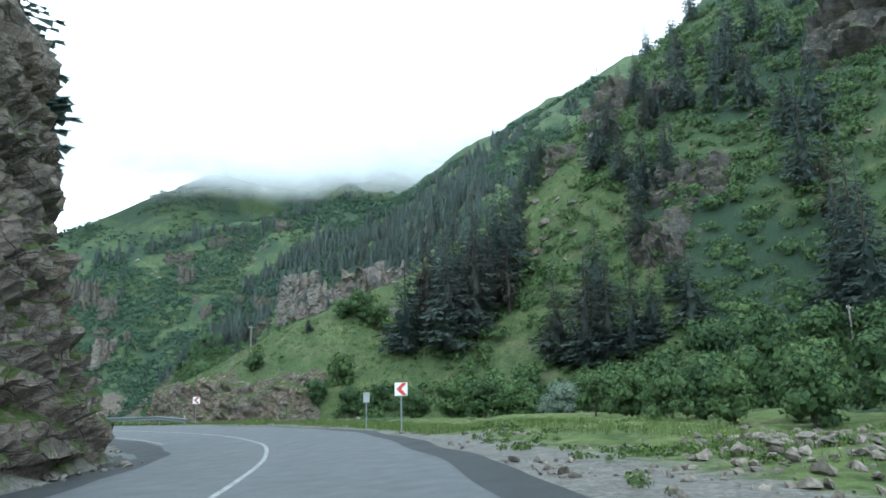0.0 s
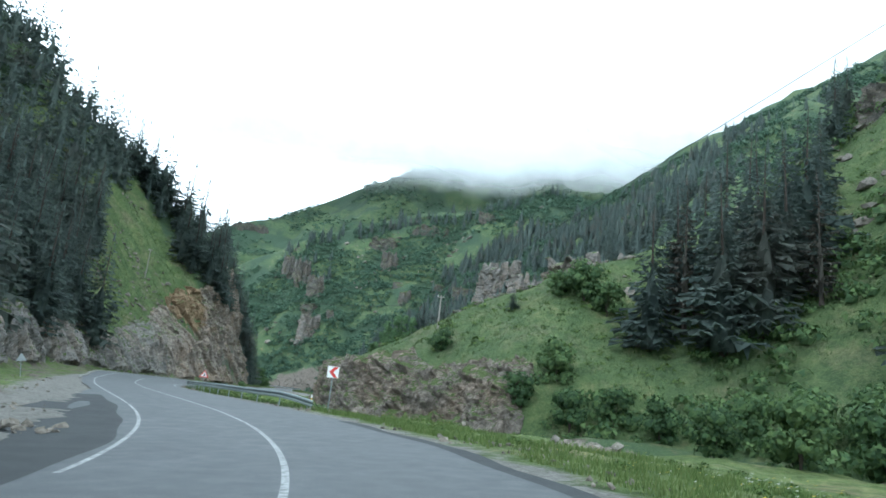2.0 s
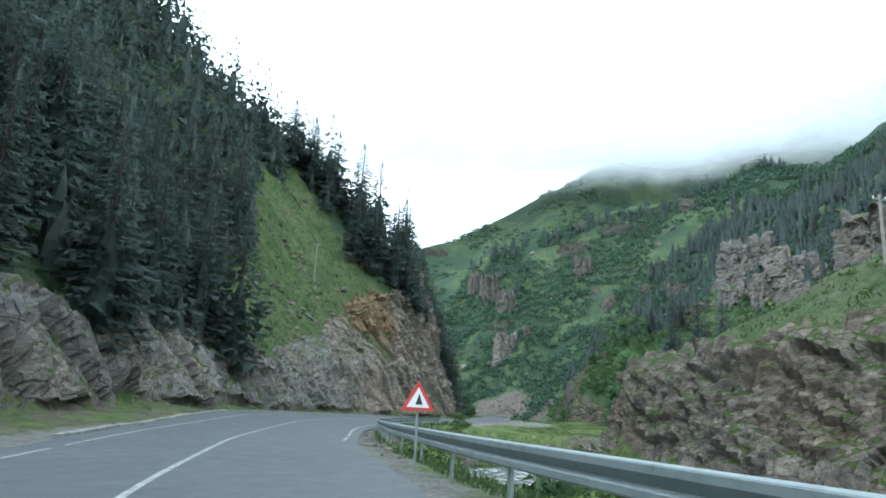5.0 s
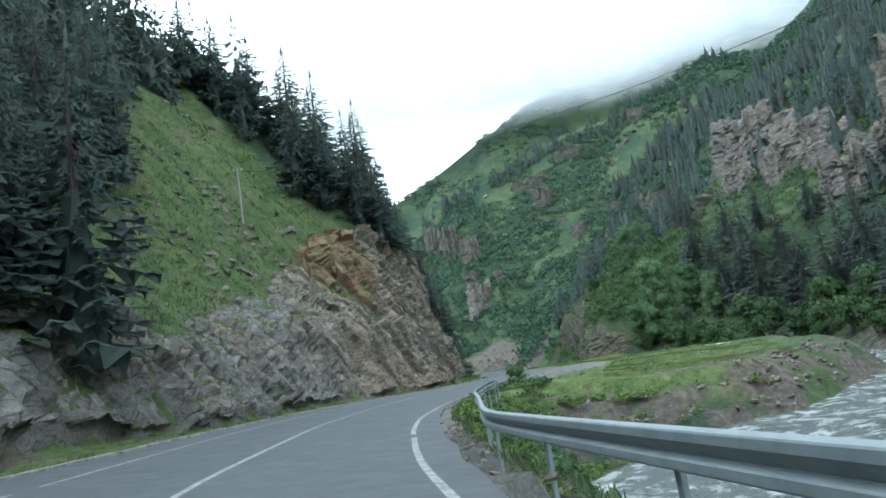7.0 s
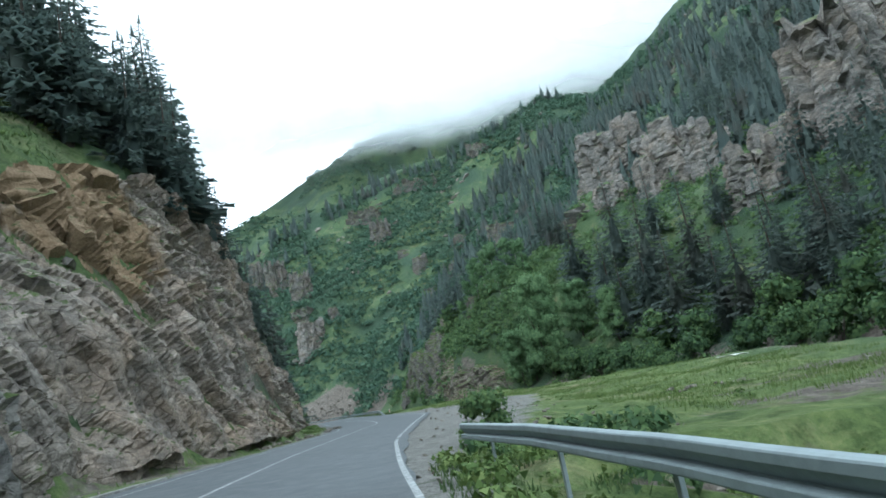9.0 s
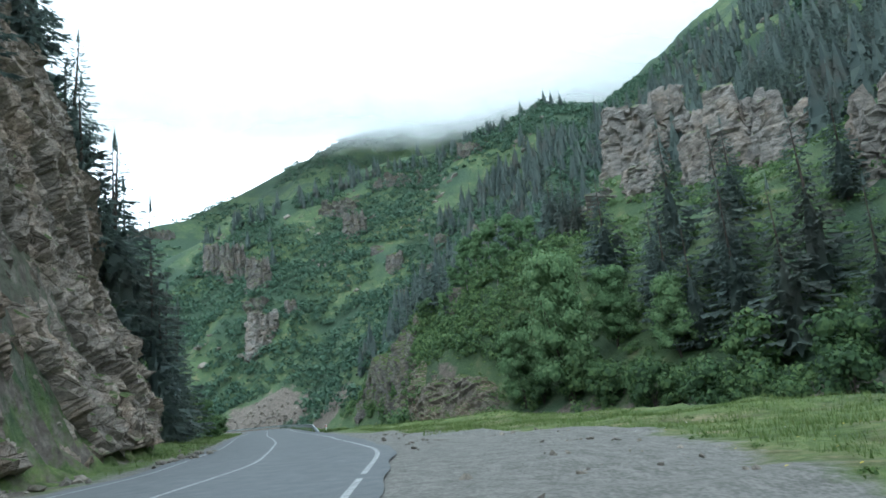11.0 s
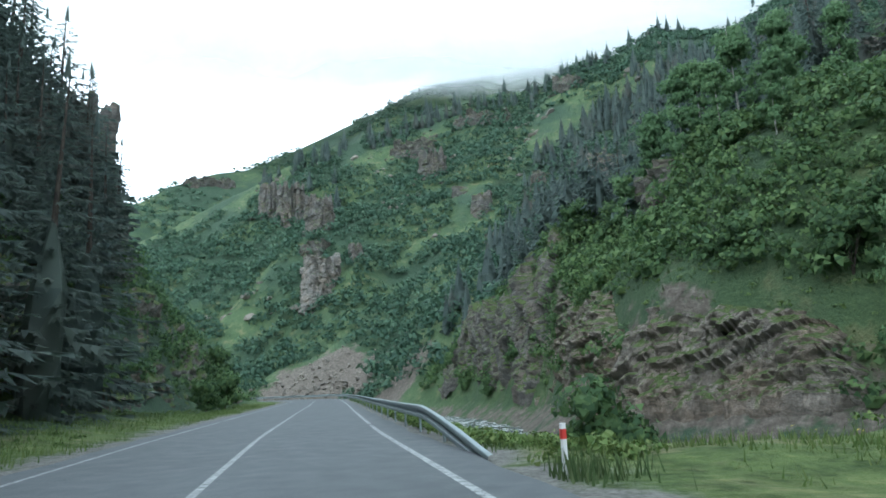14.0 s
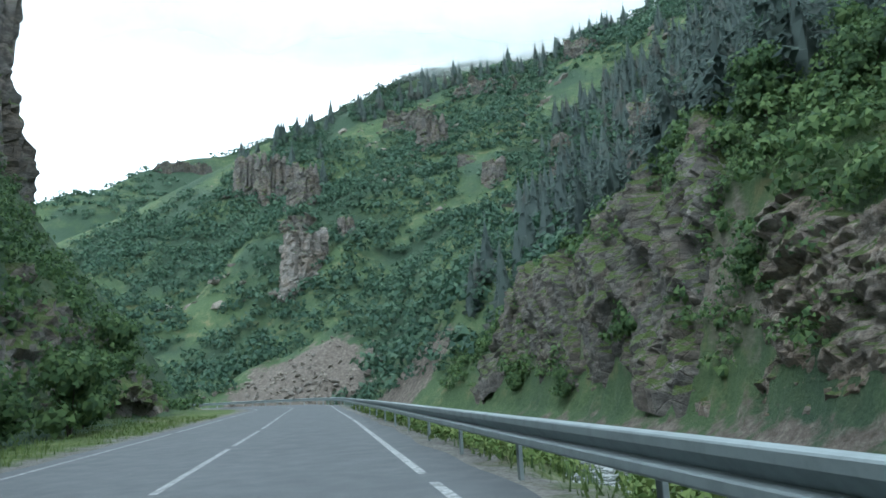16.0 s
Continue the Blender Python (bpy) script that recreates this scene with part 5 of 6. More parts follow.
g = np.random.default_rng(5)
far = []
for cx, cy, r, n in [(-81, 430, 26, 60), (-103, 508, 20, 40), (-116, 494, 18, 34), (-132, 476, 14, 24), (-59, 432, 22, 46), (-45, 420, 24, 50), (-30, 375, 22, 40), (-12, 340, 26, 55), (-130, 426, 16, 30), (-130, 384, 14, 26), (-92, 364, 20, 40), (-108, 400, 18, 36), (-79, 482, 20, 40), (-60, 475, 20, 36), (-100, 455, 20, 44), (-144, 362, 9, 14),
                     (-40, 460, 22, 40), (-20, 440, 24, 44), (5, 420, 26, 40), (0, 300, 20, 36), (15, 330, 26, 40), (-20, 312, 14, 20), (8, 270, 18, 28), (-28, 280, 12, 18), (-35, 260, 12, 18), (-85, 340, 12, 20), (-120, 366, 12, 20), (-60, 300, 9, 10), (-26, 330, 12, 22), (-44, 352, 14, 26), (-20, 480, 25, 45), (10, 465, 26, 45), (-45, 505, 20, 36), (30, 440, 25, 36), (-5, 520, 22, 36), (60, 470, 24, 40), (75, 450, 24, 40), (35, 485, 22, 36)]:
    n = int(n * 0.95)
    a, q = g.uniform(0, 6.28, n), np.sqrt(g.uniform(0, 1, n)) * r
    far.append(np.stack([cx + q * np.cos(a), cy + q * np.sin(a)], 1))
tops = np.stack([g.uniform(-290, -70, 60), np.zeros(60)], 1)
tops[:, 1] = np.interp(tops[:, 0], *CREST_R[:2]) + g.normal(size=60) * 5
far.append(tops)
far.append(np.stack([g.uniform(-262, -236, 16), g.uniform(488, 512, 16)], 1))
far.append(np.concatenate([CREST_SPRUCES, CREST_SPRUCES + g.uniform(-5, 5, CREST_SPRUCES.shape)]))
low_spruces("spruce_wood", WOOD_LEFT, "dense dark spruce wood on the steep slope over the road", 12, 6, 2, 16.0)
p = scatter(700, -75, 15, 200, 330, 4.6, 31)
p = p[inside(p[:, 0], p[:, 1], [(-56, 214), (-36, 196), (0, 240), (14, 330), (-48, 326), (-58, 306), (-40, 268), (-44, 234)]) & (fbm(p[:, 0] * 0.06, p[:, 1] * 0.06, 2, 77) > -0.35)]
low_spruces("spruce_wood", p[:240], "dark spruce wood under the rock faces", 12, 7, 2, 13.0)
low_spruces("spruce_wood", np.concatenate([WOOD_NORTH, WOOD_HILL, WOOD_GORGE]), "dark spruces on the slope over the road", 13, 7, 2, 14.5)
low_spruces("spruce_wood", np.concatenate(far), "dark spruce wood on the far mountain slope", 9, 6, 1, 13.0, 0.62)


def clumps(name, places, sizes, count, leaf, mat, label, seed, flat=0.75, core=0.0):
    """Many shrubs of leaf sprays over a few lumps each, as one mesh."""
    g = np.random.default_rng(seed)
    n, k = len(places), 4
    z = height(places[:, 0], places[:, 1])
    # the lumps of every shrub: one in the middle, the rest round it
    a, off = g.uniform(0, 6.28, (n, k)), g.uniform(0.3, 0.62, (n, k)) * (np.arange(k) > 0)
    lx, ly = places[:, :1] + off * np.cos(a) * sizes[:, None], places[:, 1:] + off * np.sin(a) * sizes[:, None]
    lr = sizes[:, None] * np.where(np.arange(k) > 0, g.uniform(0.38, 0.62, (n, k)), 0.75)
    lz = z[:, None] + lr * flat * 0.35 + (np.arange(k) > 0) * g.uniform(0.0, 0.35, (n, k)) * sizes[:, None] * flat
    m = n * count
    i, j = np.repeat(np.arange(n), count), g.choice(k, m, p=(0.4, 0.2, 0.2, 0.2))
    d = g.normal(size=(m, 3))
    d[:, 2] = np.abs(d[:, 2]) * 0.95 - 0.12
    d = unit(d)
    r = lr[i, j] * g.uniform(0.82, 1.1, m)
    p = np.stack([lx[i, j], ly[i, j], lz[i, j]], 1) + d * np.stack([r, r, r * flat], 1)
    tri, nn = sprays(g, p, d, leaf * sizes[i] * g.uniform(0.6, 1.4, m))
    if not core:
        return tagged(new(name, tri_mesh(name, wound(tri, nn), mat)), label, "shrubs", kind="stuff")
    a = np.radians([-40, 20, 88])
    body = ring_core(np.cos(a), np.sin(a), g, 0.25, 5)
    bodies = body[None] * (sizes * core)[:, None, None, None] * np.array([1, 1, flat * 1.1]) + np.stack([places[:, 0], places[:, 1], z + sizes * 0.1], 1)[:, None, None, :]
    bn = np.tile(unit(body.mean(1) + np.array([0, 0, 0.35])), (n, 1))
    v = wound(np.concatenate([tri, bodies.reshape(-1, 3, 3)]), np.concatenate([nn, bn]))
    return tagged(new(name, tri_mesh(name, v, mat)), label, "shrubs", kind="stuff")


# -- shrubs of the mountain beyond the river --
p = scatter(30000, -345, 130, 330, 575, 3.5, 6)
_, _, sr = to_poly(p[:, 0], p[:, 1], FOOT_R)
up = to_poly(p[:, 0], p[:, 1], FOOT_R)[0]
nz = fbm(p[:, 0] * 0.03, p[:, 1] * 0.03, 4, 66)
scree = ((p[:, 0] + 191) / 17) ** 2 + ((p[:, 1] - 383) / 12) ** 2 < 1.0 + 0.5 * nz
dense = np.interp(up, [70, 105, 135, 170], [1.3, 0.85, 0.45, 0.4]) * np.where(p[:, 0] > -110, 1.0, 1.0)
open_slope = (p[:, 0] < -235) & (p[:, 1] < 470)
ok = (sr > 0) & (up > 5) & ~scree & (nz > 0.55 - 1.35 * dense) & ~(open_slope & (nz > 0.25)) & (p[:, 1] < np.interp(p[:, 0], *CREST_R[:2]) + 6)
q = p[ok]
gs = np.random.default_rng(8)
clumps("shrub_slope", q, gs.uniform(1.5, 3.9, len(q)), 50, 0.2, LEAVES_FAR, "dense green shrubs covering the mountain slope", 9, 1.1)
g = np.random.default_rng(61)
low = p[(sr > 0) & (up > 5) & ~scree & (p[:, 1] < np.interp(p[:, 0], *CREST_R[:2]) + 6) & (p[:, 0] < 20)]
low = np.concatenate([low + g.uniform(-1.7, 1.7, low.shape) for _ in range(2)])
low = low[g.random(len(low)) < 0.55]
clumps("low_shrubs", low, g.uniform(0.35, 1.0, len(low)), 10, 0.3, LEAVES_FAR, "low scattered shrubs on the open mountain slope", 62, 0.8)
# -- far mountain --
p = scatter(9000, -620, -60, 540, 880, 6.0, 16)
nz = fbm(p[:, 0] * 0.018, p[:, 1] * 0.018, 4, 67)
q = p[(nz > -0.12) & (height(p[:, 0], p[:, 1]) > 40)]
clumps("shrub_far", q, gs.uniform(1.8, 4.4, len(q)), 20, 0.3, LEAVES_FAR, "patches of shrubs on the far green mountain", 10)
# -- hill over the right bank --
p = scatter(9000, -40, 125, 60, 200, 2.1, 17)
ds, _, side = to_poly(p[:, 0], p[:, 1], FOOT_S)
nz = fbm(p[:, 0] * 0.07, p[:, 1] * 0.07, 3, 68)
clear = (p[:, 0] < -19) & (ds < 7.5)
grassy = (p[:, 0] < -2) & (ds > 5) | inside(p[:, 0], p[:, 1], [(2, 112), (14, 112), (30, 122), (20, 130), (5, 122)])
ok = (side > 0) & (ds > -1) & (ds < 75) & ~clear & np.where(grassy, nz > 0.75, nz > -0.55 - 0.9 * (p[:, 0] > 12))
q = p[ok]
clumps("shrub_hill", q, gs.uniform(0.9, 2.4, len(q)), 72, 0.155, LEAVES, "green shrubs on the hillside", 11, core=0.3)
q = p[(side > 0) & (ds > 2) & (ds < 70) & grassy & ~clear]
q = np.concatenate([q + gs.uniform(-1, 1, q.shape) for _ in range(2)])
clumps("hill_herbs", q, gs.uniform(0.2, 0.6, len(q)) * np.where(gs.random(len(q)) < 0.15, 2.0, 1.0), 24, 0.22, HERB, "low herbs and small shrubs on the grassy hill", 63)
# -- shrubs and scrub at the foot of the mountain beyond the river, and on the left walls --
p = scatter(9000, -150, -30, 190, 345, 2.35, 18)
up, _, sr = to_poly(p[:, 0], p[:, 1], FOOT_R)
nz = fbm(p[:, 0] * 0.08, p[:, 1] * 0.08, 3, 69)
bare = (p[:, 0] < -93) & (up < 4)
q = p[(sr > 0) & (up > 0) & (up < 75) & (nz > np.where(bare, -0.2, -0.75))]
clumps("shrub_bank", q, gs.uniform(0.9, 2.3, len(q)), 72, 0.135, LEAVES, "green shrubs along the river bank", 12, core=0.3)
p = scatter(9000, -200, -105, 188, 318, 1.7, 19)
d, i = lateral(p[:, 0], p[:, 1])
off = -d - np.interp(ROAD[i, 1], *W_LEFT)
q = p[(off > np.where(ROAD[i, 1] < 214, 9, 0.7)) & (off < 30) & (fbm(p[:, 0] * 0.1, p[:, 1] * 0.1, 3, 70) > np.where(ROAD[i, 1] > 225, -1.5, -0.25))]
clumps("shrub_wall", q, gs.uniform(0.8, 1.9, len(q)), 72, 0.135, LEAVES, "green shrubs hanging over the rock wall", 13, core=0.3)
p = scatter(5000, -135, -90, 124, 200, 1.6, 20)
d, i = lateral(p[:, 0], p[:, 1])
off = -d - np.interp(ROAD[i, 1], *W_LEFT)
q = p[(off > 4) & (off < 40) & (fbm(p[:, 0] * 0.2, p[:, 1] * 0.2, 3, 71) > 0.25)]
clumps("shrub_meadow", q, gs.uniform(0.2, 0.8, len(q)), 40, 0.18, HERB, "low green shrubs on the steep meadow", 14)

p = scatter(9000, -150, -84, 256, 356, 1.25, 23)
up, _, sr = to_poly(p[:, 0], p[:, 1], FOOT_R)
q = p[(sr > 0) & (up > np.where(p[:, 1] < 278, 4.6, 0.8)) & (up < 42) & (fbm(p[:, 0] * 0.1, p[:, 1] * 0.1, 3, 79) > np.where((p[:, 1] < 280) & (up < 13), -0.35, np.where(up < 3, -0.2, -0.9)))]
clumps("shrub_gorge", q, gs.uniform(0.7, 2.0, len(q)), 95, 0.15, LEAVES, "dense green shrubs over the gorge wall", 24, 1.0)
q = p[(sr > 0) & (up > 2.5) & (up < 20) & (p[:, 1] < 292)]
clumps("gorge_herbs", q, gs.uniform(0.15, 0.55, len(q)), 26, 0.22, HERB, "low herbs on the grassy ledge over the rock wall", 25)

# -- single bushes and leafy trees --
BUSHES = [leafy("bush", "round green leafy bush", "bush", "bushes", 3.0, 3.6, 1300, 0.15, LEAVES, BARK, 300 + k, 20, 5, 0.04) for k in range(3)]
WILLOW = leafy("bush", "pale silvery willow bush below the verge", "bush", "bushes", 3.4, 6.0, 3600, 0.11, LEAVES_SILVER, BARK, 310, 30, 7, 0.05)
TREES = [leafy("broadleaf_tree", "tall green broad-leaved tree beyond the river", "tree", "broad-leaved trees", 18.0, 13.0, 13000, 0.25, LEAVES_TREE, BARK, 320 + k, 80, 3, 0.22) for k in range(2)]
BIRCHES = [leafy("birch", "slender birch with a white trunk", "tree", "birches", 11.0, 4.4, 1900, 0.22, LEAVES_TREE, BIRCH, 330 + k, 30, 1, 0.13) for k in range(2)]
first = set()


def plant(bank, k, x, y, s=1.0, tall=1.0):
    src = bank[k % len(bank)]
    if id(src) not in first:
        first.add(id(src))
        return settle(src, x, y, s, tall)
    return put(src, x, y, s, 0.1, tall)


for k, (x, y, s) in enumerate([(-30.3, 110.7, 1.0), (-14, 115, 1.7), (-11, 113, 1.4), (-17, 116, 1.2), (6, 89, 1.5), (10, 87.5, 1.6), (2, 91, 1.4), (-5, 93.5, 1.3), (-13, 97, 1.3), (-18, 99, 1.2), (-15, 101, 1.4), (-9, 97, 1.2), (20, 80, 1.7), (24, 76, 1.7), (28, 73.5, 1.8),
                               (32, 70, 1.9), (36, 66, 2.0), (40, 63, 1.9), (17, 82.5, 1.5), (-41, 87, 1.25), (-79, 147, 0.55), (-110.6, 259.5, 2.2), (14, 27, 0.9), (17, 25, 1.0), (20, 23, 1.1), (16, 31, 1.0), (12.8, 31.5, 0.8), (19.5, 28.5, 1.1), (23, 25.5, 1.2), (11.5, 36, 0.8), (10.5, 40, 0.9), (13.5, 37, 1.0), (9.5, 45, 0.9), (13.5, 55.5, 1.2), (16, 52.5, 1.35), (18.5, 49.5, 1.3), (20.5, 46, 1.4), (22.5, 42, 1.4), (24.5, 38, 1.5), (26.5, 34, 1.5), (28, 29.5, 1.5), (30, 25, 1.6), (24, 46, 1.6), (28, 40, 1.7), (31, 33, 1.7), (6.5, 61.5, 1.15), (3.5, 63.5, 1.2), (0.5, 66, 1.1), (-3, 69, 1.0), (5, 66, 1.3), (1, 70, 1.2), (9, 64, 1.3), (14, 60, 1.4), (18, 56, 1.5)]):
    plant(BUSHES, k, x, y, s)
for k, (x, y, s) in enumerate([(-88, 259, 1.3), (-92, 263, 1.2), (-83, 246, 1.3), (-79, 240, 1.4), (-76, 233, 1.3), (-95, 262, 1.4), (-101, 266, 0.9), (-72, 226, 1.2), (-69, 220, 1.2), (-117, 296, 1.0), (-124, 310, 1.4), (-131, 322, 1.2), (-138, 333, 1.3), (-63, 210, 1.2), (-66, 217, 1.6), (-70, 223, 1.5), (-74, 229, 1.7), (-78, 236, 1.6), (-82, 242, 1.7), (-86, 248, 1.6), (-90, 253, 1.4), (-60, 211, 1.6), (-57, 206, 1.6), (-54, 200, 1.7), (-51, 194, 1.6), (-48, 188, 1.7), (-46, 181, 1.6), (-64, 221, 1.9), (-69, 230, 2.0), (-56, 211, 2.0), (-50, 200, 2.0), (-114, 300, 1.6), (-109, 296, 1.5), (-106, 304, 1.7), (-112, 308, 1.6),
                               (-148, 276, 1.2), (-152, 281, 1.3), (-157, 287, 1.2), (-161, 294, 1.3), (-146, 270, 1.0), (-166, 300, 1.1)]):
    plant(BUSHES, k, x, y, s)
plant([WILLOW], 0, 10.5, 58.5, 0.95, 1.0)
plant([WILLOW], 0, 9.0, 60.5, 0.7)
plant(TREES, 0, -86.5, 249, 0.86, 1.28)
plant(TREES, 1, -92.5, 255, 0.62)
plant(TREES, 1, -80, 250, 0.62)
plant(TREES, 0, -74, 240, 0.55)
for k, (x, y, s) in enumerate([(-102.4, 281, 1.0), (-97.4, 278.5, 1.05), (-99.5, 275.5, 0.8), (-105, 284, 0.9), (-94, 277, 0.95), (-108, 288, 0.8), (-100, 285, 0.9), (-92, 281, 0.9), (-96, 272, 0.7), (-104, 290, 0.95), (-90, 274, 0.8)]):
    plant(BIRCHES, k, x, y, s)
for x, y, h in [(-23, 116.5, 3.6), (-39, 147, 9)]:
    spruce(x, y, h, wide=1.5)


# ---- road furniture ----
def mat_plain(name, col, rough=0.5, metal=0.0, grime=0.25, scale=6.0):
    m, nt, b = node_mat(name, rough)
    dirty = tuple(c * 0.5 for c in col)
    nt.links.new(n_mix(nt, n_math(nt, "MULTIPLY", n_grey(nt, n_noise(nt, scale, 6, 0.7, n_place(nt)), 0.45, 0.75), grime * 2), col, dirty), b.inputs["Base Color"])
    b.inputs["Metallic"].default_value = metal
    b.inputs["Specular IOR Level"].default_value = 0.5
    return m


GALV = mat_plain("galvanised_steel", (0.24, 0.285, 0.29), 0.6, 0.2, 0.3, 3.0)
SIGN_WHITE = mat_plain("sign_white", (0.78, 0.78, 0.77), 0.45, 0, 0.1)
SIGN_RED = mat_plain("sign_red", (0.55, 0.04, 0.03), 0.45, 0, 0.12)
SIGN_BACK = mat_plain("sign_back", (0.33, 0.36, 0.37), 0.55, 0.4, 0.2)
BLACK = mat_plain("sign_black", (0.02, 0.02, 0.02), 0.5, 0, 0.1)
YELLOW = mat_plain("marker_yellow", (0.6, 0.42, 0.05), 0.5, 0, 0.2)
WOOD = mat_plain("grey_wood", (0.30, 0.28, 0.25), 0.9, 0, 0.4, 4.0)
BOARD = mat_plain("white_board", (0.75, 0.75, 0.73), 0.6, 0, 0.15)
CABLE = mat_plain("black_cable", (0.03, 0.03, 0.03), 0.6, 0, 0.1)


def prism(pts, y0, y1):
    """A flat outline in x and z, given depth in y."""
    bm = bmesh.new()
    a = [bm.verts.new((x, y0, z)) for x, z in pts]
    b = [bm.verts.new((x, y1, z)) for x, z in pts]
    bm.faces.new(a)
    bm.faces.new(b[::-1])
    n = len(pts)
    for k in range(n):
        bm.faces.new((a[k], b[k], b[(k + 1) % n], a[(k + 1) % n]))
    bmesh.ops.recalc_face_normals(bm, faces=bm.faces)
    return bm


def rod(p0, p1, r, sides=8, r1=None):
    bm = bmesh.new()
    v = Vector(p1) - Vector(p0)
    m = Matrix.Translation((Vector(p0) + Vector(p1)) / 2) @ v.to_track_quat("Z", "Y").to_matrix().to_4x4()
    bmesh.ops.create_cone(bm, cap_ends=True, segments=sides, radius1=r, radius2=r if r1 is None else r1, depth=v.length, matrix=m)
    return bm


def at_ground(ob, x, y, face, lift=0.0, lean=0.0):
    """Stands a thing on the ground; face: the way that its front (-y) looks, degrees from +y to the left."""
    ob.matrix_basis = Matrix.LocRotScale((x, y, float(height(np.array([x]), np.array([y]))[0]) + lift), Euler((0, radians(lean), radians(face + 180))), None)
    return ob


def chevron_sign(x, y, face, size=0.56, low=0.98, lean=0.0):
    root = tagged(new("chevron_sign"), "square white curve sign with a red chevron on a steel post", "road sign", "curve signs")
    part("post", rod((0, 0.05, -0.5), (0, 0.05, low + size * 0.9), 0.032), GALV, root)
    h = size / 2
    panel = part("panel", prism([(-h, low), (h, low), (h, low + size), (-h, low + size)], -0.012, 0.012), SIGN_WHITE, root)
    k = size
    pts = [(-0.36 * k, 0.5 * k), (0.08 * k, 0.96 * k), (0.44 * k, 0.96 * k), (0.0, 0.5 * k), (0.44 * k, 0.04 * k), (0.08 * k, 0.04 * k)]
    part("chevron", prism([(a, low + b) for a, b in pts], -0.018, -0.013), SIGN_RED, panel, "red chevron pointing along the bend")
    part("clamp", prism([(-0.07, low + 0.15), (0.07, low + 0.15), (0.07, low + 0.2), (-0.07, low + 0.2)], 0.014, 0.09), GALV, root)
    part("clamp", prism([(-0.07, low + size - 0.2), (0.07, low + size - 0.2), (0.07, low + size - 0.15), (-0.07, low + size - 0.15)], 0.014, 0.09), GALV, root)
    return at_ground(root, x, y, face, lean=lean)


chevron_sign(-1.85, 29.3, 180 + 12, 0.54, 1.5)
chevron_sign(-23.18, 65.22, 180 + 28, 0.63, 1.86)


def plate_sign(x, y, face):
    root = tagged(new("sign_plate"), "small grey rectangular sign seen from behind", "road sign")
    part("post", rod((0, 0.05, -0.5), (0, 0.05, 1.75), 0.028), GALV, root)
    panel = part("panel", prism([(-0.16, 1.3), (0.16, 1.3), (0.16, 1.78), (-0.16, 1.78)], -0.01, 0.01), SIGN_BACK, root)
    part("rim", prism([(-0.17, 1.29), (0.17, 1.29), (0.17, 1.31), (-0.17, 1.31)], -0.025, 0.012), SIGN_BACK, panel)
    part("rim", prism([(-0.17, 1.77), (0.17, 1.77), (0.17, 1.79), (-0.17, 1.79)], -0.025, 0.012), SIGN_BACK, panel)
    return at_ground(root, x, y, face)


plate_sign(-4.0, 35.4, 180 + 10)


def triangle_sign(x, y, face, back=False, size=0.75, low=1.25, lean=0.0):
    root = tagged(new("warning_sign"), "grey back of a triangular warning sign" if back else "red-edged triangular warning sign on a post by the guard rail", "road sign")
    part("post", rod((0, 0.05, -0.5), (0, 0.05, low + 0.5), 0.03), GALV, root)
    tri = lambda s, c: [(-s / 2, low + c), (s / 2, low + c), (0, low + c + s * 0.866)]
    panel = part("panel", prism(tri(size, 0), -0.012, 0.012), SIGN_BACK if back else SIGN_RED, root)
    if not back:
        part("face", prism(tri(size * 0.68, size * 0.09), -0.018, -0.013), SIGN_WHITE, panel, "white inner triangle")
        part("symbol", prism([(-0.06, low + 0.13), (0.1, low + 0.13), (0.02, low + 0.38)], -0.024, -0.019), BLACK, panel, "dark symbol of falling rocks")
    else:
        part("brace", prism([(-0.2, low + 0.12), (0.2, low + 0.12), (0.2, low + 0.16), (-0.2, low + 0.16)], -0.04, -0.013), GALV, panel)
    return at_ground(root, x, y, face, lean=lean)


triangle_sign(-43.0, 82.2, 180 + 38)
triangle_sign(-54.0, 74.0, 180 + 50, True, lean=-9)


# -- guard rails: a rolled beam on posts --
BEAM = [(0.0, 0.42), (0.055, 0.43), (0.088, 0.445), (0.095, 0.46), (0.095, 0.53), (0.082, 0.545), (0.012, 0.556), (0.0, 0.572), (0.085, 0.672), (0.095, 0.685), (0.095, 0.755), (0.085, 0.77), (0.05, 0.78), (0.0, 0.785)]


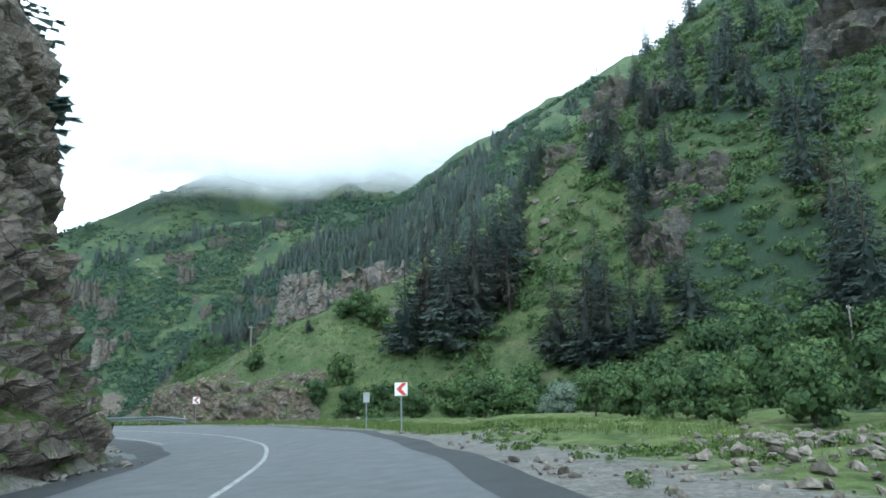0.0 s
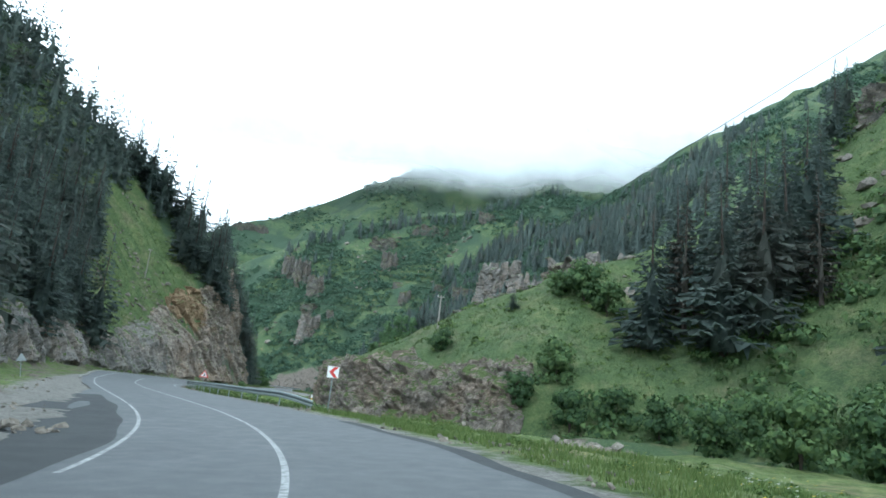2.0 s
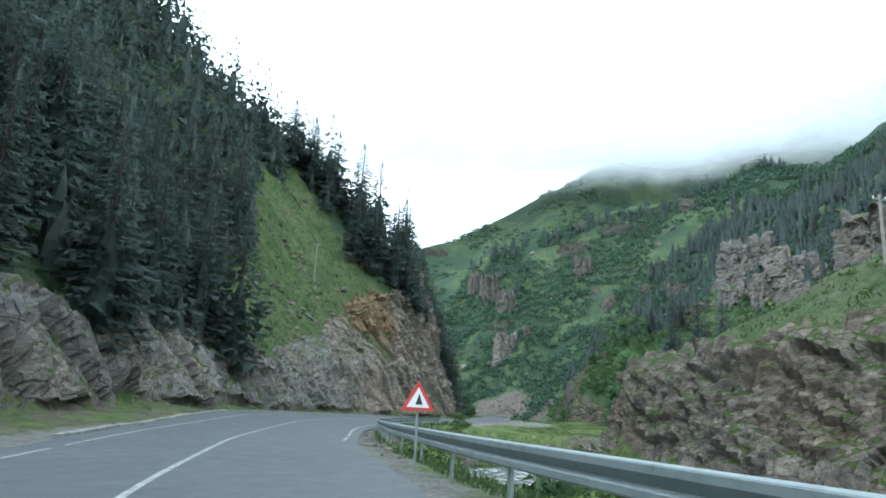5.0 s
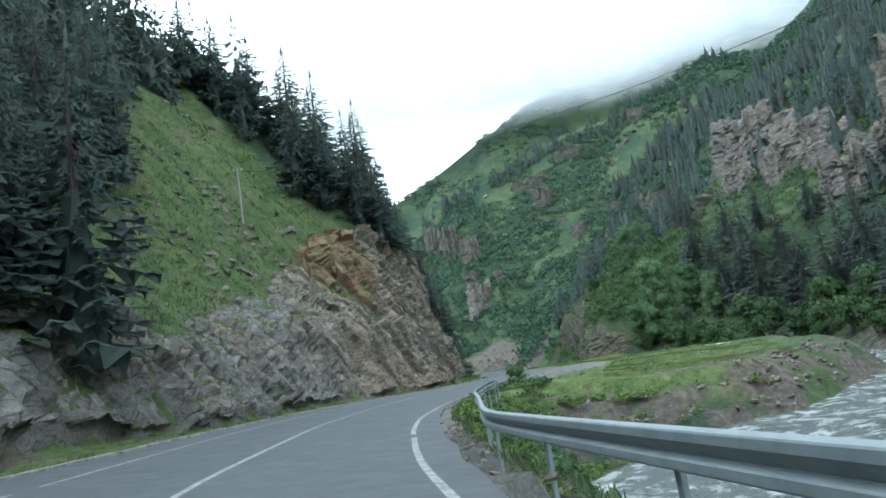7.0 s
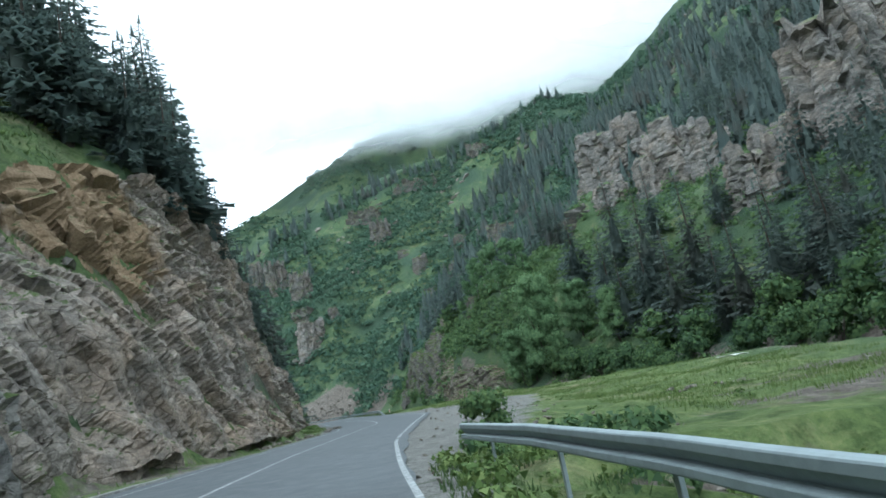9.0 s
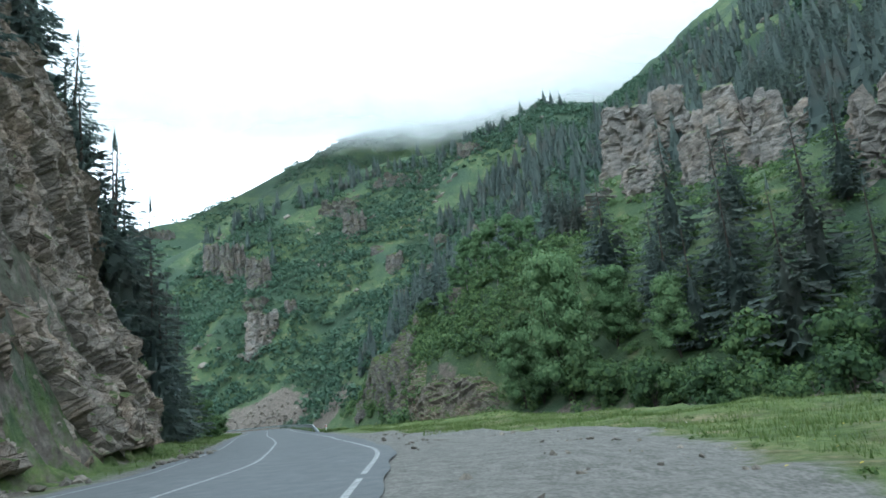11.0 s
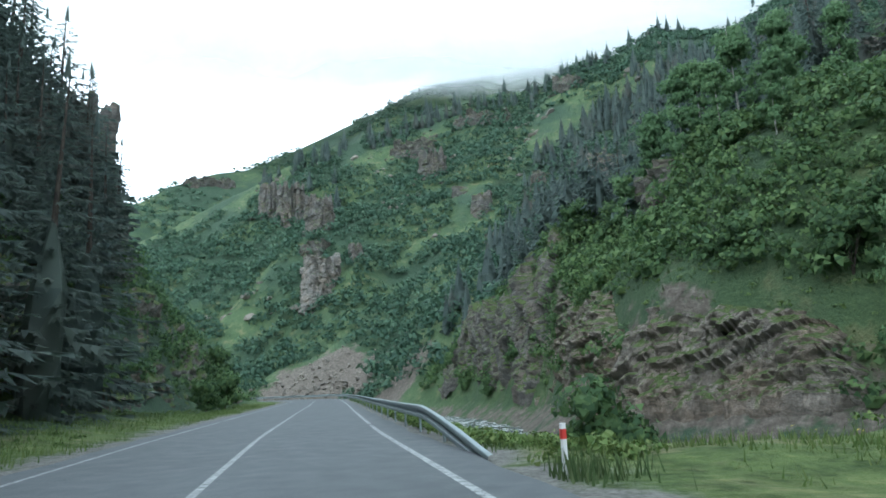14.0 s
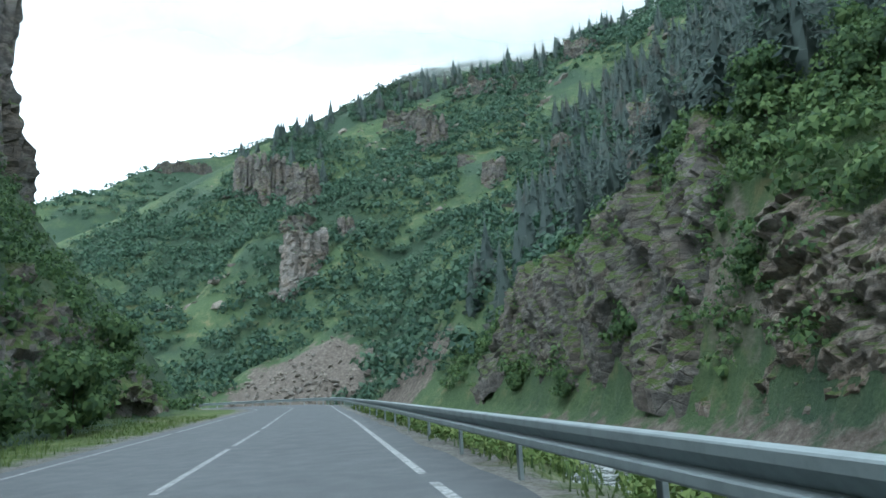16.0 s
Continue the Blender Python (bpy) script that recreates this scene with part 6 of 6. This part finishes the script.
def guard_rail(y0, y1, offs, dip0, dip1, label, far=None, sink=0.72):
    root = tagged(new("guard_rail"), label, "guard rail", "guard rails")
    a, b = at_y(y0), far if far else at_y(y1)
    i = np.arange(a, b + 1)
    offset = np.interp(ROAD[i, 1], *offs)
    tilt = np.zeros(len(i))
    n0, n1 = min(dip0, len(i)), min(dip1, len(i))
    if n0:
        tilt[:n0] = -sink * (1 - np.arange(n0) / n0) ** 1.3
    if n1:
        tilt[-n1:] = -0.5 * (np.arange(n1) / n1) ** 1.3
    base = BANK[i] * (np.clip(offset, -5.5, 5.5) - 2.0)
    # one beam of 4 m after another, lapped
    step = 4
    for k in range(0, len(i) - 1, step):
        j = np.arange(k, min(k + step, len(i) - 1) + 1)
        lap = 0.003 * ((k // step) % 2)
        v, nb = [], len(BEAM)
        for side in (0, 0.004):
            for q in j:
                c, n = ROAD[i[q]], ROAD_N[i[q]]
                v += [(*(c + n * (offset[q] - o - lap + side)), base[q] + tilt[q] + z) for o, z in BEAM]
        f = grid_faces(len(j), nb)
        back = f[:, ::-1] + len(j) * nb
        me = mesh_np("beam", v, np.concatenate([f, back]), GALV)
        part_me("beam", me, root)
    post_me = None
    for q in range(1, len(i), 4):
        c, n = ROAD[i[q]], ROAD_N[i[q]]
        if post_me is None:
            bm = bmesh.new()
            bmesh.ops.create_cube(bm, size=1, matrix=Matrix.LocRotScale((0, 0, -0.35), None, (0.06, 0.11, 2.0)))
            bmesh.ops.bevel(bm, geom=bm.edges[:], offset=0.008, segments=1, affect="EDGES")
            post_me = bpy.data.meshes.new("post")
            bm.to_mesh(post_me)
            bm.free()
            post_me.materials.append(GALV)
        o = part_me("post", post_me, root)
        pl = c + n * (offset[q] + 0.075)
        o.matrix_basis = Matrix.LocRotScale((pl[0], pl[1], base[q] + tilt[q]), Euler((0, 0, math.atan2(n[1], n[0]))), None)
    return root


RAIL_END = int(np.argmax(ROAD[:, 0] < -262))
guard_rail(60, 140, ([57, 60, 63, 67, 90, 106, 113, 121, 130, 135, 141], [6.0, 5.7, 5.3, 5.0, 5.5, 5.3, 6.0, 6.5, 7.0, 6.8, 6.0]), 5, 0, "galvanised steel guard rail along the river bend", sink=0.32)
guard_rail(225.5, 330, ([219, 226, 300], [4.75, 4.7, 4.85]), 8, 0, "galvanised steel guard rail along the gorge", RAIL_END)

for (x, y) in [(-24.0, 64.7)]:
    root = tagged(new("delineator_post"), "short white roadside marker post with a yellow band", "marker post")
    part("post", rod((0, 0, -0.3), (0, 0, 0.8), 0.04), SIGN_WHITE, root)
    part("band", rod((0, 0, 0.5), (0, 0, 0.64), 0.044), YELLOW, root, "yellow band")
    at_ground(root, x, y, 0)


root = tagged(new("delineator_post"), "white roadside marker post with a red band by the rail end", "marker post")
part("post", rod((0, 0, -0.3), (0, 0, 0.72), 0.045), SIGN_WHITE, root)
part("band", rod((0, 0, 0.5), (0, 0, 0.64), 0.049), SIGN_RED, root, "red band")
at_ground(root, -109.1, 225.2, 0)


# -- wooden poles and overhead cable --
def pole(x, y, h, label, lean=0.0):
    root = tagged(new("utility_pole"), label, "pole", "utility poles")
    part("shaft", rod((0, 0, -0.6), (0, 0, h), 0.13, 10, 0.09), WOOD, root)
    part("crossarm", prism([(-0.5, h - 0.35), (0.5, h - 0.35), (0.5, h - 0.25), (-0.5, h - 0.25)], -0.05, 0.05), WOOD, root)
    for o in (-0.42, 0.42):
        part("insulator", rod((o, 0, h - 0.25), (o, 0, h - 0.1), 0.035, 8), SIGN_WHITE, root)
    return at_ground(root, x, y, 40, lean=lean)


pole(-107.8, 149.5, 6.2, "weathered wooden pole on the steep meadow")
pole(15.0, 78.0, 5.6, "weathered wooden pole among the bushes", 2)
pole(38.0, 64.5, 5.6, "weathered wooden pole among the bushes", -2)


def cable(a, b, sag, label):
    t = np.linspace(0, 1, 40)
    a, b = np.array(a, float), np.array(b, float)
    p = a + (b - a) * t[:, None]
    p[:, 2] -= sag * 4 * t * (1 - t)
    cu = bpy.data.curves.new("cable", "CURVE")
    cu.dimensions = "3D"
    cu.bevel_depth = 0.022
    sp = cu.splines.new("POLY")
    sp.points.add(len(p) - 1)
    for k, q in enumerate(p):
        sp.points[k].co = (*q, 1)
    cu.materials.append(CABLE)
    return tagged(new("overhead_cable", cu), label, "cable", "overhead cables")


cable((-107.8, 149.5, float(height(np.array([-107.8]), np.array([149.5]))[0]) + 5.9), (-16.0, 119.0, float(height(np.array([-16.0]), np.array([119.0]))[0]) + 0.3), 7.2, "thin black overhead cable across the road")
pole(-32.9, 117.0, 4.6, "weathered wooden pole on the crest of the grassy hill")
cable((-32.9, 117.0, float(height(np.array([-32.9]), np.array([117.0]))[0]) + 4.3), (42.0, 19.6, 33.2), 0.4, "thin black overhead cable over the hill")

# ---- stones ----
def stone_mesh(seed):
    g = np.random.default_rng(seed)
    bm = bmesh.new()
    bmesh.ops.create_icosphere(bm, subdivisions=1, radius=0.5)
    for v in bm.verts:
        v.co = Vector((v.co.x * 1.25, v.co.y, v.co.z * 0.72)) * float(g.uniform(0.58, 1.25))
    for v in bm.verts:
        v.co.z = max(v.co.z, -0.22)
    me = bpy.data.meshes.new("stone")
    bm.to_mesh(me)
    bm.free()
    me.materials.append(STONE)
    return me


def mat_stone():
    m, nt, b = node_mat("loose_stone", 0.95)
    p = n_place(nt)
    col = n_ramp(nt, n_noise(nt, 5, 7, 0.7, p), [(0.3, (0.066, 0.062, 0.055)), (0.5, (0.165, 0.157, 0.142)), (0.75, (0.31, 0.297, 0.27))])
    tint = n_ramp(nt, n_math(nt, "FRACT", n_math(nt, "ADD", n_random(nt), n_island(nt))), [(0.0, (0.75, 0.72, 0.7)), (0.55, (1.0, 0.95, 0.88)), (1.0, (1.3, 1.22, 1.12))])
    nt.links.new(n_mix(nt, 1.0, col, tint, "MULTIPLY"), b.inputs["Base Color"])
    n_bump(nt, b, n_noise(nt, 12, 5, 0.7, p), 0.6, 0.05)
    return m


STONE = mat_stone()
STONES = [stone_mesh(400 + k) for k in range(6)]


def rubble(x, y, w, d, n, big, turn, label):
    root = tagged(new("rubble_heap"), label, "rubble", "rubble heaps")
    for k in range(n):
        a, r = rng.uniform(0, 6.28), math.sqrt(rng.uniform(0, 1))
        px, py = r * math.cos(a) * w / 2, r * math.sin(a) * d / 2
        c, s = math.cos(radians(turn)), math.sin(radians(turn))
        qx, qy = x + px * c - py * s, y + px * s + py * c
        sz = big * (0.12 + 0.88 * float(rng.uniform(0.0, 1.0)) ** 2.2)
        z = float(height(np.array([qx]), np.array([qy]))[0]) + (1 - r) * big * 0.6 * float(rng.uniform(0, 1)) + sz * 0.12
        o = part_me("stone", STONES[int(rng.integers(6))], root)
        o.matrix_basis = Matrix.LocRotScale((qx, qy, z), Euler((float(rng.uniform(-0.5, 0.5)), float(rng.uniform(-0.5, 0.5)), float(rng.uniform(0, 6.28)))), (sz, sz, sz))
    return root


rubble(-8.6, 61.5, 6.5, 2.2, 60, 0.85, 125, "heap of pale broken stones at the verge")
rubble(-17.5, 73, 5.0, 1.8, 34, 0.7, 130, "heap of pale broken stones at the verge")
rubble(-30, 98, 16.0, 3.0, 60, 0.9, 155, "fallen stones below the rock outcrop")
rubble(8.5, 18.0, 7.0, 4.5, 190, 0.42, 100, "heap of brown broken stones beside the verge")
rubble(12, 24, 8.0, 3.0, 90, 0.4, 100, "heap of brown broken stones beside the verge")
rubble(6.2, 12.0, 6.0, 3.2, 120, 0.34, 100, "heap of brown broken stones beside the verge")
rubble(-10.8, 22, 10.0, 1.6, 60, 0.45, 98, "fallen stones at the foot of the cliff")
rubble(-22.5, 43, 6.0, 3.0, 70, 0.45, 60, "fallen stones beside the road")
rubble(-72, 161, 5.0, 2.0, 20, 0.35, 20, "pale stones in the meadow grass")
rubble(-100.5, 176, 18.0, 1.6, 60, 0.5, 104, "fallen stones at the foot of the road cut")
rubble(-104.5, 194, 14.0, 1.6, 50, 0.5, 110, "fallen stones at the foot of the road cut")
rubble(-94, 244, 6.0, 2.0, 30, 0.8, 120, "pale stones at the river bank")
rubble(-68, 137, 10.0, 3.0, 90, 0.5, 110, "stones and clods on the bank below the meadow")
rubble(-61.5, 143, 12.0, 2.4, 90, 0.55, 100, "stones and clods on the bank below the meadow")
rubble(-58.5, 158, 16.0, 2.4, 70, 0.6, 95, "pale stones on the bank below the meadow")
rubble(-60, 150, 12.0, 2.0, 60, 0.6, 100, "stones on the river bank")
rubble(-62, 133, 12.0, 3.0, 70, 0.6, 100, "stones on the river bank")


def strewn(name, p, lo, hi, label, seed, sink=0.15, power=2.5):
    """Loose stones past counting, as one mesh."""
    g = np.random.default_rng(seed)
    base = []
    for me in STONES:
        co = np.empty(len(me.vertices) * 3, np.float32)
        me.vertices.foreach_get("co", co)
        fc = np.empty(len(me.polygons) * 3, np.int32)
        me.loops.foreach_get("vertex_index", fc)
        base.append((co.reshape(-1, 3), fc.reshape(-1, 3)))
    z = height(p[:, 0], p[:, 1])
    vs, fs, n = [], [], 0
    for k in range(len(p)):
        co, fc = base[int(g.integers(6))]
        a, s = g.uniform(0, 6.28), lo + (hi - lo) * g.random() ** power
        turn = np.array(((math.cos(a), math.sin(a), g.uniform(-0.4, 0.4)), (-math.sin(a), math.cos(a), g.uniform(-0.4, 0.4)), (0, 0, 1)))
        vs.append(co @ turn * s * g.uniform(0.7, 1.3, 3) + np.array((p[k, 0], p[k, 1], z[k] + s * sink)))
        fs.append(fc + n)
        n += len(co)
    return tagged(new(name, mesh_np(name, np.concatenate(vs), np.concatenate(fs), STONE)), label, "stones", kind="stuff")


g = np.random.default_rng(71)
p = np.stack([g.uniform(-126, -90, 4500), g.uniform(118, 172, 4500)], 1)
p = p[inside(p[:, 0], p[:, 1], MEADOW) & (fbm(p[:, 0] * 0.15, p[:, 1] * 0.15, 3, 72) > 0.0)]
strewn("slope_stones", p, 0.12, 1.0, "grey stones lying in the steep meadow", 73, 0.0, 3.0)
p = np.stack([g.normal(-191, 12, 900), g.normal(378, 8, 900)], 1)
strewn("slide_stones", p[lateral(p[:, 0], p[:, 1])[0] > 8], 0.15, 1.3, "brown stones on the bare slide", 74)
p = np.stack([g.uniform(-300, 10, 1500), g.uniform(420, 560, 1500)], 1)
p = p[(p[:, 1] < np.interp(p[:, 0], *CREST_R[:2])) & (fbm(p[:, 0] * 0.04, p[:, 1] * 0.04, 3, 75) > 0.1)]
strewn("mountain_stones", p, 0.6, 4.5, "grey rocks scattered over the mountain slope", 76, -0.1)
p = np.stack([g.uniform(-10, 60, 900), g.uniform(84, 150, 900)], 1)
p = p[(to_poly(p[:, 0], p[:, 1], FOOT_S)[0] > 6) & (fbm(p[:, 0] * 0.09, p[:, 1] * 0.09, 3, 77) > 0.15)]
strewn("hill_stones", p, 0.3, 2.4, "grey rocks on the hill over the right bank", 78, 0.0)

# loose white board on the meadow
bm = prism([(-1.6, 0), (-0.5, 0.1), (0.6, 0.06), (1.6, 0.16), (1.6, 0.19), (0.6, 0.1), (-0.5, 0.14), (-1.6, 0.04)], -0.45, 0.45)
board = tagged(new("white_board"), "loose bent white board lying in the meadow", "board")
part("sheet", bm, BOARD, board)
at_ground(board, -67.5, 176, 60, 0.35)

# a red block lying at the edge of the road
block = tagged(new("red_block"), "small red block lying at the road edge", "block")
bm = bmesh.new()
bmesh.ops.create_cube(bm, size=1, matrix=Matrix.LocRotScale((0, 0, 0.05), None, (0.26, 0.12, 0.1)))
bmesh.ops.bevel(bm, geom=bm.edges[:], offset=0.012, segments=2, affect="EDGES")
part("body", bm, SIGN_RED, block)
at_ground(block, -76.64, 135.34, 20)


# ---- grass and herbs ----
def blades(name, p, lo, hi, width, mat, label, seed, lean=0.45):
    g = np.random.default_rng(seed)
    n = len(p)
    z = height(p[:, 0], p[:, 1])
    h = g.uniform(lo, hi, n)
    a = g.uniform(0, 6.28, n)
    w = width * g.uniform(0.6, 1.4, n)
    ox, oy = np.cos(a) * w, np.sin(a) * w
    b = g.uniform(0, 6.28, n)
    k = lean * h * g.uniform(0.2, 1.2, n)
    base = np.stack([p[:, 0], p[:, 1], z - 0.03], 1)
    v = np.stack([base - np.stack([ox, oy, 0 * z], 1), base + np.stack([ox, oy, 0 * z], 1), base + np.stack([np.cos(b) * k, np.sin(b) * k, h], 1)], 1)
    return tagged(new(name, tri_mesh(name, v.reshape(-1, 3), mat)), label, "grass", kind="stuff")


def along(n, y0, y1, lo, hi, seed, clump=0.0):
    """Random places beside the road, between two offsets from its middle."""
    g = np.random.default_rng(seed)
    i = g.integers(at_y(y0), at_y(y1), n)
    o = g.uniform(lo, hi, n)
    q = ROAD[i] + ROAD_T[i] * g.uniform(-0.5, 0.5, n)[:, None] + ROAD_N[i] * o[:, None]
    return q[fbm(q[:, 0] * 0.5, q[:, 1] * 0.5, 3, seed) > clump]


bits = [along(16000, -5, 30, 9.5, 19, 501, -0.3), along(34000, 26, 64, 5.7, 13, 511, -0.9), along(30000, 146, 196, 14, 30, 503, -0.4), along(26000, 194, 226, 7.5, 24, 513, -0.4), along(7000, 225, 300, 5.0, 9.0, 504, -0.3),
        along(20000, 196, 300, -12, -4.8, 505, -0.3), along(4000, 100, 196, -9.5, -5.2, 506, 0.0), along(4000, 40, 90, -18, -8, 507, 0.25), along(2500, -5, 34, -7.5, -5.8, 508, 0.3)]
blades("grass", np.concatenate(bits), 0.07, 0.30, 0.02, GRASS, "green and yellow grass of the verges", 510)
blades("grass", np.concatenate([along(18000, 62, 140, 5.2, 8.5, 502, -0.8), along(12000, 225, 300, 5.0, 14.0, 512, -0.6)]), 0.08, 0.28, 0.02, SLOPE_GRASS, "green grass under the guard rails", 515)
g = np.random.default_rng(520)
p = np.stack([g.uniform(-132, -90, 34000), g.uniform(116, 172, 34000)], 1)
p = p[inside(p[:, 0], p[:, 1], MEADOW)]
q = np.stack([g.uniform(-48, 32, 22000), g.uniform(98, 140, 22000)], 1)
q = q[(to_poly(q[:, 0], q[:, 1], FOOT_S)[0] > 4)]
gq = np.stack([g.uniform(-120, -76, 12000), g.uniform(246, 325, 12000)], 1)
gd, _, gs_side = to_poly(gq[:, 0], gq[:, 1], FOOT_R)
gq = gq[(gs_side > 0) & (gd > 3) & (gd < 45)]
blades("slope_grass", np.concatenate([p, q, gq]), 0.12, 0.42, 0.06, SLOPE_GRASS, "long grass on the steep slopes", 521, 0.9)
q = np.concatenate([along(900, 224, 300, 5.0, 7.2, 530, -0.5), along(400, 224, 300, 7.0, 15, 531, -0.1)])
clumps("verge_herbs", q, np.random.default_rng(1).uniform(0.14, 0.42, len(q)), 46, 0.19, HERB, "broad-leaved green herbs under the guard rail", 531)
q = along(420, 66, 142, 6.6, 10.5, 544, -0.4)
clumps("bank_shrubs", q, np.random.default_rng(6).uniform(0.3, 0.9, len(q)), 60, 0.15, LEAVES, "low leafy shrubs on the bank below the guard rail", 545)
q = along(900, 64, 141, 5.6, 8.6, 532, -0.5)
clumps("verge_herbs", q, np.random.default_rng(2).uniform(0.16, 0.5, len(q)), 46, 0.19, HERB, "broad-leaved green herbs under the guard rail", 533)
q = np.concatenate([along(260, 2, 27, 6.0, 9.5, 539, 0.35), along(800, 0, 64, 7.0, 16, 534, 0.2), along(350, 146, 226, 12, 28, 535, 0.3), along(500, 100, 300, -11, -6, 536, 0.2), along(250, 8, 36, -8, -6.4, 537, 0.0)])
clumps("meadow_herbs", q, np.random.default_rng(3).uniform(0.10, 0.30, len(q)), 40, 0.2, HERB, "low green herbs in the grass", 538)
q = np.stack([g.uniform(-44, -26, 700), g.uniform(92, 106, 700)], 1)
q = q[(to_poly(q[:, 0], q[:, 1], FOOT_S)[0] < 6)]
blades("dry_stalks", q, 0.7, 1.5, 0.05, STALK, "dry yellow stalks below the outcrop", 540, 0.15)
q = np.concatenate([along(900, 128, 175, 8, 24, 541, -0.2), along(350, 128, 145, 6.5, 16, 542, -0.4)])
q = q[height(q[:, 0], q[:, 1]) < -1.3]
clumps("bank_herbs", q, np.random.default_rng(4).uniform(0.2, 0.7, len(q)), 50, 0.16, HERB, "green herbs and low shrubs on the bank below the meadow", 543)


p = np.concatenate([along(2200, -2, 30, 5.2, 10.5, 561, -0.1), along(900, 28, 66, 4.9, 7.0, 562, 0.1), along(900, 40, 80, -16, -6, 563, 0.0), along(900, 140, 200, 5.2, 12, 564, 0.0), along(500, 80, 140, 4.6, 5.8, 565, 0.1), along(500, 90, 230, -6.6, -5.0, 566, 0.1), along(500, 0, 40, -7.6, -5.6, 567, -0.2)])
strewn("verge_stones", p, 0.025, 0.24, "small pale stones of the gravel verges", 568, 0.1, 3.0)
g = np.random.default_rng(569)
p = np.stack([g.uniform(-76, -52, 3200), g.uniform(126, 172, 3200)], 1)
z = height(p[:, 0], p[:, 1])
strewn("bank_stones", p[(z < -1.3) & (z > -3.9) & (lateral(p[:, 0], p[:, 1])[0] > 7)][:1500], 0.05, 0.42, "brown stones and clods on the river bank", 570, 0.1)


# -- flowers of the verges --
def flowers(name, p, col, label, seed):
    g = np.random.default_rng(seed)
    m, nt, b = node_mat(name, 0.8)
    nt.links.new(n_mix(nt, n_island(nt), col, tuple(c * 0.7 for c in col)), b.inputs["Base Color"])
    c = np.stack([p[:, 0], p[:, 1], height(p[:, 0], p[:, 1]) + g.uniform(0.15, 0.4, len(p))], 1)
    s = g.uniform(0.02, 0.045, len(p))
    t = np.linspace(0, 2 * np.pi, 5)[:-1]
    v = c[:, None] + np.stack([np.cos(t), np.sin(t), 0.3 * np.cos(t)], 1)[None] * s[:, None, None]
    return tagged(new(name, quad_mesh(name, v.reshape(-1, 3), m)), label, "flowers", kind="stuff")


q = np.concatenate([along(900, 18, 66, 6.8, 13, 551, 0.1), along(700, 150, 226, 9, 24, 552, 0.2)])
flowers("yellow_flowers", q, (0.62, 0.50, 0.05), "small yellow flowers in the verge grass", 553)
q = np.concatenate([along(700, 18, 66, 6.8, 13, 554, 0.1), along(500, 150, 226, 9, 24, 555, 0.2)])
flowers("white_flowers", q, (0.70, 0.70, 0.64), "small white flowers in the verge grass", 556)

g = np.random.default_rng(560)
q = np.stack([g.normal(-108.9, 0.45, 260), g.normal(225.1, 0.45, 260)], 1)
q = q[lateral(q[:, 0], q[:, 1])[0] > 4.9]
blades("grass", q, 0.2, 0.48, 0.02, SLOPE_GRASS, "tall grass round the marker post", 561, 0.3)


# ---- low cloud on the summits ----
def mat_cloud():
    m = bpy.data.materials.new("low_cloud")
    m.use_nodes = True
    nt = m.node_tree
    nt.nodes.remove(nt.nodes["Principled BSDF"])
    p = n_place(nt, (1, 1, 1))
    tl = nt.nodes.new("ShaderNodeBsdfTranslucent")
    tl.inputs[0].default_value = (0.97, 0.98, 0.99, 1)
    df = nt.nodes.new("ShaderNodeBsdfDiffuse")
    df.inputs[0].default_value = (0.97, 0.98, 0.99, 1)
    both = nt.nodes.new("ShaderNodeMixShader")
    both.inputs[0].default_value = 0.5
    nt.links.new(tl.outputs[0], both.inputs[1])
    nt.links.new(df.outputs[0], both.inputs[2])
    tr = nt.nodes.new("ShaderNodeBsdfTransparent")
    mix = nt.nodes.new("ShaderNodeMixShader")
    body = n_math(nt, "ADD", n_attr(nt, "body"), n_math(nt, "MULTIPLY", n_math(nt, "SUBTRACT", n_noise(nt, 0.012, 6, 0.6, p), 0.5), 0.7))
    nt.links.new(n_math(nt, "MULTIPLY", n_math(nt, "MULTIPLY", n_grey(nt, body, 0.0, 1.0), n_attr(nt, "edge")), 0.62), mix.inputs[0])
    nt.links.new(tr.outputs[0], mix.inputs[1])
    nt.links.new(both.outputs[0], mix.inputs[2])
    nt.links.new(mix.outputs[0], nt.nodes["Material Output"].inputs[0])
    return m


CLOUD = mat_cloud()


def cloud_bank(r, low, soft, a0, a1):
    """One veil of the cloud, standing across the valley's end, thin below and dense above."""
    az, up = np.radians(np.linspace(a0, a1, 60)), np.linspace(-0.35, 5.0, 26)
    A, U = np.meshgrid(az, up, indexing="ij")
    bow = r + fbm(A * 9, U * 0.4, 3, int(r)) * 10
    v = np.stack([bow * np.sin(A), bow * np.cos(A) + U * soft * 0.3, low + U * soft + 10 * fbm(A * 14, A * 0, 3, int(r) + 3)], -1)
    me = mesh_np("cloud", v.reshape(-1, 3), grid_faces(60, 26), CLOUD, None, True)
    side = np.clip((A - az[0]) / 0.12, 0, 1) * np.clip((az[-1] - A) / 0.12, 0, 1) * np.clip((5.0 - U) / 1.5, 0, 1) * np.clip((U + 0.35) / 0.35, 0, 1)
    for key, arr in (("body", np.clip(U, -0.35, 1.2)), ("edge", side)):
        at = me.attributes.new(key, "FLOAT", "POINT")
        at.data.foreach_set("value", arr.ravel().astype(np.float32))
    return tagged(new("cloud", me), "low white cloud hanging on the mountain tops", "cloud", kind="structure")


for r in (710, 750, 790, 830, 875):
    cloud_bank(r, 0.302 * r, 44.0, -46, 24)
for r in (590, 640):
    cloud_bank(r, 0.345 * r, 40.0, -9, 30)
